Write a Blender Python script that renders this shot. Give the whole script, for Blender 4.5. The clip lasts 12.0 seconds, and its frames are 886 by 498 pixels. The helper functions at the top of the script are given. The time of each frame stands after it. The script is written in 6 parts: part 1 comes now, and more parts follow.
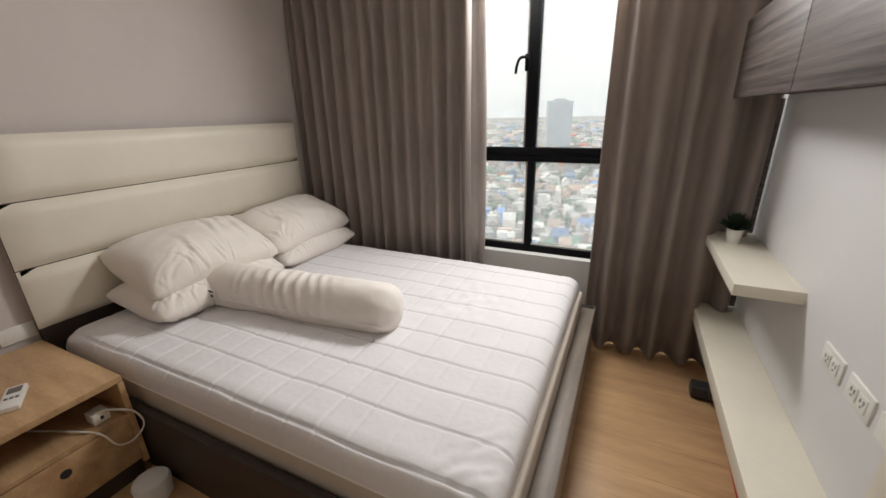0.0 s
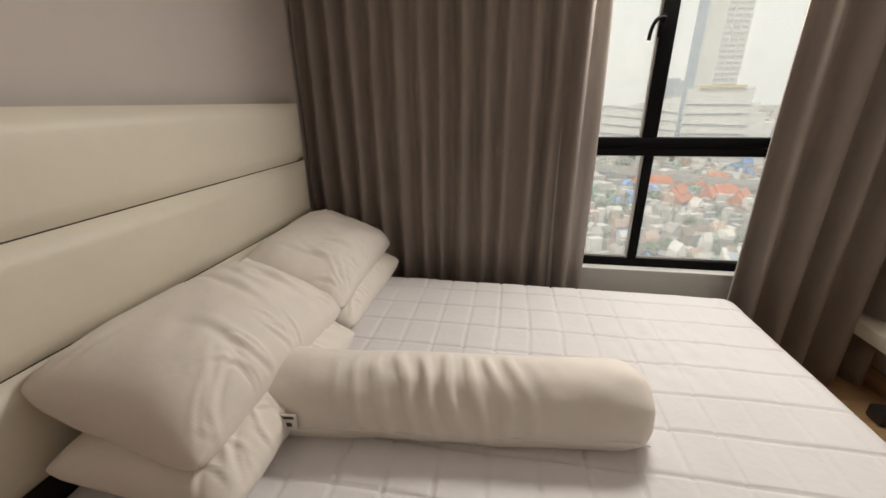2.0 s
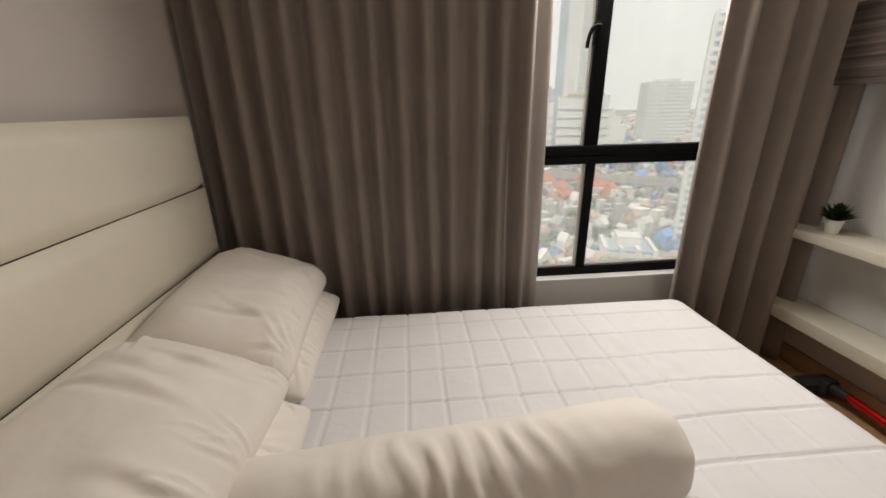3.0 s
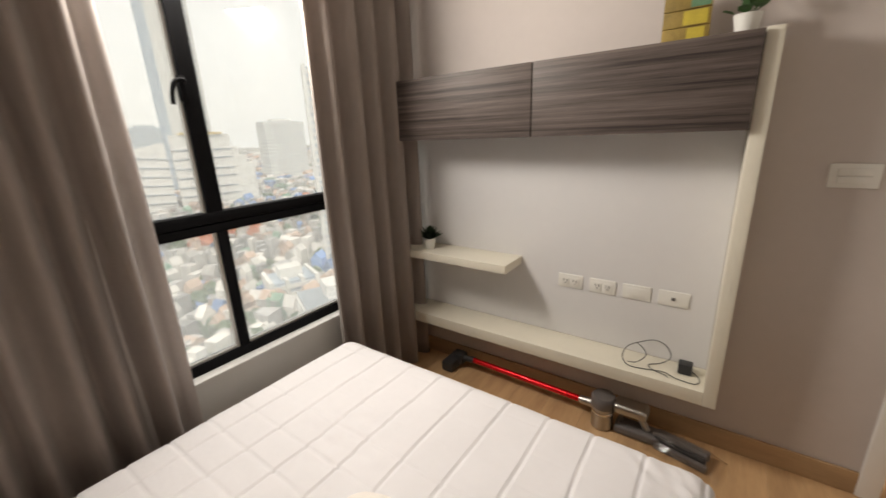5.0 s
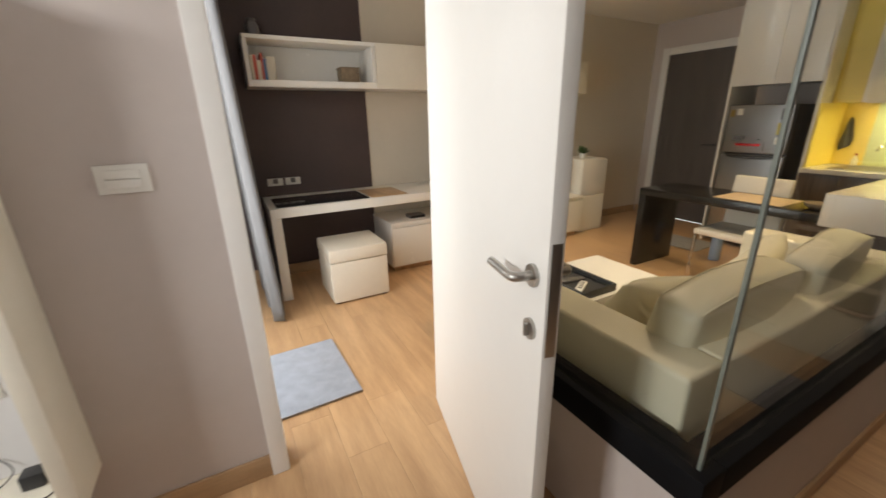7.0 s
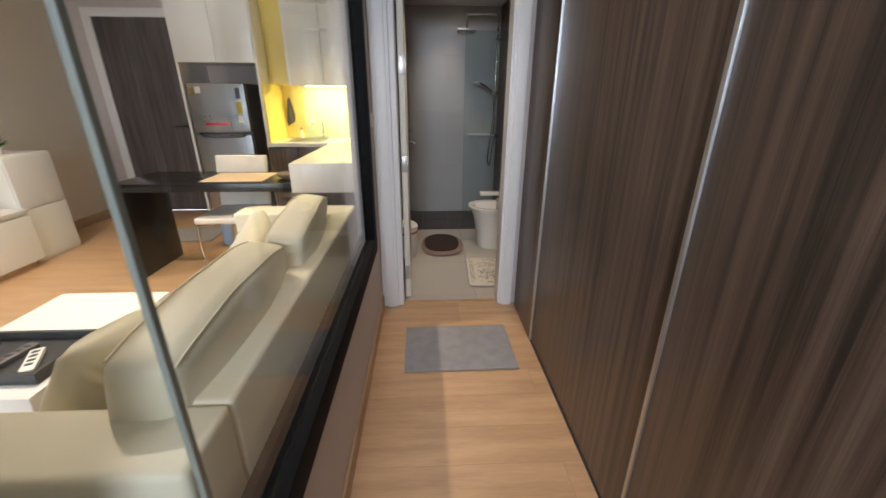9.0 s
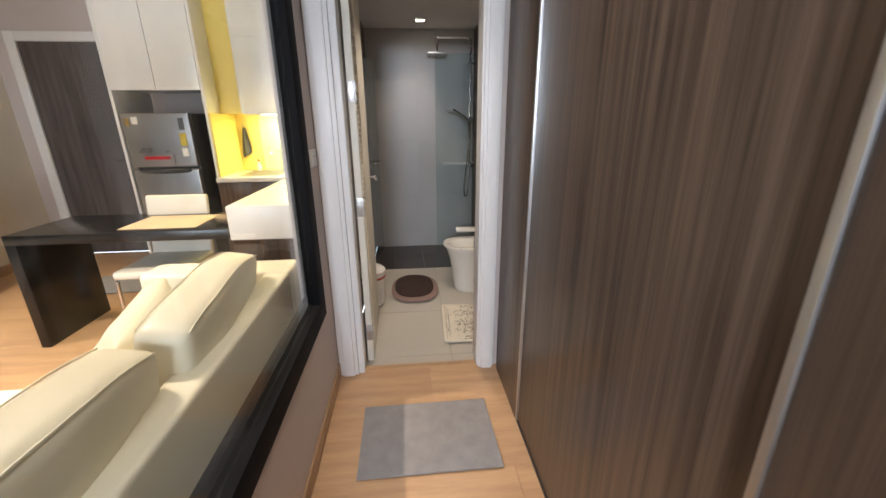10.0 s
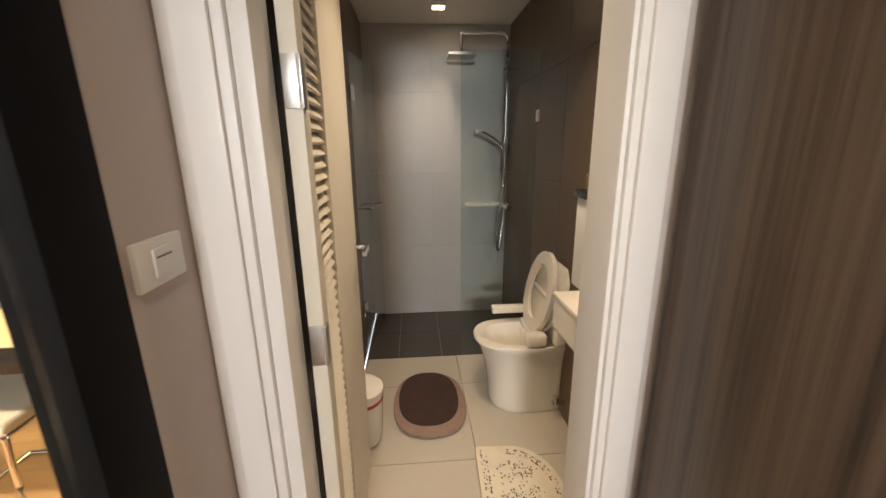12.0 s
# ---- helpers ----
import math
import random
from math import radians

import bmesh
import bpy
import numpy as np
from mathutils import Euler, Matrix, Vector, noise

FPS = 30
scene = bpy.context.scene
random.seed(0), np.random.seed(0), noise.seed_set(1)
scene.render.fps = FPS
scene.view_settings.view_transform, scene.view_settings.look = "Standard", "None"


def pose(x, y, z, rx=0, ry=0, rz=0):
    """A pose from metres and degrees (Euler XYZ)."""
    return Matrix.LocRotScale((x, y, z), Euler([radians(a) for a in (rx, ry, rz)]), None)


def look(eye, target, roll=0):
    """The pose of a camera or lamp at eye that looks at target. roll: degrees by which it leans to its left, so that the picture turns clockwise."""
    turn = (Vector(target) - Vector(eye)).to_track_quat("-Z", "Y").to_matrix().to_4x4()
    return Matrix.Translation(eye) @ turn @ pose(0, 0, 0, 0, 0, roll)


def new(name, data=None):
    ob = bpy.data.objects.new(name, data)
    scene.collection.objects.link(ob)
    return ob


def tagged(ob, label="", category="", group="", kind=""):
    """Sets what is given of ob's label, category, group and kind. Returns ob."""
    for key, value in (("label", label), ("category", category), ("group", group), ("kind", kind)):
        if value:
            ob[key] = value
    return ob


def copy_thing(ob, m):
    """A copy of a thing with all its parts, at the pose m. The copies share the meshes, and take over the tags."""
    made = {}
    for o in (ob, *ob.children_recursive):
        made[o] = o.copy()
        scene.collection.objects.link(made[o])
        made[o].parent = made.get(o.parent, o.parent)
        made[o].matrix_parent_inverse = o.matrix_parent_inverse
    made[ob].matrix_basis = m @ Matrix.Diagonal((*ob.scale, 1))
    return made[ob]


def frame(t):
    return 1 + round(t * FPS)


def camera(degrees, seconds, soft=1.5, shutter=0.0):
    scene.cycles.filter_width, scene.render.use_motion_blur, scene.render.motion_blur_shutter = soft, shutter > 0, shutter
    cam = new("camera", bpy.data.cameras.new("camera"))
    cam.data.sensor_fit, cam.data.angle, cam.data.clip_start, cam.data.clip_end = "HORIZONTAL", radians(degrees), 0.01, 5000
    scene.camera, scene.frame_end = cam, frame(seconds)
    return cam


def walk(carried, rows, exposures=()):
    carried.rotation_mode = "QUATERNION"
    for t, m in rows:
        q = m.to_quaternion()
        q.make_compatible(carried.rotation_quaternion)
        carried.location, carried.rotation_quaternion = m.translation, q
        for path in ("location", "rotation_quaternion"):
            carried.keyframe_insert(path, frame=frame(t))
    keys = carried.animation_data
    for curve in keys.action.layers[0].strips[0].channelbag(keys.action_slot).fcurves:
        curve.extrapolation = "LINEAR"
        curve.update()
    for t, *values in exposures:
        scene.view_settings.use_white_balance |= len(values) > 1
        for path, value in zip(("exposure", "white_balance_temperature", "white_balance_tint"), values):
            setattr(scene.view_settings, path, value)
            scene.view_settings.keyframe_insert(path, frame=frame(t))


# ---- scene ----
cam = camera(97.4, 12.0, shutter=0.2)
PATH = [
    (0, (0.094, 0.067, 1.381), (-0.727, 1.768, 0.723), -1.4),
    (0.5, (-0.188, 0.144, 1.387), (-0.974, 1.854, 0.709), -1.1),
    (1, (-0.51, 0.206, 1.36), (-1.206, 1.948, 0.666), -0.9),
    (1.5, (-0.84, 0.329, 1.354), (-1.392, 2.119, 0.653), -0.9),
    (2, (-1.131, 0.425, 1.344), (-1.453, 2.267, 0.636), -0.6),
    (2.5, (-1.348, 0.538, 1.34), (-1.448, 2.413, 0.65), -0.8),
    (4.5, (-1.353, 0.867, 1.449), (-0.155, 2.364, 0.882), -2.3),
    (5, (-1.229, 0.808, 1.443), (0.325, 1.933, 0.877), -2.4),
    (5.5, (-1.095, 0.667, 1.428), (0.696, 1.357, 0.867), -2.2),
    (6, (-0.971, 0.482, 1.42), (0.937, 0.669, 0.849), -2.1),
    (6.5, (-0.837, 0.316, 1.42), (1.028, -0.053, 0.8), -1.1),
    (7, (-0.771, 0.169, 1.399), (0.898, -0.732, 0.764), -1.1),
    (7.5, (-0.68, 0.011, 1.373), (0.628, -1.35, 0.713), -1.0),
    (7.7, (-0.634, -0.044, 1.355), (0.496, -1.554, 0.69), -1.0),
    (9.3, (-0.807, -0.409, 1.345), (-1.011, -2.267, 0.633), 0.1),
    (9.5, (-0.848, -0.505, 1.353), (-1.068, -2.37, 0.665), -0.1),
    (10, (-0.874, -0.737, 1.379), (-1.046, -2.63, 0.757), -0.5),
    (10.5, (-0.852, -1.039, 1.403), (-0.977, -2.958, 0.854), -0.8),
    (11, (-0.828, -1.363, 1.413), (-0.955, -3.289, 0.888), -0.6),
    (11.5, (-0.851, -1.662, 1.404), (-0.971, -3.592, 0.893), -0.4),
    (12, (-0.852, -1.962, 1.394), (-0.996, -3.891, 0.886), -0.6),
]
walk(cam, [(t, look(eye, target, roll)) for t, eye, target, roll in PATH],
     [(0, -0.50, 6950, 12), (1.5, -0.58, 7600, 12), (2.5, -0.80, 7550, 12), (4.5, -0.50, 7400, 13), (5.5, -0.60, 8000, 14), (6, -0.50, 8100, 15), (6.7, -0.14, 7200, 12), (7.5, 0.04, 6400, 10), (9.5, 0.97, 5650, 12), (12, 1.4, 6800, 12)])

# ---- light ----
world = bpy.data.worlds.new("overcast")
scene.world = world
world.use_nodes = True
wn = world.node_tree
wn.nodes.clear()
w_out = wn.nodes.new("ShaderNodeOutputWorld")
w_bg = wn.nodes.new("ShaderNodeBackground")
w_sky = wn.nodes.new("ShaderNodeTexSky")
w_sky.sky_type = 'NISHITA'
w_sky.sun_disc = False
w_sky.sun_elevation = radians(48)
w_sky.sun_rotation = radians(-30)
w_sky.air_density, w_sky.dust_density, w_sky.ozone_density = 1.0, 6.0, 1.0
w_mix = wn.nodes.new("ShaderNodeMix")
w_mix.data_type = 'RGBA'
w_mix.inputs[0].default_value = 0.8
w_mix.inputs[7].default_value = (8.6, 9.2, 9.6, 1)
wn.links.new(w_sky.outputs[0], w_mix.inputs[6])
wn.links.new(w_mix.outputs[2], w_bg.inputs[0])
wn.links.new(w_bg.outputs[0], w_out.inputs[0])
w_bg.inputs[1].default_value = 0.22

sun_data = bpy.data.lights.new("sun", 'SUN')
sun_data.energy, sun_data.angle, sun_data.color = 4.0, radians(15), (1, 0.96, 0.9)
sun = new("sun", sun_data)
sun.matrix_world = look((0, 0, 30), (10, 16, 0))


def area(name, eye, target, sx, sy, watts, color):
    d = bpy.data.lights.new(name, 'AREA')
    d.shape, d.size, d.size_y, d.energy, d.color = 'RECTANGLE', sx, sy, watts, color
    ob = new(name, d)
    ob.matrix_world = look(eye, target)
    return ob


# the sky's light in the upper part of the bedroom window, and in the balcony door of the living room
area("bedroom_window_light", (-0.40, 2.445, 2.10), (-0.1, 0.2, 0.95), 0.62, 0.32, 52, (0.93, 0.97, 1.0))
area("balcony_door_light", (1.5, 0.40, 1.25), (1.5, -3.0, 0.7), 1.25, 2.0, 33, (0.95, 0.98, 1.0))


def spot_lamp(name, x, y, z, watts, color, size=0.06):
    d = bpy.data.lights.new(name, 'AREA')
    d.shape, d.size, d.energy, d.color, d.spread = 'DISK', size, watts, color, radians(105)
    ob = new(name, d)
    ob.location = (x, y, z)
    return ob


WARM = (1.0, 0.80, 0.58)
spot_lamp("bath_lamp", -1.05, -4.72, 2.255, 1.1, WARM, 0.08)
spot_lamp("bath_lamp", -1.10, -3.30, 2.255, 2.9, WARM, 0.08)
spot_lamp("passage_lamp", -0.88, -1.75, 2.53, 1.9, WARM, 0.08)
# unseen ceiling lamp added as warm fill around the sofa
spot_lamp("living_fill_lamp", 0.75, -2.2, 2.53, 15, WARM, 0.08)
# added lamp, kept out of view, that fills the entrance end
spot_lamp("entry_fill_lamp", 2.2, -2.9, 2.53, 8, WARM, 0.08)
spot_lamp("kitchen_lamp", 0.2, -3.9, 2.53, 8, (1.0, 0.75, 0.4), 0.08)

# ---- materials ----


def mat(name, color, rough=0.5, metal=0.0, vary=0.06, scale=6.0, bump=0.0, bump_scale=60.0, stretch=(1, 1, 1), color2=None,
        per_object=0.0, spec=0.5, coat=0.0, sheen=0.0, grain=None):
    """Principled surface: colour varied by two noises (broad and fine), optional relief and per-object variation."""
    m = bpy.data.materials.new(name)
    m.use_nodes = True
    nt = m.node_tree
    b = nt.nodes["Principled BSDF"]
    b.inputs["Roughness"].default_value = rough
    b.inputs["Metallic"].default_value = metal
    b.inputs["Specular IOR Level"].default_value = spec
    b.inputs["Coat Weight"].default_value = coat
    b.inputs["Sheen Weight"].default_value = sheen
    co = nt.nodes.new("ShaderNodeTexCoord")
    mp = nt.nodes.new("ShaderNodeMapping")
    mp.inputs["Scale"].default_value = stretch
    nt.links.new(co.outputs["Object"], mp.inputs[0])
    vec = mp.outputs[0]
    if per_object:
        oi = nt.nodes.new("ShaderNodeObjectInfo")
        sc = nt.nodes.new("ShaderNodeVectorMath")
        sc.operation = 'MULTIPLY_ADD'
        sc.inputs[1].default_value = (1, 1, 1)
        cb = nt.nodes.new("ShaderNodeCombineXYZ")
        mu = nt.nodes.new("ShaderNodeMath")
        mu.operation = 'MULTIPLY'
        mu.inputs[1].default_value = 37.0
        nt.links.new(oi.outputs["Random"], mu.inputs[0])
        for i in range(3):
            nt.links.new(mu.outputs[0], cb.inputs[i])
        nt.links.new(vec, sc.inputs[0])
        nt.links.new(cb.outputs[0], sc.inputs[2])
        vec = sc.outputs[0]
    n1 = nt.nodes.new("ShaderNodeTexNoise")
    n1.inputs["Scale"].default_value = scale
    n1.inputs["Detail"].default_value = 4
    n2 = nt.nodes.new("ShaderNodeTexNoise")
    n2.inputs["Scale"].default_value = scale * 9
    n2.inputs["Detail"].default_value = 3
    nt.links.new(vec, n1.inputs["Vector"])
    nt.links.new(vec, n2.inputs["Vector"])
    add = nt.nodes.new("ShaderNodeMath")
    add.operation = 'MULTIPLY_ADD'
    add.inputs[1].default_value = 0.35
    nt.links.new(n2.outputs[0], add.inputs[0])
    nt.links.new(n1.outputs[0], add.inputs[2])
    ramp = nt.nodes.new("ShaderNodeValToRGB")
    c1 = [min(1, c * (1 - vary)) for c in color]
    c2 = [min(1, c * (1 + vary)) for c in (color2 or color)]
    ramp.color_ramp.elements[0].position, ramp.color_ramp.elements[1].position = 0.48, 0.88
    ramp.color_ramp.elements[0].color = (*c1, 1)
    ramp.color_ramp.elements[1].color = (*c2, 1)
    nt.links.new(add.outputs[0], ramp.inputs[0])
    col = ramp.outputs[0]
    if per_object:
        hs = nt.nodes.new("ShaderNodeHueSaturation")
        mr = nt.nodes.new("ShaderNodeMapRange")
        mr.inputs[3].default_value, mr.inputs[4].default_value = 1 - per_object, 1 + per_object
        nt.links.new(oi.outputs["Random"], mr.inputs[0])
        nt.links.new(mr.outputs[0], hs.inputs["Value"])
        nt.links.new(col, hs.inputs["Color"])
        col = hs.outputs[0]
    nt.links.new(col, b.inputs["Base Color"])
    rr = nt.nodes.new("ShaderNodeMapRange")
    rr.inputs[3].default_value, rr.inputs[4].default_value = max(0.02, rough - 0.07), min(1, rough + 0.07)
    nt.links.new(n1.outputs[0], rr.inputs[0])
    nt.links.new(rr.outputs[0], b.inputs["Roughness"])
    if bump:
        nb = nt.nodes.new("ShaderNodeTexNoise")
        nb.inputs["Scale"].default_value = bump_scale
        nb.inputs["Detail"].default_value = 3
        nt.links.new(vec, nb.inputs["Vector"])
        bp = nt.nodes.new("ShaderNodeBump")
        bp.inputs["Strength"].default_value = bump
        bp.inputs["Distance"].default_value = 0.01
        nt.links.new(nb.outputs[0], bp.inputs["Height"])
        nt.links.new(bp.outputs[0], b.inputs["Normal"])
    return m


def glow(name, color, strength):
    m = bpy.data.materials.new(name)
    m.use_nodes = True
    nt = m.node_tree
    nt.nodes.remove(nt.nodes["Principled BSDF"])
    e = nt.nodes.new("ShaderNodeEmission")
    e.inputs[0].default_value, e.inputs[1].default_value = (*color, 1), strength
    nt.links.new(e.outputs[0], nt.nodes["Material Output"].inputs[0])
    return m


def glass_mat(name, tint, gloss=1.0, haze_veil=0.0):
    """A thin pane: clear with Fresnel gloss, and a pale translucent layer standing in for outdoor haze."""
    m = bpy.data.materials.new(name)
    m.use_nodes = True
    nt = m.node_tree
    nt.nodes.remove(nt.nodes["Principled BSDF"])
    tr = nt.nodes.new("ShaderNodeBsdfTransparent")
    tr.inputs[0].default_value = (*tint, 1)
    gl = nt.nodes.new("ShaderNodeBsdfGlossy")
    gl.inputs["Roughness"].default_value = 0.02
    fr = nt.nodes.new("ShaderNodeLayerWeight")
    fr.inputs[0].default_value = 0.5
    pw = nt.nodes.new("ShaderNodeMath")
    pw.operation = 'POWER'
    pw.inputs[1].default_value = 5.0
    nt.links.new(fr.outputs["Facing"], pw.inputs[0])
    mu = nt.nodes.new("ShaderNodeMath")
    mu.operation = 'MULTIPLY_ADD'
    mu.inputs[1].default_value = 0.8 * gloss
    mu.inputs[2].default_value = 0.028 * gloss
    mx = nt.nodes.new("ShaderNodeMixShader")
    nt.links.new(pw.outputs[0], mu.inputs[0])
    nt.links.new(mu.outputs[0], mx.inputs[0])
    nt.links.new(tr.outputs[0], mx.inputs[1])
    nt.links.new(gl.outputs[0], mx.inputs[2])
    out = mx.outputs[0]
    if haze_veil:
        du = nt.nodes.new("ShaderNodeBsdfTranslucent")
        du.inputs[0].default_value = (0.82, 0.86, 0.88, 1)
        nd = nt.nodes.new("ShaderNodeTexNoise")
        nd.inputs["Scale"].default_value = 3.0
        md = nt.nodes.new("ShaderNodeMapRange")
        md.inputs[3].default_value, md.inputs[4].default_value = haze_veil * 0.8, haze_veil * 1.2
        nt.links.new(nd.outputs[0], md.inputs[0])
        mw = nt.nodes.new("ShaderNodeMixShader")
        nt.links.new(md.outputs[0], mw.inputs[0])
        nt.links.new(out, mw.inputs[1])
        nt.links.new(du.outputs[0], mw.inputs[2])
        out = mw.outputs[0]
    nt.links.new(out, nt.nodes["Material Output"].inputs[0])
    return m


M_WALL = mat("warm_grey_wallpaper", (0.57, 0.505, 0.472), 0.75, vary=0.03, scale=2.5, bump=0.08, bump_scale=220)
M_WALL_WHITE = mat("white_wall_paint", (0.74, 0.73, 0.71), 0.7, vary=0.03, scale=2.0, bump=0.05, bump_scale=180)
M_PANEL = mat("pale_grey_panel", (0.70, 0.685, 0.68), 0.6, vary=0.02, scale=2.0, bump=0.04, bump_scale=200)
M_BEIGE = mat("beige_wallpaper", (0.66, 0.60, 0.50), 0.7, vary=0.03, scale=2.0, bump=0.06, bump_scale=200)
M_PLUM = mat("dark_plum_panel", (0.075, 0.052, 0.05), 0.55, vary=0.08, scale=3.0)
M_CEIL = mat("white_ceiling_paint", (0.78, 0.76, 0.73), 0.8, vary=0.02, scale=1.5)
M_PLANK = mat("oak_laminate", (0.50, 0.30, 0.155), 0.36, vary=0.09, scale=2.2, stretch=(0.8, 7, 1), per_object=0.022, color2=(0.56, 0.35, 0.185), bump=0.02, bump_scale=40)
M_SUB = mat("floor_joint", (0.30, 0.18, 0.095), 0.8)
M_BASE = mat("oak_baseboard", (0.42, 0.27, 0.15), 0.45, vary=0.12, scale=4, stretch=(1, 1, 6))
M_WHITE = mat("white_lacquer", (0.80, 0.77, 0.71), 0.32, vary=0.015, scale=3)
M_CASING = mat("white_casing_paint", (0.80, 0.78, 0.75), 0.4, vary=0.02, scale=3)
M_DOOR = mat("white_door_foil", (0.80, 0.775, 0.73), 0.38, vary=0.015, scale=2)
M_CREAMWOOD = mat("cream_laminate", (0.74, 0.69, 0.58), 0.45, vary=0.03, scale=5, bump=0.03, bump_scale=260)
M_GREYWOOD_H = mat("grey_brown_wood_horizontal", (0.042, 0.031, 0.028), 0.5, vary=0.15, scale=2.0, stretch=(1, 0.5, 26), color2=(0.140, 0.110, 0.097), spec=0.25)
M_GREYWOOD_V = mat("grey_brown_wood_vertical", (0.038, 0.026, 0.019), 0.36, vary=0.12, scale=1.7, stretch=(22, 22, 0.35), color2=(0.135, 0.094, 0.068))
M_DARKWOOD = mat("dark_bed_wood", (0.045, 0.033, 0.028), 0.5, vary=0.25, scale=3, stretch=(2, 8, 8))
M_RAILWOOD = mat("grey_oak_rail", (0.20, 0.16, 0.13), 0.5, vary=0.2, scale=3, stretch=(8, 1.2, 8))
M_OAK = mat("light_oak_veneer", (0.46, 0.275, 0.135), 0.42, vary=0.14, scale=2.5, stretch=(1.2, 7, 7), color2=(0.53, 0.345, 0.19))
M_LEATHER = mat("cream_leatherette", (0.75, 0.69, 0.585), 0.48, vary=0.03, scale=4, bump=0.06, bump_scale=320)
M_SOFA = mat("pale_sofa_leather", (0.74, 0.68, 0.52), 0.42, vary=0.04, scale=4, bump=0.06, bump_scale=200)
M_LINEN = mat("white_cotton", (0.82, 0.79, 0.77), 0.85, vary=0.03, scale=5, bump=0.10, bump_scale=30, sheen=0.2)
M_PILLOW = mat("ivory_pillow_cotton", (0.82, 0.755, 0.70), 0.85, vary=0.03, scale=5, bump=0.12, bump_scale=22, sheen=0.2)
M_QUILT = mat("white_quilted_cotton", (0.78, 0.755, 0.765), 0.85, vary=0.02, scale=4, bump=0.12, bump_scale=45, sheen=0.2)
M_MATSIDE = mat("beige_mattress_border", (0.58, 0.51, 0.44), 0.8, vary=0.04, scale=8, bump=0.1, bump_scale=120)
M_CURTAIN = mat("taupe_blackout_fabric", (0.35, 0.29, 0.258), 0.8, vary=0.06, scale=4, bump=0.08, bump_scale=260, sheen=0.25)
def let_light_through(m, share):
    """Thin cloth: part of the light passes through."""
    nt = m.node_tree
    b = nt.nodes["Principled BSDF"]
    tl = nt.nodes.new("ShaderNodeBsdfTranslucent")
    mx = nt.nodes.new("ShaderNodeMixShader")
    mx.inputs[0].default_value = share
    nt.links.new(b.inputs["Base Color"].links[0].from_socket, tl.inputs[0])
    nt.links.new(b.outputs[0], mx.inputs[1])
    nt.links.new(tl.outputs[0], mx.inputs[2])
    nt.links.new(mx.outputs[0], nt.nodes["Material Output"].inputs[0])


let_light_through(M_CURTAIN, 0.30)
M_SHEER = mat("pale_grey_sheer", (0.60, 0.54, 0.51), 0.85, vary=0.05, scale=6, bump=0.06, bump_scale=300)
let_light_through(M_SHEER, 0.35)
M_CURTAIN_L = mat("grey_curtain_fabric", (0.17, 0.17, 0.175), 0.8, vary=0.06, scale=4, sheen=0.2)
M_BLACKFRAME = mat("black_powder_coat", (0.008, 0.008, 0.009), 0.7, vary=0.1, scale=5, spec=0.08)
M_CHROME = mat("chrome", (0.75, 0.75, 0.76), 0.12, metal=1.0, vary=0.02)
M_STEEL = mat("brushed_steel", (0.34, 0.33, 0.325), 0.30, metal=1.0, vary=0.02, scale=1.5, stretch=(1, 1, 3))
M_NICKEL = mat("satin_nickel", (0.46, 0.44, 0.41), 0.38, metal=1.0, vary=0.03)
M_ALU = mat("aluminium_profile", (0.62, 0.62, 0.62), 0.42, metal=1.0, vary=0.03)
M_PLASTIC = mat("white_plastic", (0.78, 0.76, 0.71), 0.35, vary=0.015)
M_PLASTIC_D = mat("dark_plastic", (0.03, 0.03, 0.032), 0.4, vary=0.1)
M_GUN = mat("grey_plastic", (0.14, 0.125, 0.12), 0.35, vary=0.1)
M_RED = mat("red_anodised", (0.70, 0.008, 0.014), 0.25, metal=0.6, vary=0.04)
M_CLEAR = glass_mat("clear_bin_plastic", (0.92, 0.91, 0.90), 1.6)
# the last value sets the pale layer that imitates haze over the city
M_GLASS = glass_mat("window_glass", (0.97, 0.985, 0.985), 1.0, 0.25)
M_PARTGLASS = glass_mat("partition_glass", (0.95, 0.965, 0.95), 0.9)
M_SHOWER = glass_mat("shower_glass", (0.88, 0.93, 0.925), 1.6)
M_BLACKTABLE = mat("black_gloss_laminate", (0.010, 0.009, 0.009), 0.22, vary=0.1)
M_BATHFLOOR = mat("beige_floor_tile", (0.50, 0.455, 0.38), 0.35, vary=0.04, scale=3, per_object=0.03)
M_GROUT = mat("grout", (0.34, 0.31, 0.26), 0.8)
M_BATHWALL = mat("pale_grey_wall_tile", (0.50, 0.49, 0.47), 0.35, vary=0.03, scale=2, per_object=0.02)
M_BATHDARK = mat("dark_brown_wall_tile", (0.115, 0.073, 0.040), 0.35, vary=0.08, scale=3, per_object=0.04)
M_SHOWERFLOOR = mat("dark_shower_tile", (0.055, 0.047, 0.043), 0.45, vary=0.08, per_object=0.06)
M_PORCELAIN = mat("white_porcelain", (0.80, 0.76, 0.68), 0.12, vary=0.01, coat=0.3)
M_YELLOW = mat("yellow_panel", (0.80, 0.64, 0.17), 0.35, vary=0.02)
M_KWHITE = mat("white_kitchen_gloss", (0.80, 0.78, 0.73), 0.25, vary=0.012)
M_SPLASH = mat("green_glass_splashback", (0.55, 0.62, 0.40), 0.15, vary=0.03)
M_ENTRY = mat("dark_entry_door_wood", (0.075, 0.062, 0.058), 0.5, vary=0.2, scale=2, stretch=(10, 10, 0.6), color2=(0.11, 0.092, 0.086))
M_RUG_BLUE = mat("blue_grey_rug_pile", (0.33, 0.36, 0.42), 0.95, vary=0.12, scale=14, bump=0.5, bump_scale=240, sheen=0.3)
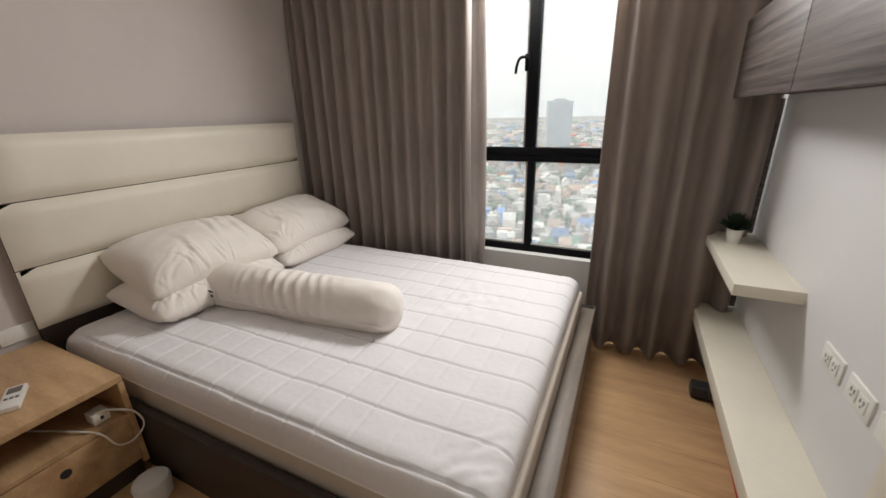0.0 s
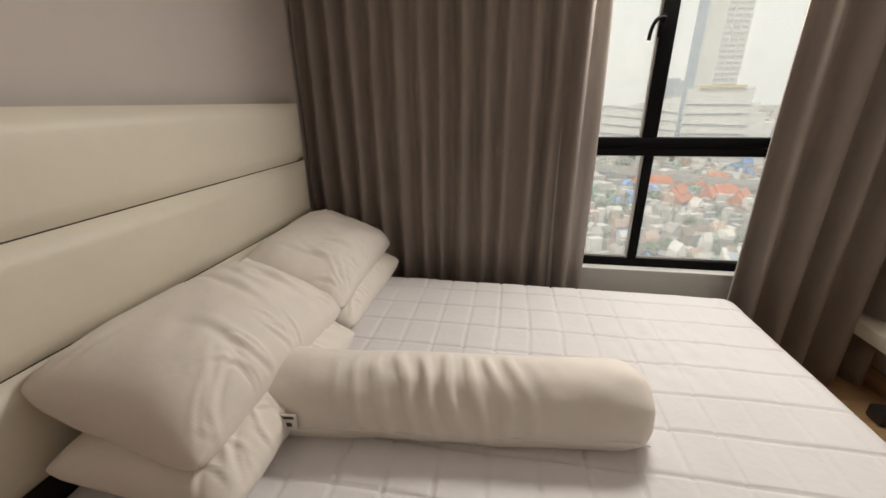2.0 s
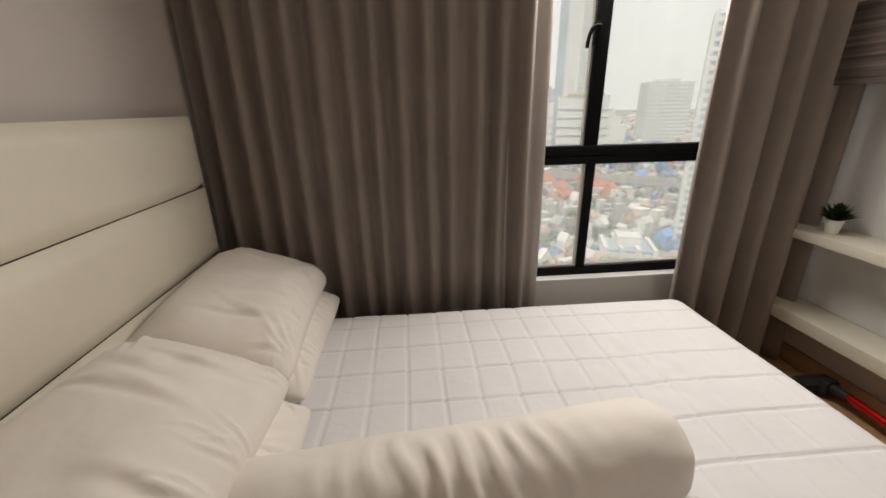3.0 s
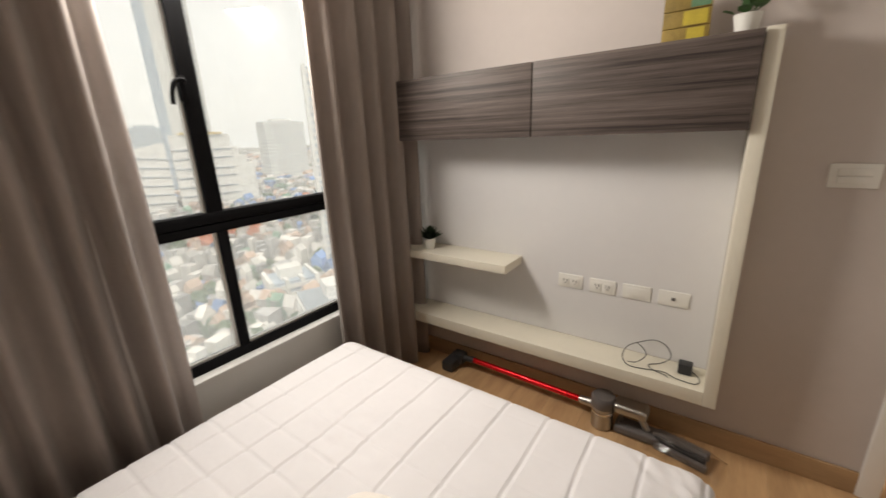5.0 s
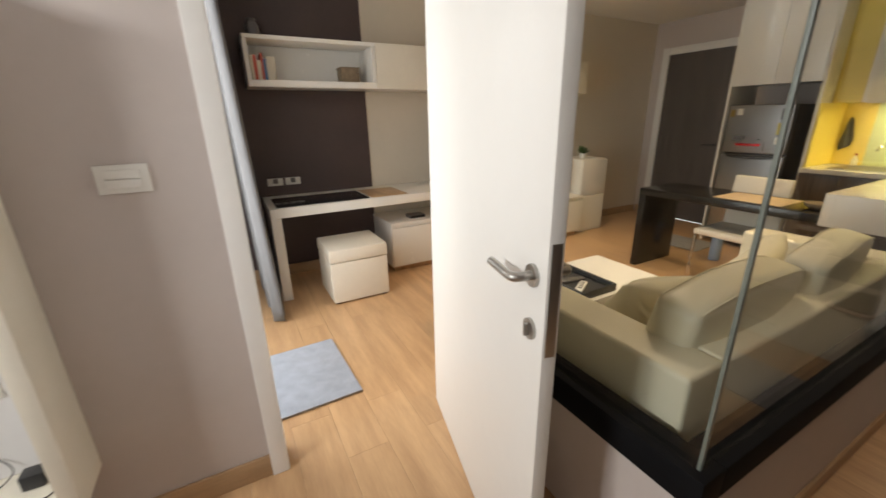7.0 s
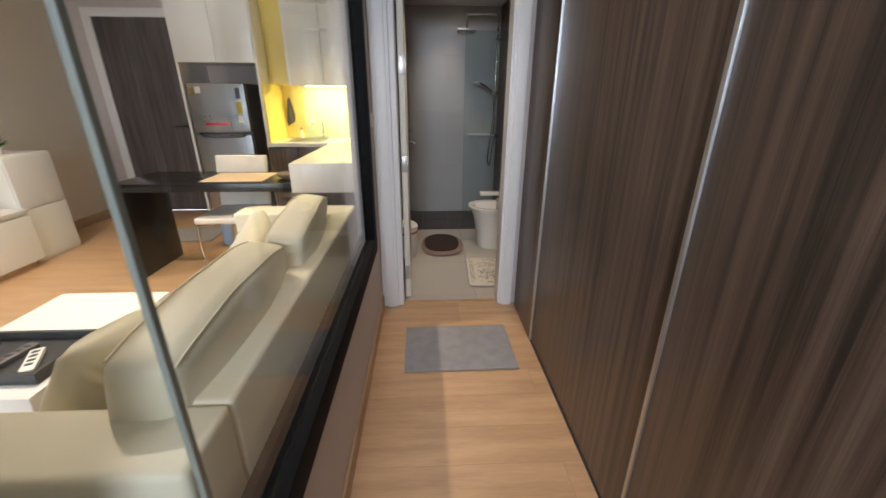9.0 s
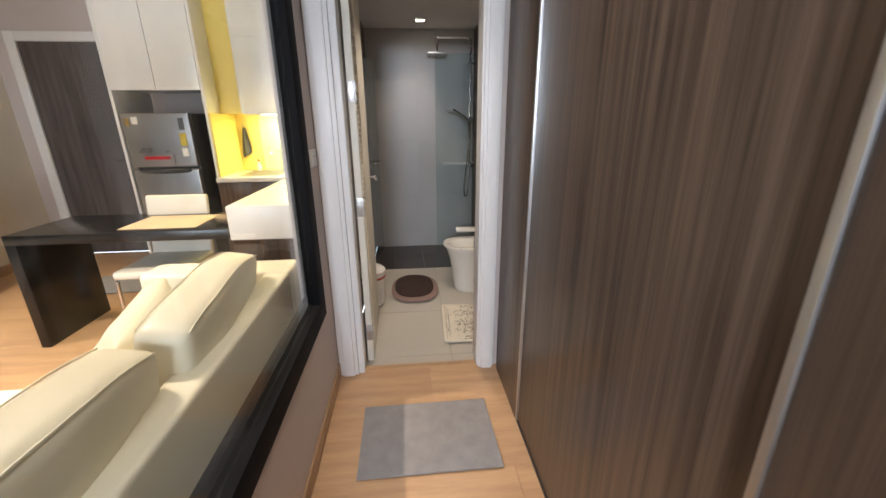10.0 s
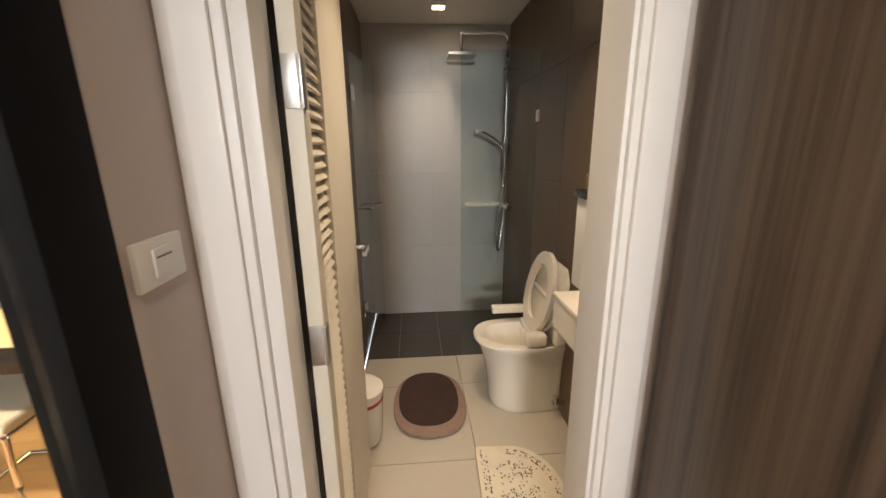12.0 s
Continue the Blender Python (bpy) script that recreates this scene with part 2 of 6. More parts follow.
M_RUG_GREY = mat("grey_mat_pile", (0.30, 0.28, 0.27), 0.95, vary=0.12, scale=14, bump=0.5, bump_scale=260, sheen=0.2)
M_RUG_BROWN = mat("dark_brown_mat", (0.05, 0.027, 0.020), 0.95, vary=0.15, scale=20, bump=0.5, bump_scale=260)
M_RUG_ROSE = mat("rose_brown_mat_rim", (0.30, 0.20, 0.16), 0.95, vary=0.1, scale=20, bump=0.4, bump_scale=260)
M_CREAMMAT = mat("cream_bath_mat", (0.72, 0.65, 0.52), 0.9, vary=0.06, scale=14, bump=0.3, bump_scale=240)
M_PRINT = mat("dark_print", (0.16, 0.12, 0.085), 0.9, vary=0.2, scale=40)
M_LEAF = mat("green_leaf", (0.045, 0.11, 0.03), 0.5, vary=0.3, scale=20)
M_DARKLEAF = mat("dark_green_leaf", (0.018, 0.035, 0.014), 0.6, vary=0.3, scale=20)
M_PAINT_Y = mat("yellow_painted_wood", (0.55, 0.42, 0.05), 0.6, vary=0.15, scale=12)
M_PAINT_O = mat("ochre_painted_wood", (0.30, 0.20, 0.045), 0.6, vary=0.25, scale=12)
M_PAINT_G = mat("green_painted_wood", (0.12, 0.25, 0.14), 0.6, vary=0.2, scale=12)
M_CABLE = mat("black_cable", (0.015, 0.015, 0.016), 0.45)
M_WCABLE = mat("white_cable", (0.75, 0.72, 0.67), 0.45)
M_LAMP = glow("lamp_glow", (1.0, 0.80, 0.55), 12)
M_STRIP = glow("kitchen_strip_glow", (1.0, 0.82, 0.30), 9)
M_SEAL = mat("grey_green_seal", (0.20, 0.22, 0.19), 0.4, vary=0.05)
M_SCREEN = mat("black_screen", (0.006, 0.006, 0.007), 0.12)
M_BOOK_R = mat("red_book", (0.45, 0.07, 0.04), 0.5)
M_BOOK_B = mat("blue_book", (0.06, 0.16, 0.30), 0.5)
M_BOOK_W = mat("pale_book", (0.62, 0.56, 0.44), 0.6)
M_TAN = mat("tan_placemat", (0.60, 0.44, 0.27), 0.6, vary=0.06, scale=30)
M_TOWEL = mat("grey_towel", (0.10, 0.10, 0.11), 0.9, bump=0.3, bump_scale=150)
M_BROWNBOX = mat("brown_basket", (0.22, 0.16, 0.10), 0.8, vary=0.2, scale=30)
M_BALC = mat("grey_concrete", (0.33, 0.32, 0.31), 0.8, vary=0.1)

# ---- builders ----


def box(bm, x0, x1, y0, y1, z0, z1, bev=0.0, seg=2):
    x0, x1 = min(x0, x1), max(x0, x1)
    y0, y1 = min(y0, y1), max(y0, y1)
    z0, z1 = min(z0, z1), max(z0, z1)
    r = bmesh.ops.create_cube(bm, size=1.0)
    for v in r["verts"]:
        v.co = ((v.co.x + 0.5) * (x1 - x0) + x0, (v.co.y + 0.5) * (y1 - y0) + y0, (v.co.z + 0.5) * (z1 - z0) + z0)
    if bev:
        es = {e for v in r["verts"] for e in v.link_edges}
        bmesh.ops.bevel(bm, geom=list(es), offset=min(bev, 0.45 * min(x1 - x0, y1 - y0, z1 - z0)), segments=seg, affect='EDGES', profile=0.6)
    return bm


def cyl(bm, a, b, r, r2=None, n=20, caps=True):
    a, b = Vector(a), Vector(b)
    d = b - a
    res = bmesh.ops.create_cone(bm, cap_ends=caps, segments=n, radius1=r, radius2=r if r2 is None else r2, depth=d.length)
    m = Matrix.Translation((a + b) / 2) @ d.to_track_quat('Z', 'Y').to_matrix().to_4x4()
    bmesh.ops.transform(bm, matrix=m, verts=res["verts"])
    return bm


def tube(bm, pts, r, n=10, closed=False):
    """A round tube along points."""
    pts = [Vector(p) for p in pts]
    rings = []
    up = Vector((0, 0, 1))
    k = len(pts)
    for i, p in enumerate(pts):
        if closed:
            d = pts[(i + 1) % k] - pts[i - 1]
        else:
            d = pts[min(i + 1, k - 1)] - pts[max(i - 1, 0)]
        d.normalize()
        s = d.cross(up)
        if s.length < 1e-3:
            s = d.cross(Vector((1, 0, 0)))
        s.normalize()
        t = s.cross(d).normalized()
        rings.append([bm.verts.new(p + r * (math.cos(2 * math.pi * j / n) * s + math.sin(2 * math.pi * j / n) * t)) for j in range(n)])
    for i in range(k if closed else k - 1):
        a, b = rings[i], rings[(i + 1) % k]
        for j in range(n):
            bm.faces.new((a[j], a[(j + 1) % n], b[(j + 1) % n], b[j]))
    if not closed:
        bm.faces.new(rings[0][::-1])
        bm.faces.new(rings[-1])
    return bm


def smooth_path(pts, n=8):
    """Catmull-Rom points through pts."""
    out = []
    p = [Vector(q) for q in pts]
    for i in range(len(p) - 1):
        a, b, c, d = p[max(i - 1, 0)], p[i], p[i + 1], p[min(i + 2, len(p) - 1)]
        for j in range(n):
            t = j / n
            out.append(0.5 * ((2 * b) + (c - a) * t + (2 * a - 5 * b + 4 * c - d) * t * t + (3 * b - a - 3 * c + d) * t ** 3))
    out.append(p[-1])
    return out


def lathe(bm, profile, cx, cy, n=28):
    """A turned solid from (radius, height) pairs."""
    rings = [[bm.verts.new((cx + r * math.cos(2 * math.pi * j / n), cy + r * math.sin(2 * math.pi * j / n), z)) for j in range(n)] for r, z in profile]
    for a, b in zip(rings, rings[1:]):
        for j in range(n):
            bm.faces.new((a[j], a[(j + 1) % n], b[(j + 1) % n], b[j]))
    bm.faces.new(rings[0][::-1])
    bm.faces.new(rings[-1])
    return bm


def finish(name, bm, material, smooth=True, angle=40):
    bmesh.ops.recalc_face_normals(bm, faces=bm.faces)
    me = bpy.data.meshes.new(name)
    bm.to_mesh(me)
    bm.free()
    me.materials.append(material)
    if smooth:
        me.polygons.foreach_set("use_smooth", [True] * len(me.polygons))
        me.set_sharp_from_angle(angle=radians(angle))
    return me


def thing(name, label, category, at=(0, 0, 0), group="", rz=0.0):
    ob = new(name)
    ob.empty_display_size = 0.1
    ob.matrix_basis = pose(*at, 0, 0, rz)
    return tagged(ob, label, category, group)


def spot(ob):
    m = ob.matrix_basis.copy()
    while ob.parent:
        ob = ob.parent
        m = ob.matrix_basis @ m
    return m


def part(name, bm, material, parent, label="", local=False, smooth=True, angle=40):
    """One mesh under a thing or part; its points are given in the world, or with local in the parent's own frame."""
    if not local:
        bmesh.ops.transform(bm, matrix=spot(parent).inverted(), verts=bm.verts)
    ob = new(name, finish(name, bm, material, smooth, angle))
    ob.parent = parent
    if label:
        tagged(ob, label)
    return ob


def solid(name, bm, material, label="", category="", kind="", group="", smooth=True, angle=40):
    """A top-level mesh, its origin at its base."""
    xs = [v.co for v in bm.verts]
    lo = Vector([min(v[i] for v in xs) for i in range(3)])
    hi = Vector([max(v[i] for v in xs) for i in range(3)])
    o = Vector(((lo.x + hi.x) / 2, (lo.y + hi.y) / 2, lo.z))
    bmesh.ops.translate(bm, vec=-o, verts=bm.verts)
    ob = new(name, finish(name, bm, material, smooth, angle))
    ob.location = o
    return tagged(ob, label, category, group, kind)


def B(*a, **k):
    return box(bmesh.new(), *a, **k)


def many(*boxes, bev=0.0):
    bm = bmesh.new()
    for b in boxes:
        box(bm, *b, bev=bev)
    return bm

# ---- structure ----
XH, XT, XL = -2.22, 0.687, 0.787     # headboard wall, television wall, its living-room face
YW = 2.46                            # window wall, inner face
CEIL = 2.55
XG, YG = -0.450, -0.678              # corner of the glass partition (bedroom faces)
YB = -2.700                          # bathroom wall, passage face
XWARD = -1.350
XBL, XBR, YBF = -0.50, -1.62, -5.15   # bathroom: door-side, toilet-side and far faces
XR = 3.03                            # living-room wall with the desk
YE = -5.26                           # entrance wall


def wall(name, material, *boxes):
    return solid(name, many(*boxes), material, kind="structure", smooth=False)


wall("wall_headboard", M_WALL, (XH - 0.15, XH, -0.25, YW + 0.2, 0, CEIL))
wall("wall_window", M_WALL_WHITE, (XH, XT + 0.1, YW, YW + 0.2, 0, 0.50), (XH, -2.05, YW, YW + 0.2, 0.50, CEIL),
     (0.55, XT + 0.1, YW, YW + 0.2, 0.50, CEIL), (-2.05, 0.55, YW, YW + 0.2, 2.42, CEIL))
wall("wall_television", M_WALL, (XT, XL, 0.18, YW, 0, CEIL), (XT, XL, YG - 0.1, 0.18, 2.12, CEIL))
wall("wall_behind_wardrobe", M_WALL, (XH, XWARD - 0.02, -0.25, -0.12, 0, CEIL), (-2.05, -1.95, YB, -0.25, 0, CEIL))
wall("wall_under_glass", M_WALL, (XG, XT - 0.03, YG - 0.1, YG, 0, 0.50), (XG, XG + 0.1, -2.49, YG - 0.1, 0, 0.50))
wall("wall_over_glass", M_WALL, (XG, XT, YG - 0.1, YG, 2.38, CEIL), (XG, XG + 0.1, -2.49, YG - 0.1, 2.38, CEIL))
wall("wall_switch_return", M_WALL, (XG, XG + 0.1, YB - 0.11, -2.49, 0, CEIL))
wall("wall_bathroom_front", M_WALL, (-0.56, XG, YB - 0.11, YB, 0, CEIL), (-1.40, -1.277, YB - 0.11, YB, 0, CEIL),
     (-1.277, -0.56, YB - 0.11, YB, 2.10, CEIL), (-2.05, -1.40, YB - 0.11, YB, 0, CEIL))
wall("wall_bathroom_side", M_BATHDARK, (XBL, XG + 0.1, YE, YB - 0.11, 0, CEIL))
wall("wall_bathroom_far", M_BATHWALL, (XBR - 0.1, XBL, YBF - 0.15, YBF, -0.1, CEIL))
wall("wall_bathroom_toilet", M_BATHDARK, (XBR - 0.13, XBR, YBF, YB - 0.11, -0.1, CEIL))
wall("wall_desk", M_BEIGE, (XR, XR + 0.15, YE - 0.15, 0.6, 0, CEIL))
wall("wall_entrance", M_WALL, (1.66, 1.96, YE - 0.15, YE, 0, CEIL), (2.81, XR, YE - 0.15, YE, 0, CEIL), (1.96, 2.81, YE - 0.15, YE, 2.15, CEIL),
     (XG + 0.1, 1.66, YE - 0.15, YE, 0, CEIL))
wall("wall_balcony", M_WALL_WHITE, (XL, 0.86, 0.45, 0.6, 0, CEIL), (2.16, XR, 0.45, 0.6, 0, CEIL), (0.86, 2.16, 0.45, 0.6, 2.3, CEIL))
wall("ceiling", M_CEIL, (XH - 0.15, XR + 0.15, YE - 0.15, YW + 0.2, CEIL, CEIL + 0.12))
wall("ceiling_bathroom", M_CEIL, (XBR, XBL, YBF, YB - 0.11, 2.27, 2.34))
solid("trim_dark_wall_panel", B(XR - 0.012, XR, -1.08, 0.44, 0.02, CEIL - 0.01), M_PLUM, kind="structure", smooth=False)


def baseboard(*b):
    solid("baseboard", B(*b, bev=0.004), M_BASE, kind="structure")


baseboard(XT - 0.014, XT, 0.215, YW, 0, 0.10)
baseboard(XH, XH + 0.014, -0.12, 0.62, 0, 0.10)
baseboard(XG - 0.012, XG, YB + 0.026, YG, 0, 0.085)
baseboard(XG, XT - 0.05, YG, YG + 0.012, 0, 0.085)
baseboard(XR - 0.026, XR - 0.012, -5.23, 0.40, 0, 0.10)
baseboard(2.895, XR - 0.03, YE, YE + 0.014, 0, 0.10)
baseboard(XL, XL + 0.014, 0.2, 0.44, 0, 0.10)

# door linings and casings
def casing(name, boxes):
    ob = thing(name, "", "", (boxes[0][0], boxes[0][2], 0))
    tagged(ob, kind="structure")
    for b in boxes:
        part("trim", B(*b, bev=0.006), M_CASING, ob)
    return ob


casing("trim_bedroom_door", [(XT - 0.018, XL + 0.018, 0.148, 0.18, 0, 2.12), (XT - 0.022, XT, 0.15, 0.215, 0, 2.14), (XL, XL + 0.022, 0.15, 0.215, 0, 2.14),
                             (XT - 0.012, XL + 0.018, YG + 0.004, YG + 0.044, 0, 2.12), (XT - 0.018, XL + 0.018, YG + 0.044, 0.148, 2.08, 2.12)])
casing("trim_bathroom_door", [(-0.560, XG - 0.003, YB, YB + 0.024, 0, 2.17), (-0.54, -0.48, YB + 0.024, YB + 0.036, 0, 2.15), (-0.594, -0.560, YB - 0.09, YB + 0.012, 0, 2.11),
                              (-1.337, -1.252, YB, YB + 0.024, 0, 2.17), (-1.327, -1.268, YB + 0.024, YB + 0.036, 0, 2.15), (-1.262, -1.242, YB - 0.115, YB + 0.012, 0, 2.11),
                              (-1.252, -0.560, YB, YB + 0.024, 2.10, 2.17), (-1.242, -0.594, YB - 0.09, YB + 0.012, 2.095, 2.11)])
casing("trim_entrance_door", [(2.80, 2.89, YE, YE + 0.025, 0, 2.23), (1.88, 1.97, YE, YE + 0.025, 0, 2.23), (1.97, 2.80, YE, YE + 0.025, 2.145, 2.23)])

# bedroom window
win = thing("window_1", "", "", (-0.75, 2.52, 0.5))
tagged(win, kind="structure")
FY0, FY1 = 2.505, 2.565
for b in [(-2.05, 0.55, FY0, FY1, 0.50, 0.545), (-2.05, 0.55, FY0, FY1, 2.37, 2.42), (-2.05, -2.0, FY0, FY1, 0.545, 2.37), (0.50, 0.55, FY0, FY1, 0.545, 2.37),
          (-2.0, 0.50, FY0, FY1, 1.085, 1.124), (-2.0, 0.50, FY0 - 0.008, FY1, 1.128, 1.172), (-0.488, -0.444, FY0, FY1, 0.545, 1.085), (-0.510, -0.447, FY0 - 0.004, FY1, 1.172, 2.37), (-1.30, -1.24, FY0, FY1, 0.545, 1.085), (-1.30, -1.22, FY0, FY1, 1.165, 2.37)]:
    part("window_frame", B(*b, bev=0.005), M_BLACKFRAME, win)
for b in [(-2.0, -1.30, 0.545, 1.085), (-1.24, -0.488, 0.545, 1.085), (-0.444, 0.50, 0.545, 1.085), (-2.0, -1.30, 1.172, 2.37), (-1.22, -0.510, 1.172, 2.37), (-0.447, 0.50, 1.172, 2.37)]:
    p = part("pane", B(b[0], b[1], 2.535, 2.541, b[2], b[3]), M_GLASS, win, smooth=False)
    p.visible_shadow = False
for b in [(-0.444, 0.50, 0.545, 0.556), (0.485, 0.50, 0.556, 1.085), (-1.24, -0.488, 0.545, 0.556), (-0.500, -0.488, 0.556, 1.085), (-0.521, -0.510, 1.172, 2.37)]:
    part("glazing_bead", B(b[0], b[1], FY0 + 0.012, 2.533, b[2], b[3]), M_NICKEL, win)
h = part("handle", many((-0.525, -0.497, FY0 - 0.02, FY0 - 0.005, 1.60, 1.69), bev=0.004), M_BLACKFRAME, win)
bm = bmesh.new()
tube(bm, smooth_path([(-0.511, FY0 - 0.02, 1.665), (-0.515, FY0 - 0.045, 1.67), (-0.545, FY0 - 0.05, 1.665), (-0.562, FY0 - 0.05, 1.63), (-0.568, FY0 - 0.05, 1.585)]), 0.008)
part("lever", bm, M_BLACKFRAME, h)
solid("window_sill", B(-2.05, 0.55, YW - 0.012, FY0 - 0.002, 0.488, 0.504, bev=0.004), M_WALL_WHITE, kind="structure")

# black-framed glass partition
pt = thing("glass_partition", "black-framed corner glass partition between passage and living room", "glass partition", (XG, YG, 0.495))
for b in [(XG - 0.012, XT - 0.02, YG - 0.085, YG + 0.012, 0.495, 0.590), (XG - 0.012, XG + 0.085, -2.49, YG - 0.085, 0.495, 0.590),
          (XG - 0.012, XT - 0.02, YG - 0.085, YG + 0.012, 2.30, 2.38), (XG - 0.012, XG + 0.085, -2.49, YG - 0.085, 2.30, 2.38)]:
    part("frame", B(*b, bev=0.004), M_BLACKFRAME, pt)
part("post", many((XG - 0.012, XG + 0.03, -2.49, -2.385, 0.590, 2.30), (XG + 0.03, XG + 0.06, -2.49, -2.40, 0.590, 2.30), bev=0.004), M_BLACKFRAME, pt)
part("post", B(XT - 0.10, XT - 0.02, YG - 0.07, YG + 0.008, 0.591, 2.30, bev=0.004), M_BLACKFRAME, pt)
for b in [(XG + 0.024, XT - 0.10, YG - 0.026, YG - 0.016, 0.591, 2.299), (XG + 0.016, XG + 0.026, -2.384, YG - 0.030, 0.591, 2.299)]:
    p = part("pane", B(*b), M_PARTGLASS, pt, smooth=False)
    p.visible_shadow = False
part("corner_seal", B(XG + 0.015, XG + 0.0235, YG - 0.0295, YG - 0.018, 0.591, 2.299, bev=0.001), M_SEAL, pt)

# ---- bedroom ----


def curtain(name, label, x0, x1, y, z0, z1, pitch, amp, material, seed, along='x', lean=0.0, tuck=0.0, flare=0.0):
    """A pleated hanging; pleats loosen towards the floor."""
    rnd = random.Random(seed)
    n = max(2, round((x1 - x0) / pitch))
    cols = n * 14
    rows = 26
    ph = [rnd.uniform(-0.5, 0.5) for _ in range(n + 2)]
    am = [rnd.uniform(0.65, 1.25) for _ in range(n + 2)]
    bm = bmesh.new()
    grid = []
    for r in range(rows + 1):
        f = r / rows
        z = z0 + (z1 - z0) * f
        line = []
        for c in range(cols + 1):
            u = c / cols * n
            k = int(min(u, n - 1e-6))
            w = u - k
            a = am[k] * (1 - w) + am[k + 1] * w
            p = ph[k] * (1 - w) + ph[k + 1] * w
            s = math.sin(2 * math.pi * u + p * (1.0 + 0.7 * (1 - f)))
            s = math.copysign(abs(s) ** 0.75, s)
            d = amp * a * s * (0.75 + 0.35 * (1 - f)) + 0.006 * noise.noise(Vector((u * 1.7, z * 1.3, seed)))
            xx = x0 + (x1 - x0) * c / cols + 0.012 * noise.noise(Vector((u * 0.8, z * 1.1, seed + 9))) * (1 - f) + lean * (1 - f) * c / cols + tuck * math.cos(4 * math.pi * u) * 0.006
            d += flare * (1 - f) ** 1.3
            line.append(bm.verts.new((xx, y + d, z) if along == 'x' else (y + d, xx, z)))
        grid.append(line)
    for r in range(rows):
        for c in range(cols):
            bm.faces.new((grid[r][c], grid[r][c + 1], grid[r + 1][c + 1], grid[r + 1][c]))
    ob = solid(name, bm, material, label, "curtain", angle=180)
    sd = ob.modifiers.new("thickness", 'SOLIDIFY')
    sd.thickness = 0.003
    return ob


curtain("curtain", "long taupe blackout curtain drawn beside the bed", -2.19, -0.812, 2.39, 0.015, 2.5, 0.107, 0.040, M_CURTAIN, 3, lean=0.0)
curtain("curtain", "taupe blackout curtain gathered beside the wall shelves", -0.052, 0.655, 2.340, 0.015, 2.5, 0.142, 0.052, M_CURTAIN, 8, lean=-0.02)
curtain("sheer_curtain", "pale grey sheer curtain behind the long blackout curtain", -0.96, -0.742, 2.436, 0.02, 2.5, 0.072, 0.013, M_SHEER, 12, lean=0.015)

# bed
bed = thing("bed", "double bed frame with cream padded headboard and dark wooden base", "bed", (-1.1, 1.47, 0))
BX0, BX1, BY0, BY1 = -2.14, -0.09, 0.705, 2.235
part("side_rail", B(BX0, 0.0, 0.665, 0.70, 0.0, 0.30, bev=0.006), M_DARKWOOD, bed)
part("side_rail", B(BX0, 0.0, 2.24, 2.275, 0.0, 0.30, bev=0.006), M_DARKWOOD, bed)
part("foot_rail", B(-0.066, 0.008, 0.66, 2.28, 0.0, 0.295, bev=0.006), M_RAILWOOD, bed, "grey-brown wooden foot rail")
part("slat_base", B(BX0, -0.065, 0.702, 2.238, 0.12, 0.24), M_DARKWOOD, bed)
hb = part("headboard", B(XH + 0.003, XH + 0.045, 0.662, 2.293, 0.28, 1.338, bev=0.006), M_DARKWOOD, bed)
zz = [0.52, 0.795, 1.075, 1.345]
for a, b in zip(zz, zz[1:]):
    bm = bmesh.new()
    n, k = 24, 10
    rows = []
    for i in range(k + 1):
        v = i / k
        rows.append([bm.verts.new((XH + 0.045 + 0.034 * (1 - abs(2 * v - 1) ** 9) * (1 - abs(2 * j / n - 1) ** 40) ** 0.5, 0.655 + 1.645 * j / n, a + 0.002 + (b - a - 0.004) * v)) for j in range(n + 1)])
    for i in range(k):
        for j in range(n):
            bm.faces.new((rows[i][j], rows[i][j + 1], rows[i + 1][j + 1], rows[i + 1][j]))
    part("padded_panel", bm, M_LEATHER, hb, "cream leatherette padded panel", angle=80)

mt = thing("mattress", "white quilted mattress with beige border on the bed base", "mattress", (-1.1, 1.47, 0.24))
part("core", B(BX0 + 0.01, -0.0675, BY0 + 0.004, BY1 - 0.004, 0.245, 0.405, bev=0.02, seg=4), M_MATSIDE, mt, "beige mattress border")


def quilt_height(x, y):
    """Stitch lines of the mattress cover: lengthwise lines, and cross lines that fade towards the foot."""
    h = 0.0
    px, py = 0.120, 0.150
    wob = 0.008 * noise.noise(Vector((x * 3, y * 3, 1)))
    dx = abs(((x + wob - BX1 - 0.02) / px) % 1.0 - 0.5) * 2          # 1 on a stitch line
    dy = abs(((y + wob - BY0 - 0.03) / py) % 1.0 - 0.5) * 2
    h -= 0.010 * max(0, (dy - 0.91) / 0.09) ** 1.4
    fade = 1.0 if x < -0.75 else max(0.25, 1 - (x + 0.75) / 0.4)
    h -= 0.009 * fade * max(0, (dx - 0.89) / 0.11) ** 1.4
    h += 0.007 * noise.noise(Vector((x * 2.2, y * 2.2, 4))) + 0.003 * noise.noise(Vector((x * 7, y * 7, 2)))
    g = math.exp(-((x + 0.55) ** 2 + (y - 1.72) ** 2) / 0.03)
    h += 0.009 * g * noise.noise(Vector((x * 22, y * 14, 5)))
    g = math.exp(-((x + 0.17) ** 2 + (y - 0.80) ** 2) / 0.012)
    h += 0.007 * g * noise.noise(Vector(((x + y) * 9, (x - y) * 26, 7)))
    return h


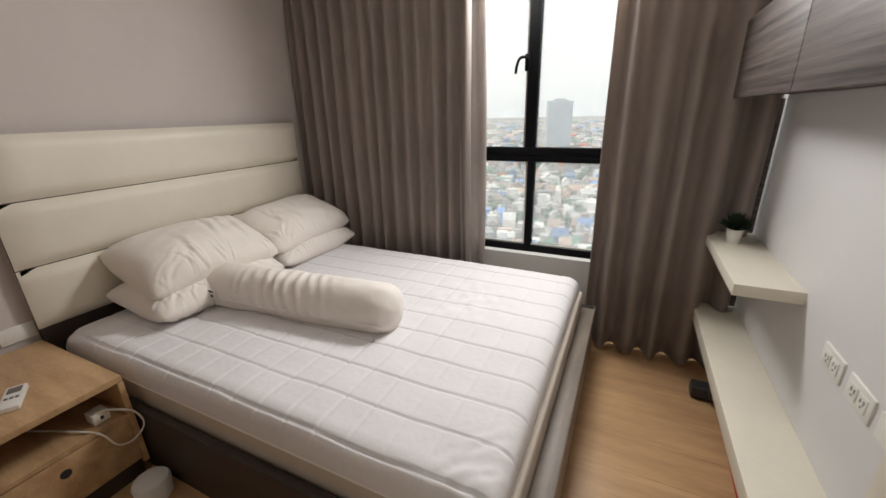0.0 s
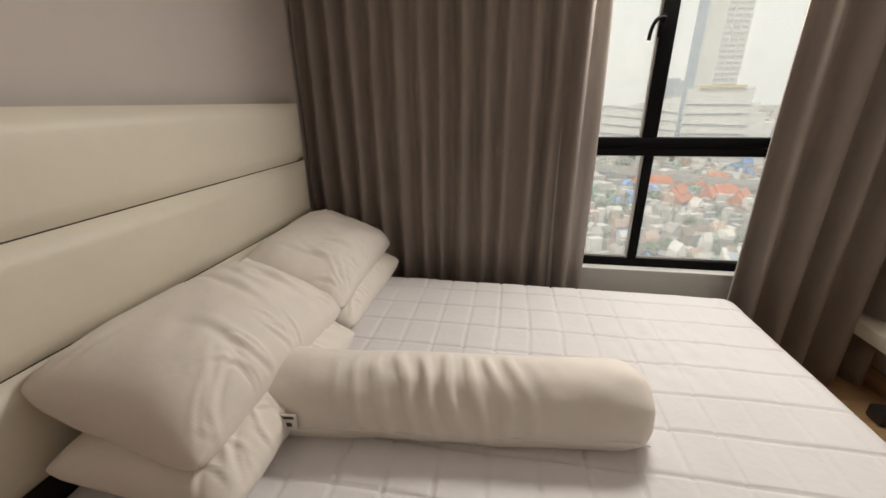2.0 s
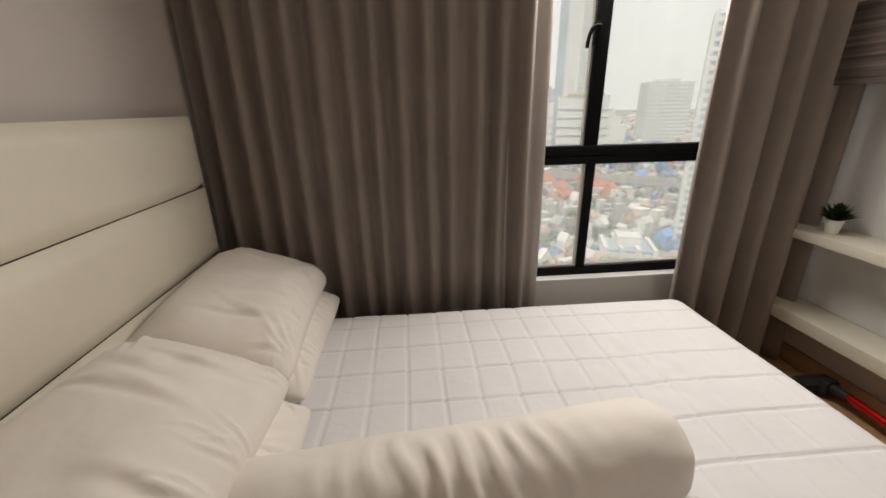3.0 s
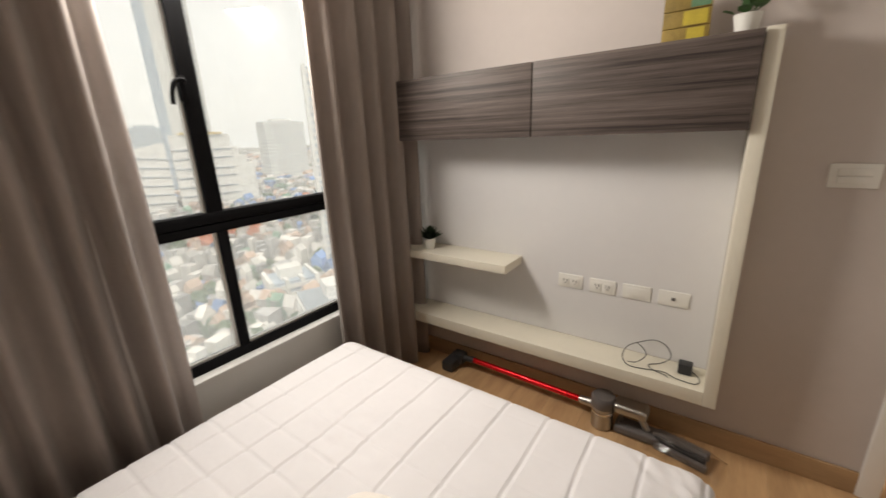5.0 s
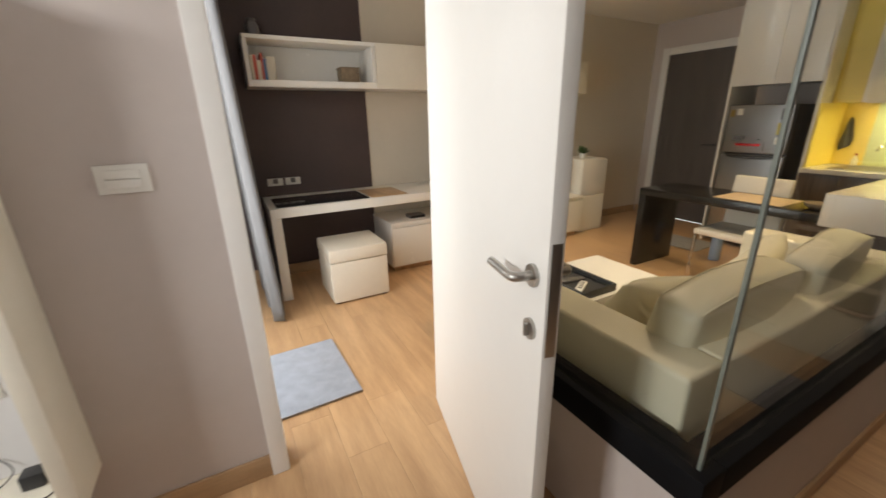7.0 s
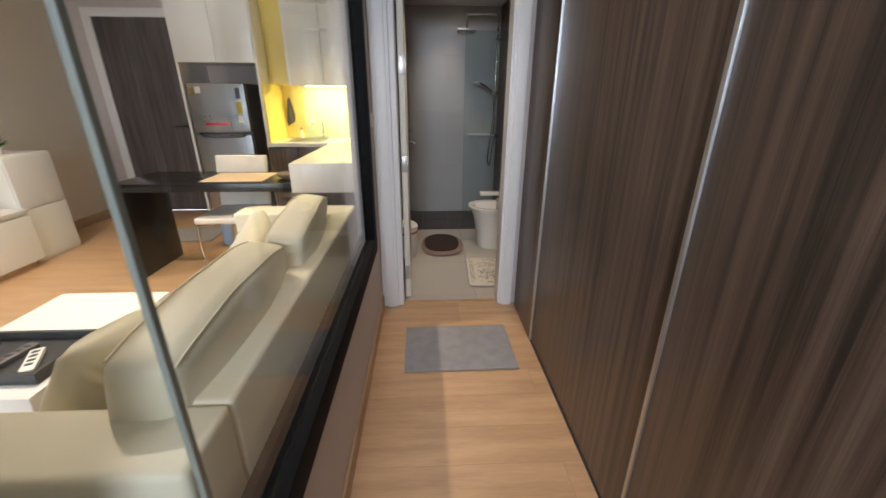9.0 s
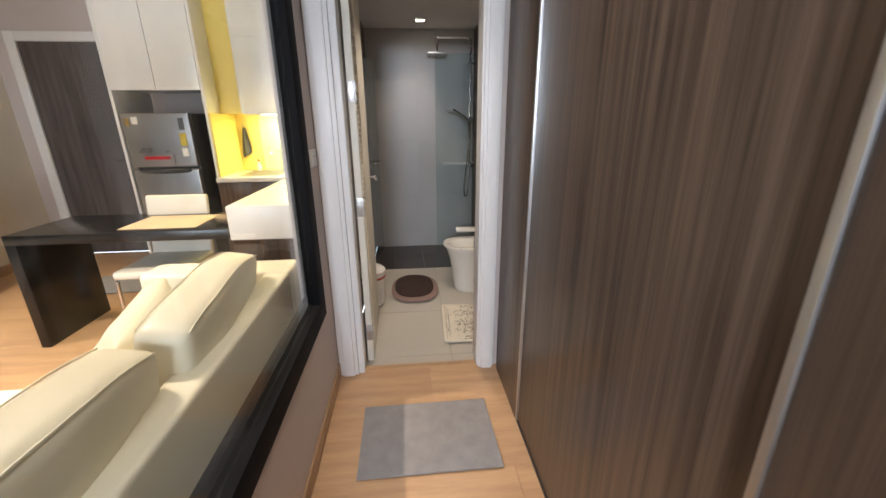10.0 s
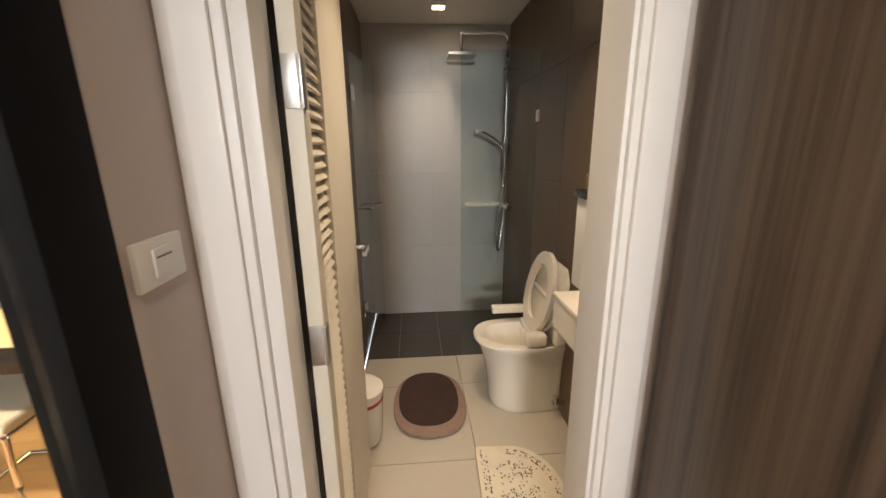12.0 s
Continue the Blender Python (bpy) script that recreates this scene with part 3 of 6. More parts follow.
bm = bmesh.new()
nx, ny = 300, 280
top = []
rr = 0.075
for i in range(nx + 1):
    x = BX0 + (BX1 - BX0) * i / nx
    row = []
    for j in range(ny + 1):
        y = BY0 + (BY1 - BY0) * j / ny
        ex = min(x - BX0, BX1 - x)
        ey = min(y - BY0, BY1 - y)
        drop = 0.0
        for e in (ex, ey):
            if e < rr:
                t = 1 - e / rr
                drop += rr * 0.75 * (1 - math.sqrt(max(0, 1 - t * t)))
        if ex < rr and ey < rr:
            drop = min(drop, 0.085)
        row.append(bm.verts.new((x, y, 0.500 + quilt_height(x, y) - drop)))
    top.append(row)
for i in range(nx):
    for j in range(ny):
        bm.faces.new((top[i][j], top[i + 1][j], top[i + 1][j + 1], top[i][j + 1]))
edge = [top[i][0] for i in range(nx + 1)] + [top[nx][j] for j in range(1, ny + 1)] + [top[i][ny] for i in range(nx - 1, -1, -1)] + [top[0][j] for j in range(ny - 1, 0, -1)]
low = [bm.verts.new((v.co.x, v.co.y, 0.385 + 0.006 * noise.noise(v.co * 6))) for v in edge]
for i in range(len(edge)):
    k = (i + 1) % len(edge)
    bm.faces.new((edge[i], edge[k], low[k], low[i]))
part("quilted_cover", bm, M_QUILT, mt, angle=180)
bm = bmesh.new()
tube(bm, [(BX0 + 0.03, BY0 + 0.004, 0.384), (BX1 - 0.03, BY0 + 0.004, 0.384), (BX1 - 0.004, BY0 + 0.03, 0.384), (BX1 - 0.004, BY1 - 0.03, 0.384), (BX1 - 0.03, BY1 - 0.004, 0.384), (BX0 + 0.03, BY1 - 0.004, 0.384)], 0.006, 8)
part("piping", bm, M_LINEN, mt)


def pillow(label, m, L=0.72, W=0.47, T=0.17, seed=0, sag=0.0, wr=0.010, material=None):
    """A cushion with pinched corners, seam edge and creases; L along local y, W along local x."""
    bm = bmesh.new()
    n, k = 112, 80
    rnd = random.Random(seed * 7 + 1)
    folds = []
    for q in range(34):
        if q < 15:              # ruffles along the open long edge
            cu, cv = rnd.uniform(0.62, 0.95), rnd.uniform(-0.85, 0.95)
            ang, ln, wd, dp = rnd.uniform(-0.7, 0.7), rnd.uniform(0.035, 0.08), rnd.uniform(0.004, 0.008), rnd.uniform(0.35, 0.75)
        elif q < 27:            # creases that run in from the corners
            cu, cv = rnd.choice((-1, 1)) * rnd.uniform(0.5, 0.9), rnd.choice((-1, 1)) * rnd.uniform(0.6, 0.92)
            ang, ln, wd, dp = math.atan2(-cv * L, -cu * W) + rnd.uniform(-0.25, 0.25), rnd.uniform(0.05, 0.10), rnd.uniform(0.007, 0.013), rnd.uniform(0.25, 0.6)
        else:                   # long soft folds
            cu, cv = rnd.uniform(-0.4, 0.5), rnd.uniform(-0.6, 0.6)
            ang, ln, wd, dp = rnd.uniform(-0.5, 0.5), rnd.uniform(0.08, 0.14), rnd.uniform(0.012, 0.022), rnd.uniform(0.35, 0.7)
        folds.append((cu * W / 2, cv * L / 2, math.cos(ang), math.sin(ang), ln, wd, dp, rnd.uniform(-4, 4)))

    def fold(x, y):
        h = 0.0
        for px, py, ca, sa, ln, wd, dp, cv in folds:
            a = (x - px) * ca + (y - py) * sa
            if abs(a) > 2 * ln:
                continue
            b = -(x - px) * sa + (y - py) * ca + cv * a * a
            if abs(b) > 5 * wd:
                continue
            t = b / wd
            h += dp * math.exp(-(a / ln) ** 2 * 1.5) * (math.exp(-(t - 0.9) ** 2) - 0.9 * math.exp(-(t + 0.4) ** 2 * 1.5))
        return h

    sides = []
    for s in (1, -1):
        g = []
        for i in range(n + 1):
            v = -1 + 2 * i / n
            row = []
            for j in range(k + 1):
                u = -1 + 2 * j / k
                pin = 1 - 0.045 * (1 - abs(v) ** 2.0) * abs(u) ** 3 - 0.05 * abs(v) ** 10
                pin2 = 1 - 0.035 * (1 - abs(u) ** 2.0) * abs(v) ** 3 - 0.05 * abs(u) ** 10
                x, y = u * W / 2 * pin, v * L / 2 * pin2
                hgt = (max(0, 1 - abs(u) ** 2.4) ** 0.48) * (max(0, 1 - abs(v) ** 3.0) ** 0.45)
                z = s * T / 2 * hgt
                w = Vector((x * 5 + seed, y * 3.5, s))
                z += hgt * wr * 1.3 * noise.noise(w) + s * min(1, hgt * 2.5) * wr * 0.75 * fold(x, y) + hgt * wr * 0.35 * noise.noise(w * 3)
                z += sag * (abs(v) ** 2) * -0.05 + 0.014 * noise.noise(Vector((u * 1.5, v * 1.5, seed + 3)))
                row.append((x, y, z))
            g.append(row)
        sides.append(g)
    vs = {}
    def V(s, i, j):
        rim = i in (0, n) or j in (0, k)
        key = (0 if rim else s, i, j)
        if key not in vs:
            vs[key] = bm.verts.new(sides[s][i][j])
        return vs[key]
    for s in (0, 1):
        for i in range(n):
            for j in range(k):
                bm.faces.new((V(s, i, j), V(s, i, j + 1), V(s, i + 1, j + 1), V(s, i + 1, j)))
    bmesh.ops.recalc_face_normals(bm, faces=bm.faces)
    me = finish("pillow", bm, material or M_PILLOW, angle=180)
    ob = new("pillow", me)
    ob.matrix_basis = m
    return tagged(ob, label, "pillow", "pillows on the bed")


pillow("white cotton pillow lying flat under another pillow", pose(-1.885, 1.235, 0.575, 0, 5, 0), 0.71, 0.47, 0.20, 1, 0, 0.012)
pillow("plump white cotton pillow leaning on the headboard", pose(-1.93, 1.265, 0.715, 0, 17, -2), 0.70, 0.46, 0.28, 2, 0.3, 0.016)
pillow("white cotton pillow lying flat by the curtain", pose(-1.91, 1.95, 0.57, 0, 5, 0), 0.68, 0.46, 0.19, 5, 0, 0.012)
pillow("white cotton pillow propped against the headboard", pose(-1.94, 1.945, 0.71, 2, 17, 2), 0.71, 0.46, 0.25, 7, 0.2, 0.016)

# bolster
bo = thing("bolster", "long white bolster pillow lying across the bed", "bolster", (-1.27, 1.285, 0.575), rz=5.5)
bm = bmesh.new()
L, R = 1.08, 0.118
n, k = 210, 48
rings = []
for i in range(n + 1):
    t = -1 + 2 * i / n
    x = t * L / 2
    rad = R * (max(0, 1 - abs(t) ** 16)) ** 0.5
    ring = []
    for j in range(k):
        a = 2 * math.pi * j / k
        w = math.sin(x * 105 + 2.5 * math.sin(a * 1.3) + 2.6 * noise.noise(Vector((x * 7, a, 1))))
        cr = 0.013 * (abs(w) ** 0.6 * (1 if w > 0 else -0.5)) * max(0, math.sin(a - 0.75)) ** 1.5 * math.exp(-((x + 0.02) / 0.20) ** 2) * (0.6 + 0.8 * noise.noise(Vector((x * 9, a * 1.5, 7))))
        cr += 0.008 * noise.noise(Vector((x * 4, math.cos(a) * 1.2, math.sin(a) * 1.2))) + 0.003 * noise.noise(Vector((x * 14, math.cos(a) * 3, math.sin(a) * 3)))
        cr += 0.004 * math.sin(7 * a + 2) * max(0, (abs(t) - 0.75) / 0.25)
        rr2 = max(0.002, rad + cr * (rad / R))
        z = rr2 * math.sin(a)
        if z < -0.094:
            z = -0.094 + (z + 0.094) * 0.2
        ring.append(bm.verts.new((x, rr2 * math.cos(a), z)))
    rings.append(ring)
for a, b in zip(rings, rings[1:]):
    for j in range(k):
        bm.faces.new((a[j], a[(j + 1) % k], b[(j + 1) % k], b[j]))
bm.faces.new(rings[0])
bm.faces.new(rings[-1])
part("cover", bm, M_PILLOW, bo, local=True, angle=180)
tg = part("label_tag", box(bmesh.new(), -0.43, -0.38, -0.1305, -0.1245, -0.015, 0.032, 0.001), M_WHITE, bo, "white sewn label with dark print", local=True)
part("print", many((-0.425, -0.385, -0.1315, -0.1302, 0.02, 0.028), (-0.418, -0.392, -0.1315, -0.1302, -0.004, 0.008)), M_PLASTIC_D, tg, local=True)
bm = bmesh.new()
tube(bm, [(-0.5 + 0.05 * i, -0.1165 - 0.002 * math.sin(i), -0.02 + 0.002 * math.sin(i * 2.1)) for i in range(21)], 0.0022, 6)
part("seam", bm, M_LINEN, bo, local=True)

# nightstand
ns = thing("nightstand", "light oak nightstand with open shelf and drawer", "nightstand", (-1.82, 0.40, 0))
NX0, NX1, NY0, NY1, NZ = -2.19, -1.56, 0.19, 0.655, 0.47
part("top", B(NX0, NX1, NY0, NY1, NZ - 0.025, NZ, bev=0.003), M_OAK, ns)
part("side_panel", B(NX0, NX1, NY0, NY0 + 0.02, 0.06, NZ - 0.026, bev=0.002), M_OAK, ns)
part("side_panel", B(NX0, NX1, NY1 - 0.02, NY1, 0.06, NZ - 0.026, bev=0.002), M_OAK, ns)
part("back_panel", B(NX0, NX0 + 0.012, NY0 + 0.02, NY1 - 0.02, 0.06, NZ - 0.026), M_OAK, ns)
part("shelf", B(NX0 + 0.012, NX1 - 0.004, NY0 + 0.02, NY1 - 0.02, 0.285, 0.303), M_OAK, ns)
part("base", B(NX0, NX1 - 0.02, NY0 + 0.02, NY1 - 0.02, 0.0, 0.08), M_DARKWOOD, ns)
dr = part("drawer", B(NX1 - 0.022, NX1 - 0.002, NY0 + 0.022, NY1 - 0.022, 0.085, 0.28, bev=0.002), M_OAK, ns)
bm = bmesh.new()
cyl(bm, (NX1 - 0.004, 0.42, 0.22), (NX1 - 0.0005, 0.42, 0.22), 0.017)
part("finger_hole", bm, M_PLASTIC_D, dr, "round dark finger hole")

rc = thing("remote_control", "white air-conditioner remote control on the nightstand", "remote control", (-1.75, 0.42, NZ), rz=62)
part("body", box(bmesh.new(), -0.028, 0.028, -0.075, 0.075, 0.0, 0.02, 0.006), M_PLASTIC, rc, local=True)
part("display", box(bmesh.new(), -0.019, 0.019, 0.02, 0.06, 0.0195, 0.0215, 0.0008), M_GUN, rc, "grey display", local=True)
for i in range(3):
    part("button", box(bmesh.new(), -0.018 + 0.014 * i, -0.008 + 0.014 * i, -0.02, -0.008, 0.0195, 0.0225, 0.001), M_GUN, rc, local=True)
rc2 = copy_thing(rc, pose(-1.70, 0.27, NZ, 0, 0, 80))
tagged(rc2, "second white remote control lying on the nightstand")
ad = thing("phone_charger", "white charger with looped cable on nightstand shelf", "charger", (-1.62, 0.60, 0.303))
part("block", B(-1.66, -1.60, 0.545, 0.60, 0.3035, 0.345, bev=0.006), M_PLASTIC, ad)
part("pin_slot", B(-1.6005, -1.598, 0.568, 0.578, 0.318, 0.332), M_PLASTIC_D, ad)
bm = bmesh.new()
tube(bm, smooth_path([(-1.62, 0.57, 0.345), (-1.57, 0.60, 0.35), (-1.53, 0.645, 0.32), (-1.525, 0.66, 0.25), (-1.535, 0.62, 0.205), (-1.54, 0.57, 0.22), (-1.555, 0.54, 0.29), (-1.62, 0.50, 0.312), (-1.75, 0.45, 0.309), (-1.86, 0.40, 0.309)]), 0.0035, 8)
part("cable", bm, M_WCABLE, ad)
solid("waste_bin", lathe(bmesh.new(), [(0.055, 0.0), (0.060, 0.008), (0.064, 0.075), (0.058, 0.085), (0.02, 0.09)], -1.424, 0.586), M_WALL_WHITE, "small round pale waste bin beside the nightstand", "waste bin")


def face_plate(name, label, cat, x, y, z, w, h, normal, kind):
    """A wall plate w wide, h high on a wall x = const (normal -1 or 1 along x)."""
    ob = thing(name, label, cat, (x, y, z - h / 2), "wall plates")
    s = normal
    part("plate", B(x, x + s * 0.010, y - w / 2, y + w / 2, z - h / 2, z + h / 2, bev=0.004), M_PLASTIC, ob)
    f = x + s * 0.010
    if kind == "socket":
        for dy in (-0.024, 0.024):
            m = part("outlet", B(f, f + s * 0.002, y + dy - 0.02, y + dy + 0.02, z - 0.02, z + 0.02, bev=0.001), M_PLASTIC, ob)
            for q in (-0.008, 0.008):
                part("slot", B(f + s * 0.0018, f + s * 0.0026, y + dy + q - 0.002, y + dy + q + 0.002, z - 0.002, z + 0.010), M_PLASTIC_D, m)
            part("slot", B(f + s * 0.0018, f + s * 0.0026, y + dy - 0.003, y + dy + 0.003, z - 0.013, z - 0.008), M_PLASTIC_D, m)
    elif kind == "switch":
        for dz in (-0.014, 0.014):
            part("rocker", B(f, f + s * 0.005, y - w * 0.33, y + w * 0.33, z + dz - 0.0125, z + dz + 0.0125, bev=0.002), M_PLASTIC, ob)
    elif kind == "rocker":
        rk1 = part("rocker", B(f, f + s * 0.004, y - w * 0.20, y + w * 0.20, z - 0.022, z + 0.022, bev=0.002), M_PLASTIC, ob)
        part("groove", B(f + s * 0.004, f + s * 0.0046, y - w * 0.16, y + w * 0.16, z + 0.007, z + 0.010), M_GUN, rk1)
    elif kind == "data":
        part("jack", B(f, f + s * 0.003, y - 0.008, y + 0.008, z - 0.007, z + 0.007), M_GUN, ob)
    elif kind == "blank":
        part("cover", B(f, f + s * 0.002, y - w * 0.36, y + w * 0.36, z - h * 0.3, z + h * 0.3, bev=0.001), M_PLASTIC, ob)
    return ob


for y, kd, lb in ((1.383, "socket", "white double power socket on grey wall"), (1.224, "socket", "white double power socket on grey wall"), (1.070, "blank", "white blank plate on grey wall"), (0.917, "data", "white aerial socket plate on grey wall")):
    face_plate("wall_socket", lb, "socket", XT, y, 0.686, 0.125, 0.072, -1, kd)
face_plate("light_switch", "white two-rocker light switch beside the doorway", "light switch", XT, 0.441, 1.249, 0.13, 0.083, -1, "switch")
face_plate("light_switch", "white light switch beside bathroom doorway", "light switch", XG, -2.576, 1.228, 0.117, 0.074, -1, "rocker")
face_plate("wall_socket", "white blank wall plate beside the headboard", "wall plate", XH, 0.6, 0.524, 0.12, 0.072, 1, "blank")

# wall unit
wu = thing("wall_cabinet", "grey-brown wood wall cabinet with two flap doors", "cabinet", (0.58, 1.55, 1.415))
part("body", B(0.49, XT - 0.002, 0.757, 2.385, 1.425, 1.715, bev=0.002), M_GREYWOOD_H, wu)
part("door", B(0.468, 0.489, 0.757, 1.527, 1.415, 1.722, bev=0.002), M_GREYWOOD_H, wu)
part("door", B(0.468, 0.489, 1.533, 2.385, 1.415, 1.722, bev=0.002), M_GREYWOOD_H, wu)
solid("wall_panel_frame", many((0.49, XT - 0.001, 0.708, 0.755, 0.311, 1.728), (0.49, XT - 0.001, 0.755, 2.40, 0.311, 0.375), bev=0.003), M_CREAMWOOD, "cream L-shaped shelf with tall side panel", "shelf")
solid("wall_shelf", B(0.478, XT - 0.001, 1.656, 2.40, 0.737, 0.782, bev=0.003), M_CREAMWOOD, "short cream floating wall shelf", "shelf")
solid("trim_pale_panel", B(XT - 0.004, XT - 0.0005, 0.757, 2.403, 0.377, 1.422), M_PANEL, kind="structure", smooth=False)
solid("trim_dark_post", B(0.60, XT - 0.001, 2.405, 2.44, 0.3, 1.41), M_GREYWOOD_H, kind="structure")


def pot_plant(name, label, x, y, z, r, h, leaves, size, material, seed, round_leaf=False):
    ob = thing(name, label, "potted plant", (x, y, z), "small potted plants")
    bm = bmesh.new()
    lathe(bm, [(r * 0.72, z), (r, z + h), (r * 0.88, z + h), (r * 0.8, z + h * 0.8)], x, y, 20)
    part("pot", bm, M_PLASTIC, ob)
    rnd = random.Random(seed)
    bm = bmesh.new()
    for i in range(leaves):
        a, e = rnd.uniform(0, 6.28), rnd.uniform(0.35, 1.5)
        d = Vector((math.cos(a) * math.cos(e), math.sin(a) * math.cos(e), math.sin(e)))
        o = Vector((x, y, z + h * 0.85))
        ln = size * rnd.uniform(0.6, 1.1)
        tipp = o + d * ln
        sd = d.cross(Vector((0, 0, 1))).normalized() * (size * (0.34 if round_leaf else 0.10))
        nrm = sd.cross(d).normalized() * size * 0.06
        if round_leaf:
            c = tipp
            pts = [c - d * size * 0.32, c - d * size * 0.1 + sd, c + d * size * 0.25 + sd * 0.7, c + d * size * 0.36, c + d * size * 0.25 - sd * 0.7, c - d * size * 0.1 - sd]
            vs = [bm.verts.new(p + nrm * (1 if q in (1, 2, 4, 5) else 0)) for q, p in enumerate(pts)]
            bm.faces.new(vs)
            cyl(bm, o, c - d * size * 0.3, 0.0015, n=5)
        else:
            mid = o + d * ln * 0.55
            vs = [bm.verts.new(p) for p in (o, mid + sd, tipp, mid - sd, mid + nrm)]
            bm.faces.new((vs[0], vs[1], vs[4]))
            bm.faces.new((vs[1], vs[2], vs[4]))
            bm.faces.new((vs[2], vs[3], vs[4]))
            bm.faces.new((vs[3], vs[0], vs[4]))
    part("foliage", bm, material, ob, smooth=False)
    return ob


pot_plant("potted_plant", "dark bushy artificial plant in a white pot", 0.565, 2.20, 0.782, 0.034, 0.065, 240, 0.085, M_DARKLEAF, 4)
pot_plant("potted_plant", "round-leaved green plant in a white pot", 0.58, 0.81, 1.728, 0.042, 0.06, 12, 0.062, M_LEAF, 6, True)

art = thing("wooden_picture", "yellow and green painted wooden plank picture", "picture", (0.58, 1.0, 1.722))
for i in range(3):
    pk = part("plank", B(0.575, 0.60, 0.915, 1.065, 1.724 + 0.056 * i, 1.778 + 0.056 * i, bev=0.002), M_PAINT_O, art)
for i, (y0, y1, mm) in enumerate(((0.93, 0.985, M_PAINT_Y), (0.925, 1.0, M_PAINT_Y), (0.92, 0.98, M_PAINT_G))):
    part("painted_patch", B(0.5735, 0.5748, y0, y1, 1.728 + 0.056 * i, 1.774 + 0.056 * i), mm, art)

bm = bmesh.new()
tube(bm, smooth_path([(0.60, 0.84, 0.40), (0.62, 0.80, 0.3785), (0.575, 0.775, 0.3785), (0.53, 0.79, 0.3785), (0.535, 0.86, 0.3785), (0.555, 0.91, 0.382), (0.545, 0.98, 0.3785), (0.535, 1.05, 0.380),
                      (0.565, 1.085, 0.40), (0.62, 1.075, 0.43), (0.655, 1.03, 0.448), (0.67, 0.97, 0.468), (0.672, 0.92, 0.452), (0.66, 0.895, 0.405), (0.63, 0.93, 0.3785), (0.59, 0.975, 0.3785), (0.555, 0.95, 0.3785), (0.54, 0.905, 0.3785), (0.525, 0.89, 0.3785)]), 0.0019, 8)
tube(bm, smooth_path([(0.56, 1.06, 0.385), (0.55, 1.02, 0.40), (0.585, 0.99, 0.425), (0.63, 1.01, 0.435), (0.65, 1.04, 0.443)]), 0.0019, 8)
pa = thing("power_adapter", "black power adapter with tangled cable on the shelf", "power adapter", (0.61, 0.84, 0.375))
part("block", B(0.585, 0.635, 0.805, 0.86, 0.376, 0.425, bev=0.006), M_PLASTIC_D, pa)
part("cable", bm, M_CABLE, pa)

# vacuum cleaner
vc = thing("stick_vacuum", "grey cordless stick vacuum with red wand lying on the floor", "vacuum cleaner", (0.52, 1.3, 0))
bm = bmesh.new()
cyl(bm, (0.535, 2.02, 0.075), (0.515, 1.36, 0.075), 0.0165, n=20)
part("wand", bm, M_RED, vc, "red anodised wand")
bm = bmesh.new()
cyl(bm, (0.535, 2.12, 0.07), (0.535, 2.02, 0.075), 0.02)
part("wand_joint", bm, M_PLASTIC_D, vc)
hd = part("floor_head", many((0.43, 0.62, 2.12, 2.20, 0.003, 0.07), (0.50, 0.57, 2.09, 2.14, 0.03, 0.10), bev=0.015), M_PLASTIC_D, vc)
bm = bmesh.new()
cyl(bm, (0.435, 2.16, 0.028), (0.615, 2.16, 0.028), 0.024)
part("brush_roller", bm, M_RED, hd)
bm = bmesh.new()
cyl(bm, (0.515, 1.36, 0.075), (0.512, 1.27, 0.08), 0.02, 0.026)
part("nozzle", bm, M_NICKEL, vc)
bm = bmesh.new()
lathe(bm, [(0.046, 0.0), (0.052, 0.006), (0.052, 0.10), (0.055, 0.105), (0.055, 0.12)], 0.47, 1.235)
part("dust_bin", bm, M_NICKEL, vc, "smoky dust bin")
bm = bmesh.new()
lathe(bm, [(0.056, 0.12), (0.058, 0.125), (0.058, 0.165), (0.05, 0.178), (0.02, 0.18)], 0.47, 1.235)
part("cyclone", bm, M_GUN, vc)
part("motor", B(0.435, 0.53, 1.035, 1.185, 0.118, 0.168, bev=0.022, seg=4), M_NICKEL, vc, "satin grey motor housing")
bm = bmesh.new()
tube(bm, smooth_path([(0.485, 1.075, 0.125), (0.487, 1.055, 0.085), (0.49, 1.035, 0.045)]), 0.016, 12)
part("handle", bm, M_NICKEL, vc)
bm = bmesh.new()
tube(bm, smooth_path([(0.485, 1.165, 0.125), (0.487, 1.15, 0.09), (0.49, 1.155, 0.045)]), 0.010, 10)
part("trigger_guard", bm, M_GUN, vc)
part("battery", B(0.445, 0.535, 0.975, 1.175, 0.004, 0.046, bev=0.012, seg=3), M_GUN, vc)
part("clamp_ring", lathe(bmesh.new(), [(0.0535, 0.088), (0.0545, 0.090), (0.0545, 0.100), (0.0535, 0.102)], 0.47, 1.235), M_CHROME, vc)
bg = thing("accessory_bag", "clear plastic bag of black vacuum attachments on the floor", "bag", (0.48, 0.90, 0), rz=-12)
rnd = random.Random(5)
for i in range(5):
    a = rnd.uniform(-0.12, 0.12)
    part("attachment", box(bmesh.new(), -0.05 + 0.02 * i, -0.025 + 0.02 * i, -0.11 + a * 0.3, 0.10 + a * 0.4, 0.004 + 0.006 * (i % 2), 0.035 + 0.012 * (i % 3), 0.008), M_PLASTIC_D if i % 2 else M_GUN, bg, local=True)
bm = bmesh.new()
g = []
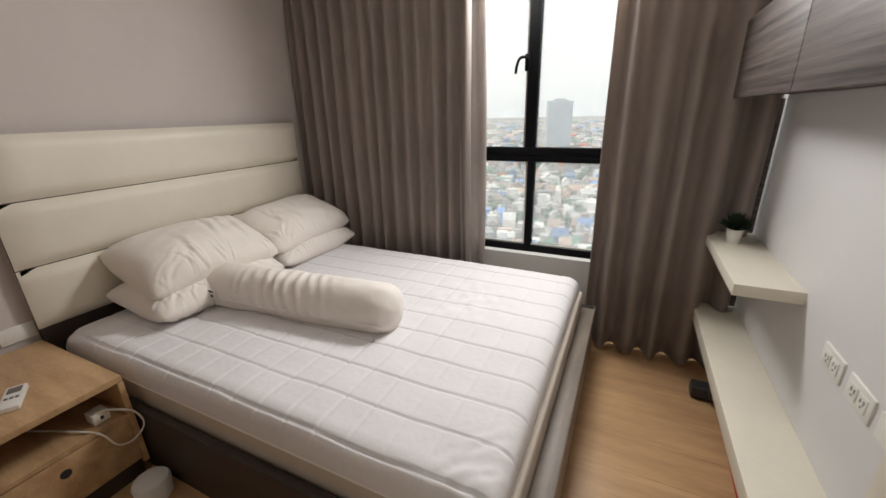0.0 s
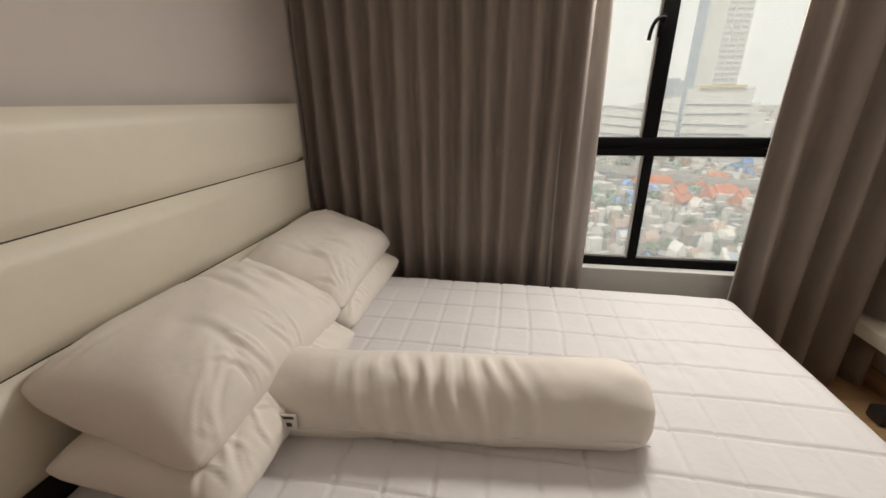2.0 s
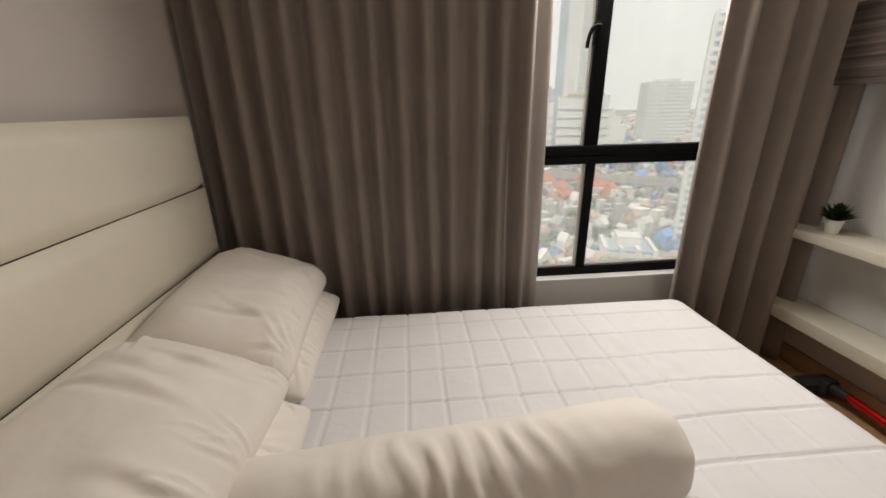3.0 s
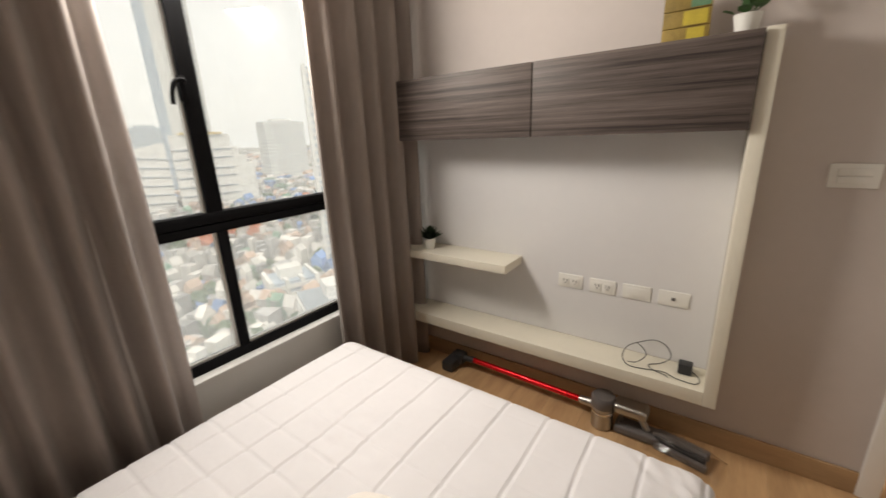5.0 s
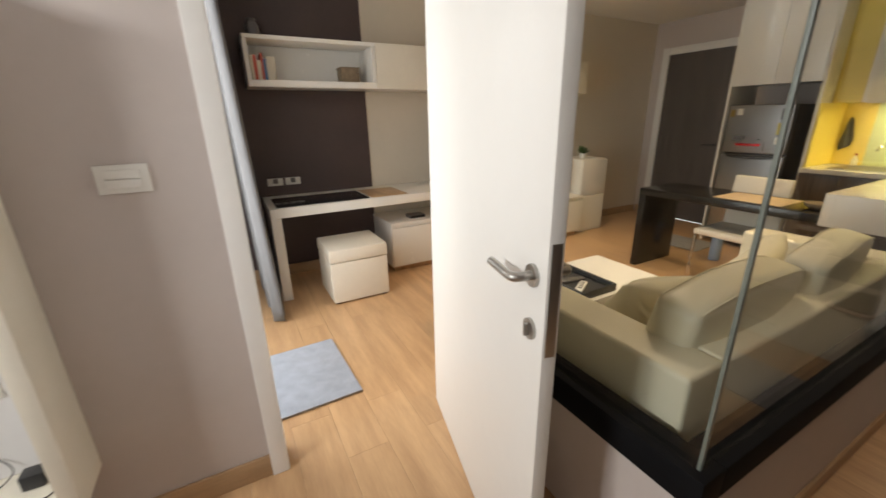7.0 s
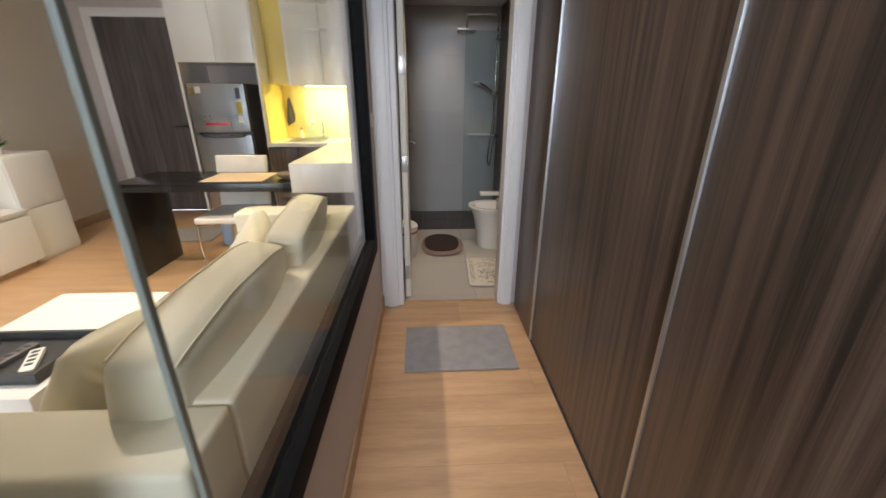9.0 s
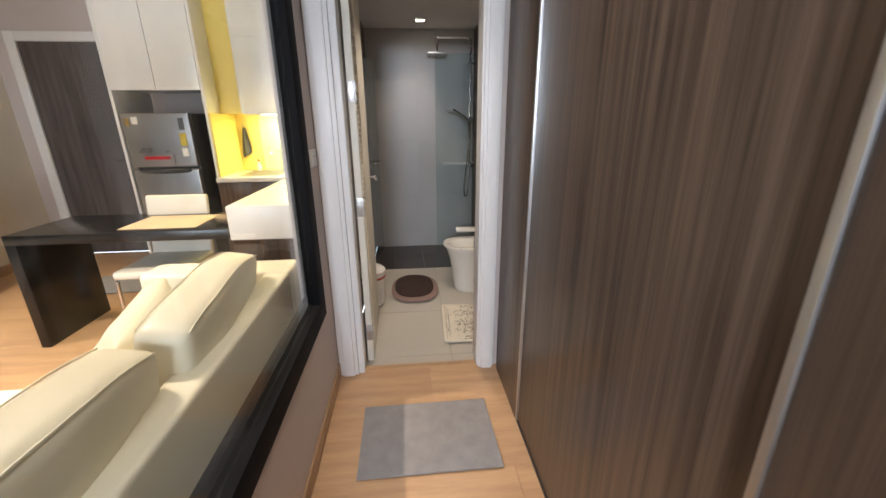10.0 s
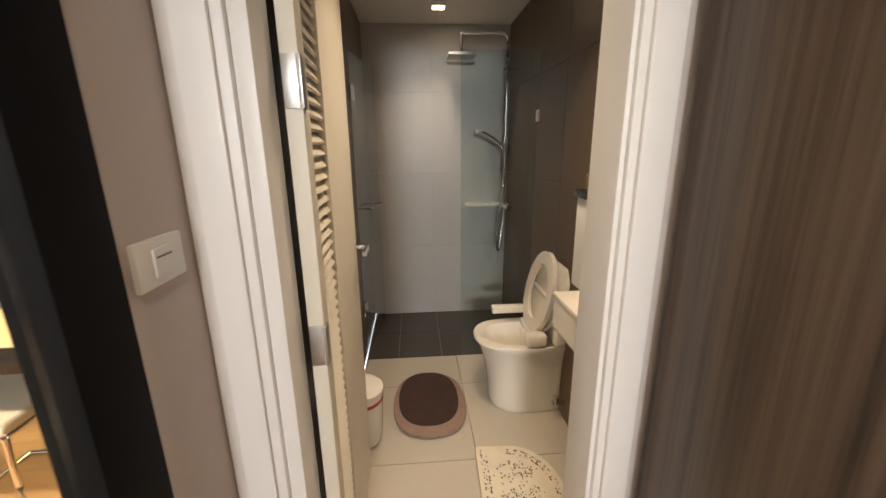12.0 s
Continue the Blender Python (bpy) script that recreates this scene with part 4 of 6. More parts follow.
for i in range(21):
    row = []
    for j in range(15):
        u, v = -1 + 2 * i / 20, -1 + 2 * j / 14
        hh = 0.062 * (1 - u * u) ** 0.5 * (1 - v * v) ** 0.5
        row.append(bm.verts.new((v * 0.085, u * 0.15, 0.003 + max(0, hh + 0.016 * noise.noise(Vector((u * 5, v * 5, 3))) * (1 - abs(u)) * 2))))
    g.append(row)
for i in range(20):
    for j in range(14):
        bm.faces.new((g[i][j], g[i][j + 1], g[i + 1][j + 1], g[i + 1][j]))
part("plastic_film", bm, M_CLEAR, bg, "crinkled clear film", local=True, angle=20)

vc.location += Vector((0.07, -0.09, 0))
bg.location += Vector((0.05, -0.11, 0))

# open bedroom door
dx, dy = 0.765 + 0.235, -0.61 + 0.375
dang = math.degrees(math.atan2(-0.375 + 0.61, -0.235 - 0.765))
dw = math.hypot(dx, dy)
bd = thing("bedroom_door", "white flush bedroom door standing open with nickel lever", "door", (0.735, -0.606, 0), rz=dang)
part("leaf", box(bmesh.new(), 0, dw - 0.03, -0.018, 0.018, 0.008, 2.07, 0.003), M_DOOR, bd, local=True)
part("edge_plate", box(bmesh.new(), dw - 0.031, dw - 0.0285, -0.012, 0.012, 0.90, 1.16, 0.0008), M_NICKEL, bd, "metal lock plate", local=True)
LX = dw - 0.085
for s in (-1, 1):
    bm = bmesh.new()
    cyl(bm, (LX, s * 0.018, 1.075), (LX, s * 0.026, 1.075), 0.026, n=28)
    rs = part("rose", bm, M_NICKEL, bd, local=True)
    bm = bmesh.new()
    tube(bm, smooth_path([(LX, s * 0.024, 1.075), (LX, s * 0.06, 1.075), (LX - 0.02, s * 0.07, 1.075), (LX - 0.06, s * 0.068, 1.073), (LX - 0.125, s * 0.066, 1.07)]), 0.0105, 12)
    part("lever", bm, M_NICKEL, rs, local=True)
    bm = bmesh.new()
    cyl(bm, (LX, s * 0.018, 0.945), (LX, s * 0.025, 0.945), 0.025, n=28)
    es = part("lock_rose", bm, M_NICKEL, bd, local=True)
    part("thumb_turn", box(bmesh.new(), LX - 0.005, LX + 0.005, s * 0.025, s * 0.036, 0.93, 0.96, 0.002), M_NICKEL, es, local=True)
for z in (0.25, 1.05, 1.85):
    bm = bmesh.new()
    cyl(bm, (0.0, 0.022, z - 0.05), (0.0, 0.022, z + 0.05), 0.007)
    part("hinge", bm, M_NICKEL, bd, local=True)

# wardrobe along the passage
wd = thing("wardrobe", "dark grey-brown wood wardrobe with tall sliding doors", "wardrobe", (-1.6, -1.4, 0))
part("carcass", B(-1.94, XWARD - 0.045, YB + 0.004, -0.26, 0.0, 2.54), M_GREYWOOD_V, wd)
part("filler_panel", B(XWARD - 0.043, XWARD - 0.006, YB + 0.040, -2.238, 0.0, 2.54, bev=0.002), M_GREYWOOD_V, wd)
part("end_panel", B(-1.94, XWARD + 0.005, -0.255, -0.122, 0.0, 2.54, bev=0.002), M_GREYWOOD_V, wd)
d1 = part("sliding_door", B(XWARD - 0.043, XWARD - 0.012, -2.218, -1.126, 0.012, 2.53, bev=0.001), M_GREYWOOD_V, wd)
d2 = part("sliding_door", B(XWARD - 0.036, XWARD, -1.1055, -0.27, 0.012, 2.53, bev=0.001), M_GREYWOOD_V, wd)
part("edge_profile", B(XWARD - 0.030, XWARD - 0.002, -2.235, -2.219, 0.012, 2.53, bev=0.003), M_ALU, d1, "aluminium edge profile")
part("edge_profile", B(XWARD - 0.036, XWARD + 0.006, -1.122, -1.106, 0.012, 2.53, bev=0.004), M_ALU, d2, "aluminium edge profile")
part("plinth", B(XWARD - 0.043, XWARD - 0.008, -2.29, -0.27, 0.0, 0.010), M_PLASTIC_D, wd)


def floor_mat(name, label, x0, x1, y0, y1, material, rz=0.0, th=0.009, rim=None):
    cx, cy = (x0 + x1) / 2, (y0 + y1) / 2
    ob = thing(name, label, "mat", (cx, cy, 0.0045), rz=rz)
    w, h = (x1 - x0) / 2, (y1 - y0) / 2
    part("pad", box(bmesh.new(), -w, w, -h, h, 0, th, 0.003), material, ob, local=True)
    if rim:
        bm = bmesh.new()
        tube(bm, [(-w, -h, th * 0.5), (w, -h, th * 0.5), (w, h, th * 0.5), (-w, h, th * 0.5)], th * 0.55, 8, closed=True)
        part("binding", bm, rim, ob, local=True)
    return ob


floor_mat("floor_mat", "grey rectangular mat on the passage floor", -1.230, -0.628, -2.385, -1.972, M_RUG_GREY, 0.5, rim=M_RUG_GREY)

# ---- living room ----
floor_mat("floor_mat", "blue-grey rug in the living-room doorway", 0.99, 1.60, -0.26, 0.20, M_RUG_BLUE, 2, rim=M_RUG_GREY)
curtain("curtain", "grey curtain drawn aside at the balcony door", 2.02, 2.96, 0.105, 0.015, 2.5, 0.13, 0.055, M_CURTAIN_L, 21, lean=0.03, flare=-0.09)

bw = thing("window_2", "", "", (1.51, 0.5, 0))
tagged(bw, kind="structure")
for b in [(0.86, 0.91, 0.50, 0.56, 0, 2.3), (2.11, 2.16, 0.50, 0.56, 0, 2.3), (0.91, 2.11, 0.50, 0.56, 2.25, 2.3), (0.91, 2.11, 0.50, 0.56, 0, 0.05), (1.48, 1.54, 0.50, 0.56, 0.05, 2.25)]:
    part("window_frame", B(*b, bev=0.004), M_BLACKFRAME, bw)
for b in [(0.91, 1.48), (1.54, 2.11)]:
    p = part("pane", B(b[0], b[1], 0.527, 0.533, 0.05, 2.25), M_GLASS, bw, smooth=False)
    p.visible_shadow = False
wall("balcony_floor", M_BALC, (XL, 3.2, 0.6, 2.46, -0.2, -0.02))

dk = thing("desk", "white desk with dark glass inset and slab leg", "desk", (2.7, -0.85, 0))
part("top", B(2.40, XR - 0.013, -1.72, -0.055, 0.690, 0.765, bev=0.003), M_WHITE, dk)
part("leg", B(2.40, 2.95, -0.130, -0.055, 0.0, 0.689, bev=0.003), M_WHITE, dk)
part("inset", B(2.44, 2.86, -0.86, -0.11, 0.7652, 0.769, bev=0.001), M_SCREEN, dk, "dark glossy inset panel")
part("inset", B(2.44, 2.86, -1.22, -0.88, 0.7652, 0.768, bev=0.001), M_OAK, dk, "pale wood inset panel")
for y in (-0.185, -0.335):
    ob = thing("wall_socket", "white power socket plate above the desk", "socket", (XR - 0.012, y, 0.86), "desk sockets")
    part("plate", B(XR - 0.022, XR - 0.0125, y - 0.065, y + 0.065, 0.855, 0.92, bev=0.003), M_PLASTIC, ob)
    part("outlet", B(XR - 0.024, XR - 0.022, y - 0.02, y + 0.02, 0.875, 0.915), M_GUN, ob)

ot = thing("ottoman", "white square storage ottoman under the desk", "ottoman", (2.34, -0.63, 0))
part("box", B(2.11, 2.56, -0.865, -0.40, 0.012, 0.345, bev=0.012), M_LEATHER, ot)
part("lid", B(2.105, 2.565, -0.870, -0.395, 0.349, 0.455, bev=0.02), M_LEATHER, ot)
for x in (2.15, 2.52):
    for y in (-0.83, -0.44):
        part("foot", B(x - 0.02, x + 0.02, y - 0.02, y + 0.02, 0, 0.012), M_PLASTIC_D, ot)

pf = thing("pouf", "low white padded pouf beside the coffee table", "pouf", (1.26, -1.13, 0))
part("body", B(1.115, 1.405, -1.275, -0.985, 0.012, 0.185, bev=0.02, seg=3), M_LEATHER, pf)
part("cushion", B(1.11, 1.41, -1.28, -0.98, 0.188, 0.30, bev=0.035, seg=4), M_LEATHER, pf)
for x in (1.15, 1.37):
    for y in (-1.24, -1.02):
        part("foot", B(x - 0.015, x + 0.015, y - 0.015, y + 0.015, 0, 0.012), M_PLASTIC_D, pf)

sf = thing("wall_shelf_unit", "white wall shelf unit with open box and closed door", "shelf unit", (2.86, -0.8, 1.66))
part("top_board", B(2.70, XR - 0.013, -2.0, -0.075, 1.985, 2.015, bev=0.002), M_WHITE, sf)
part("bottom_board", B(2.70, XR - 0.013, -2.0, -0.075, 1.655, 1.705, bev=0.002), M_WHITE, sf)
part("end_board", B(2.70, XR - 0.013, -0.105, -0.075, 1.706, 1.984, bev=0.002), M_WHITE, sf)
part("divider", B(2.70, XR - 0.013, -1.085, -1.055, 1.706, 1.984, bev=0.002), M_WHITE, sf)
part("back_board", B(XR - 0.022, XR - 0.0135, -1.055, -0.105, 1.706, 1.984), M_KWHITE, sf)
part("door", B(2.698, 2.716, -2.0, -1.088, 1.66, 2.012, bev=0.002), M_CREAMWOOD, sf)
rnd = random.Random(3)
y = -0.115
for i, mm in enumerate((M_BOOK_W, M_BOOK_R, M_BOOK_W, M_BOOK_R, M_BOOK_B, M_BOOK_W, M_BOOK_W)):
    w = rnd.uniform(0.018, 0.034)
    hh = rnd.uniform(0.14, 0.21)
    ob = thing("book", "upright book on the white wall shelf", "book", (2.85, y - w / 2, 1.705), "books on the shelf")
    part("cover", B(2.78, 2.94, y - w, y - 0.001, 1.7055, 1.705 + hh, bev=0.002), mm, ob)
    part("pages", B(2.784, 2.936, y - w + 0.003, y - 0.004, 1.705 + hh - 0.002, 1.705 + hh + 0.001), M_WHITE, ob)
    y -= w
bk = thing("basket", "small brown woven basket on the wall shelf", "basket", (2.86, -0.88, 1.705))
part("body", B(2.79, 2.93, -0.97, -0.81, 1.7055, 1.82, bev=0.012), M_BROWNBOX, bk)
part("rim", many((2.785, 2.935, -0.975, -0.805, 1.815, 1.83), bev=0.006), M_BROWNBOX, bk)
gl = solid("glass_jar", lathe(bmesh.new(), [(0.035, 2.0152), (0.05, 2.04), (0.05, 2.09), (0.03, 2.12), (0.034, 2.14)], 2.84, -0.17), M_GUN, "dark glass jar on top of the wall shelf", "jar")

lc = thing("low_cabinet", "low white television cabinet with push doors", "cabinet", (2.75, -2.3, 0))
part("carcass", B(2.53, XR - 0.013, -3.55, -1.07, 0.05, 0.455, bev=0.002), M_WHITE, lc)
part("top", B(2.51, XR - 0.013, -3.555, -1.065, 0.456, 0.485, bev=0.003), M_WHITE, lc)
part("plinth", B(2.56, 2.98, -3.5, -1.1, 0.0, 0.05), M_OAK, lc)
for i in range(4):
    y0 = -1.075 - i * 0.62
    part("door", B(2.512, 2.529, y0 - 0.61, y0, 0.06, 0.435, bev=0.003), M_KWHITE, lc)
tv = thing("television", "flat black television on the low white cabinet", "television", (2.78, -2.25, 0.485))
part("screen", B(2.745, 2.775, -2.80, -1.62, 0.56, 1.26, bev=0.004), M_SCREEN, tv)
part("neck", B(2.76, 2.80, -2.27, -2.15, 0.495, 0.60), M_PLASTIC_D, tv)
part("foot", B(2.68, 2.86, -2.42, -2.00, 0.4855, 0.498, bev=0.003), M_PLASTIC_D, tv)
rt = thing("router", "small dark set-top box on the low cabinet", "set-top box", (2.68, -1.35, 0.485))
part("body", B(2.60, 2.72, -1.46, -1.30, 0.4855, 0.515, bev=0.004), M_GUN, rt)
part("front", B(2.597, 2.60, -1.45, -1.31, 0.49, 0.51), M_SCREEN, rt)
cp = solid("cup", lathe(bmesh.new(), [(0.03, 0.4855), (0.038, 0.49), (0.042, 0.55), (0.038, 0.55)], 2.60, -1.66), M_WALL_WHITE, "small white cup on the low cabinet", "cup")
wc2 = thing("wall_cabinet", "white wall cabinet with dark underside near the entrance", "cabinet", (2.86, -3.0, 1.645))
part("body", B(2.70, XR - 0.013, -3.62, -2.70, 1.65, 1.97, bev=0.003), M_CREAMWOOD, wc2)
part("door", B(2.682, 2.699, -3.62, -2.70, 1.645, 1.975, bev=0.003), M_CREAMWOOD, wc2)
sb = thing("shoe_cabinet", "white two-flap shoe cabinet with a plant on top", "cabinet", (2.8, -3.75, 0))
part("body", B(2.60, XR - 0.013, -4.00, -3.57, 0.0, 0.90, bev=0.003), M_KWHITE, sb)
part("flap", B(2.583, 2.599, -3.995, -3.575, 0.47, 0.885, bev=0.003), M_KWHITE, sb)
part("flap", B(2.583, 2.599, -3.995, -3.575, 0.03, 0.455, bev=0.003), M_KWHITE, sb)
pot_plant("potted_plant", "leafy green plant in a white pot", 2.74, -3.72, 0.90, 0.04, 0.06, 45, 0.12, M_LEAF, 12)
rk = thing("letter_rack", "brown slatted rack on the low cabinet", "rack", (2.75, -3.3, 0.485))
for i in range(5):
    part("slat", B(2.66, 2.80, -3.42, -3.24, 0.60 + 0.05 * i, 0.635 + 0.05 * i, bev=0.003), M_BROWNBOX, rk)
for y in (-3.41, -3.25):
    part("upright", B(2.67, 2.69, y - 0.008, y + 0.008, 0.4855, 0.86), M_BROWNBOX, rk)

# sofa
so = thing("sofa", "pale cream leather sofa backing onto the glass partition", "sofa", (0.05, -1.55, 0))
part("back", B(-0.325, -0.215, -2.452, -0.978, 0.06, 0.735, bev=0.018, seg=4), M_SOFA, so)
part("arm", B(-0.325, 0.33, -0.975, -0.80, 0.06, 0.735, bev=0.018, seg=4), M_SOFA, so)
part("arm", B(-0.325, 0.33, -2.63, -2.455, 0.06, 0.735, bev=0.018, seg=4), M_SOFA, so)
part("base", B(-0.214, 0.31, -2.454, -0.976, 0.06, 0.27, bev=0.01), M_SOFA, so)
for i in range(2):
    y0 = -0.978 - i * 0.738
    part("seat_cushion", B(-0.212, 0.33, y0 - 0.735, y0 - 0.003, 0.272, 0.43, bev=0.035, seg=4), M_SOFA, so)
for x in (-0.25, 0.27):
    for y in (-2.55, -0.88):
        bm = bmesh.new()
        cyl(bm, (x, y, 0), (x, y, 0.06), 0.02)
        part("foot", bm, M_PLASTIC_D, so)


def back_cushion(label, m, L, W, T, seed):
    ob = pillow(label, m, L, W, T, seed, 0.0, 0.012, M_SOFA)
    ob.name = "sofa_cushion"
    return tagged(ob, label, "cushion", "cushions on the sofa")


def box_cushion(label, m, L, H, T, seed):
    """A boxed back cushion with bulging faces and piped edges; L along local y, H up."""
    def swell(v):
        u, w = 2 * v.y / L, 2 * v.z / H - 1
        g = max(0, 1 - u * u) * max(0, 1 - w * w)
        v.x += math.copysign(0.032 * g, v.x) + 0.010 * noise.noise(Vector((v.y * 4, v.z * 4, seed)))
        v.z += (0.018 * (1 - u * u) - 0.02 * abs(u) ** 3) * v.z / H + 0.008 * noise.noise(Vector((v.y * 5, v.x * 5, seed + 4)))
        return v
    ob = thing("sofa_cushion", label, "cushion", (0, 0, 0), "cushions on the sofa")
    ob.matrix_basis = m
    bm = box(bmesh.new(), -T / 2, T / 2, -L / 2, L / 2, 0, H, 0.04, 4)
    bmesh.ops.subdivide_edges(bm, edges=[e for e in bm.edges if e.calc_length() > 0.08], cuts=11, use_grid_fill=True)
    for v in bm.verts:
        v.co = swell(v.co.copy())
    part("body", bm, M_SOFA, ob, local=True, angle=60)
    for sx in (-1, 1):
        bm = bmesh.new()
        tube(bm, [swell(Vector((sx * (T / 2 - 0.006), -L / 2 + 0.02 + (L - 0.04) * q / 20, H - 0.006))) for q in range(21)], 0.0028, 6)
        part("piping", bm, M_SOFA, ob, local=True)
    return ob


box_cushion("pale cream boxed back cushion leaning on the sofa back", pose(-0.115, -1.29, 0.432, 0, -9, 1), 0.72, 0.45, 0.14, 31)
box_cushion("pale cream boxed back cushion standing beside another one", pose(-0.115, -2.035, 0.432, 0, -10, 5), 0.70, 0.45, 0.14, 35)
back_cushion("pale cream throw cushion with pointed corners on the sofa seat", pose(0.085, -1.25, 0.625, 9, 62, -4), 0.45, 0.42, 0.17, 37)
back_cushion("pale cream throw cushion with pointed corners by the far arm", pose(0.075, -1.95, 0.635, -10, 62, 5), 0.47, 0.43, 0.17, 39)

ct = thing("coffee_table", "low white coffee table", "coffee table", (0.82, -1.75, 0))
part("top", B(0.56, 1.08, -2.13, -1.37, 0.36, 0.42, bev=0.004), M_WHITE, ct)
part("shelf", B(0.60, 1.04, -2.09, -1.41, 0.12, 0.15, bev=0.003), M_WHITE, ct)
for y in (-2.11, -1.42):
    part("side_panel", B(0.58, 1.06, y - 0.018, y + 0.018, 0.0, 0.359, bev=0.003), M_WHITE, ct)
part("drawer", B(0.58, 1.06, -1.40, -1.38, 0.20, 0.34, bev=0.003), M_KWHITE, ct)
ty = thing("tray", "black serving tray with remotes on the coffee table", "tray", (0.82, -1.56, 0.42))
part("base", B(0.59, 1.05, -1.72, -1.44, 0.4205, 0.43), M_PLASTIC_D, ty)
for b in [(0.59, 1.05, -1.72, -1.705, 0.43, 0.465), (0.59, 1.05, -1.455, -1.44, 0.43, 0.465), (0.59, 0.605, -1.705, -1.455, 0.43, 0.465), (1.035, 1.05, -1.705, -1.455, 0.43, 0.465)]:
    part("rim", B(*b, bev=0.003), M_PLASTIC_D, ty)
for i, (x, y, a, mm) in enumerate(((0.93, -1.60, 20, M_GUN), (0.80, -1.58, -10, M_GUN), (0.70, -1.55, 30, M_PLASTIC))):
    ob = thing("remote_control", "remote control lying in the black tray", "remote control", (x, y, 0.4305), "remotes in the tray", rz=a)
    part("body", box(bmesh.new(), -0.022, 0.022, -0.08, 0.08, 0, 0.018, 0.005), mm, ob, local=True)
    for q in range(4):
        part("button", box(bmesh.new(), -0.012, 0.012, -0.06 + 0.03 * q, -0.045 + 0.03 * q, 0.0175, 0.02, 0.001), M_PLASTIC_D, ob, local=True)

# dining bar
def others():
    return {o for o in scene.collection.objects if o.parent is None}


def set_back(before, dx, dy, dz=0.0):
    """Moves what was built since before."""
    for o in others() - before:
        o.location += Vector((dx, dy, dz))


mark = others()
dt = thing("bar_table", "long black dining table with a slab leg", "table", (0.95, -3.42, 0))
part("top", B(0.16, 1.58, -3.69, -3.15, 0.695, 0.755, bev=0.003), M_BLACKTABLE, dt)
part("leg", B(1.52, 1.58, -3.69, -3.15, 0.0, 0.694, bev=0.003), M_BLACKTABLE, dt)
pm = solid("placemat", B(0.52, 0.98, -3.58, -3.22, 0.7555, 0.760, bev=0.001), M_TAN, "tan placemat on the black table", "placemat")
bwl = solid("bowl", lathe(bmesh.new(), [(0.04, 0.756), (0.075, 0.78), (0.08, 0.80), (0.072, 0.80), (0.03, 0.77)], 0.36, -3.34), M_BROWNBOX, "small brown bowl on the black table", "bowl")


def dining_chair(x, y, rz):
    c = thing("dining_chair", "white padded dining chair with chrome cantilever legs", "chair", (x, y, 0), "chairs at the bar table", rz=rz)
    part("seat", box(bmesh.new(), -0.215, 0.215, -0.22, 0.22, 0.435, 0.485, 0.02, 3), M_LEATHER, c, local=True)
    bm = box(bmesh.new(), -0.21, 0.21, -0.245, -0.205, 0.47, 0.89, 0.015, 3)
    for v in bm.verts:
        v.co.y -= 0.06 * max(0, (v.co.z - 0.47) / 0.42) ** 1.2
    part("backrest", bm, M_LEATHER, c, local=True)
    for s in (-1, 1):
        bm = bmesh.new()
        tube(bm, smooth_path([(s * 0.2, -0.2, 0.43), (s * 0.2, 0.16, 0.43), (s * 0.2, 0.205, 0.40), (s * 0.2, 0.21, 0.05), (s * 0.2, 0.18, 0.012), (s * 0.2, -0.22, 0.012)], 6), 0.0115, 10)
        part("leg", bm, M_CHROME, c, local=True)
    bm = bmesh.new()
    cyl(bm, (-0.2, -0.22, 0.012), (0.2, -0.22, 0.012), 0.0115)
    part("stretcher", bm, M_CHROME, c, local=True)
    return c


dining_chair(0.845, -3.40, 0)
bt = thing("water_bottle", "clear blue water bottle standing on the floor", "bottle", (1.22, -3.95, 0))
bm = bmesh.new()
lathe(bm, [(0.045, 0.0), (0.05, 0.02), (0.05, 0.22), (0.02, 0.29), (0.018, 0.31)], 1.22, -3.95, 20)
part("body", bm, mat("pale_blue_plastic", (0.35, 0.45, 0.62), 0.2), bt)
bm = bmesh.new()
cyl(bm, (1.22, -3.95, 0.31), (1.22, -3.95, 0.33), 0.02)
part("cap", bm, M_WHITE, bt)
floor_mat("floor_mat", "dark grey doormat by the entrance", 1.45, 2.05, -4.45, -4.0, M_RUG_GREY, 4)

set_back(mark, -0.05, -0.03)

# entrance door
ed = thing("entrance_door", "dark grey-brown wooden entrance door with black lever", "door", (2.33, YE, 0))
part("leaf", B(1.972, 2.798, YE - 0.05, YE + 0.006, 0.006, 2.143, bev=0.003), M_ENTRY, ed)
bm = bmesh.new()
cyl(bm, (2.04, YE + 0.006, 1.02), (2.04, YE + 0.016, 1.02), 0.026)
rs = part("rose", bm, M_PLASTIC_D, ed)
bm = bmesh.new()
tube(bm, smooth_path([(2.04, YE + 0.014, 1.02), (2.04, YE + 0.055, 1.02), (2.065, YE + 0.06, 1.02), (2.155, YE + 0.058, 1.018)]), 0.010)
part("lever", bm, M_PLASTIC_D, rs)

# kitchen
mark = others()
YK = -5.02
tu = thing("fridge_surround", "tall white kitchen unit with two upper doors around the fridge", "cabinet", (1.3, -4.7, 0))
part("side_panel", B(1.665, 1.69, YK, -4.47, 0.0, 2.53, bev=0.002), M_KWHITE, tu)
part("side_panel", B(0.905, 0.93, YK, -4.47, 0.0, 2.53, bev=0.002), M_KWHITE, tu)
part("upper_box", B(0.931, 1.664, YK, -4.49, 1.67, 2.53), M_KWHITE, tu)
part("door", B(0.932, 1.296, -4.488, -4.468, 1.66, 2.52, bev=0.002), M_KWHITE, tu)
part("door", B(1.300, 1.664, -4.488, -4.468, 1.66, 2.52, bev=0.002), M_KWHITE, tu)
fr = thing("refrigerator", "two-door steel refrigerator with magnets on its door", "refrigerator", (1.35, -4.7, 0))
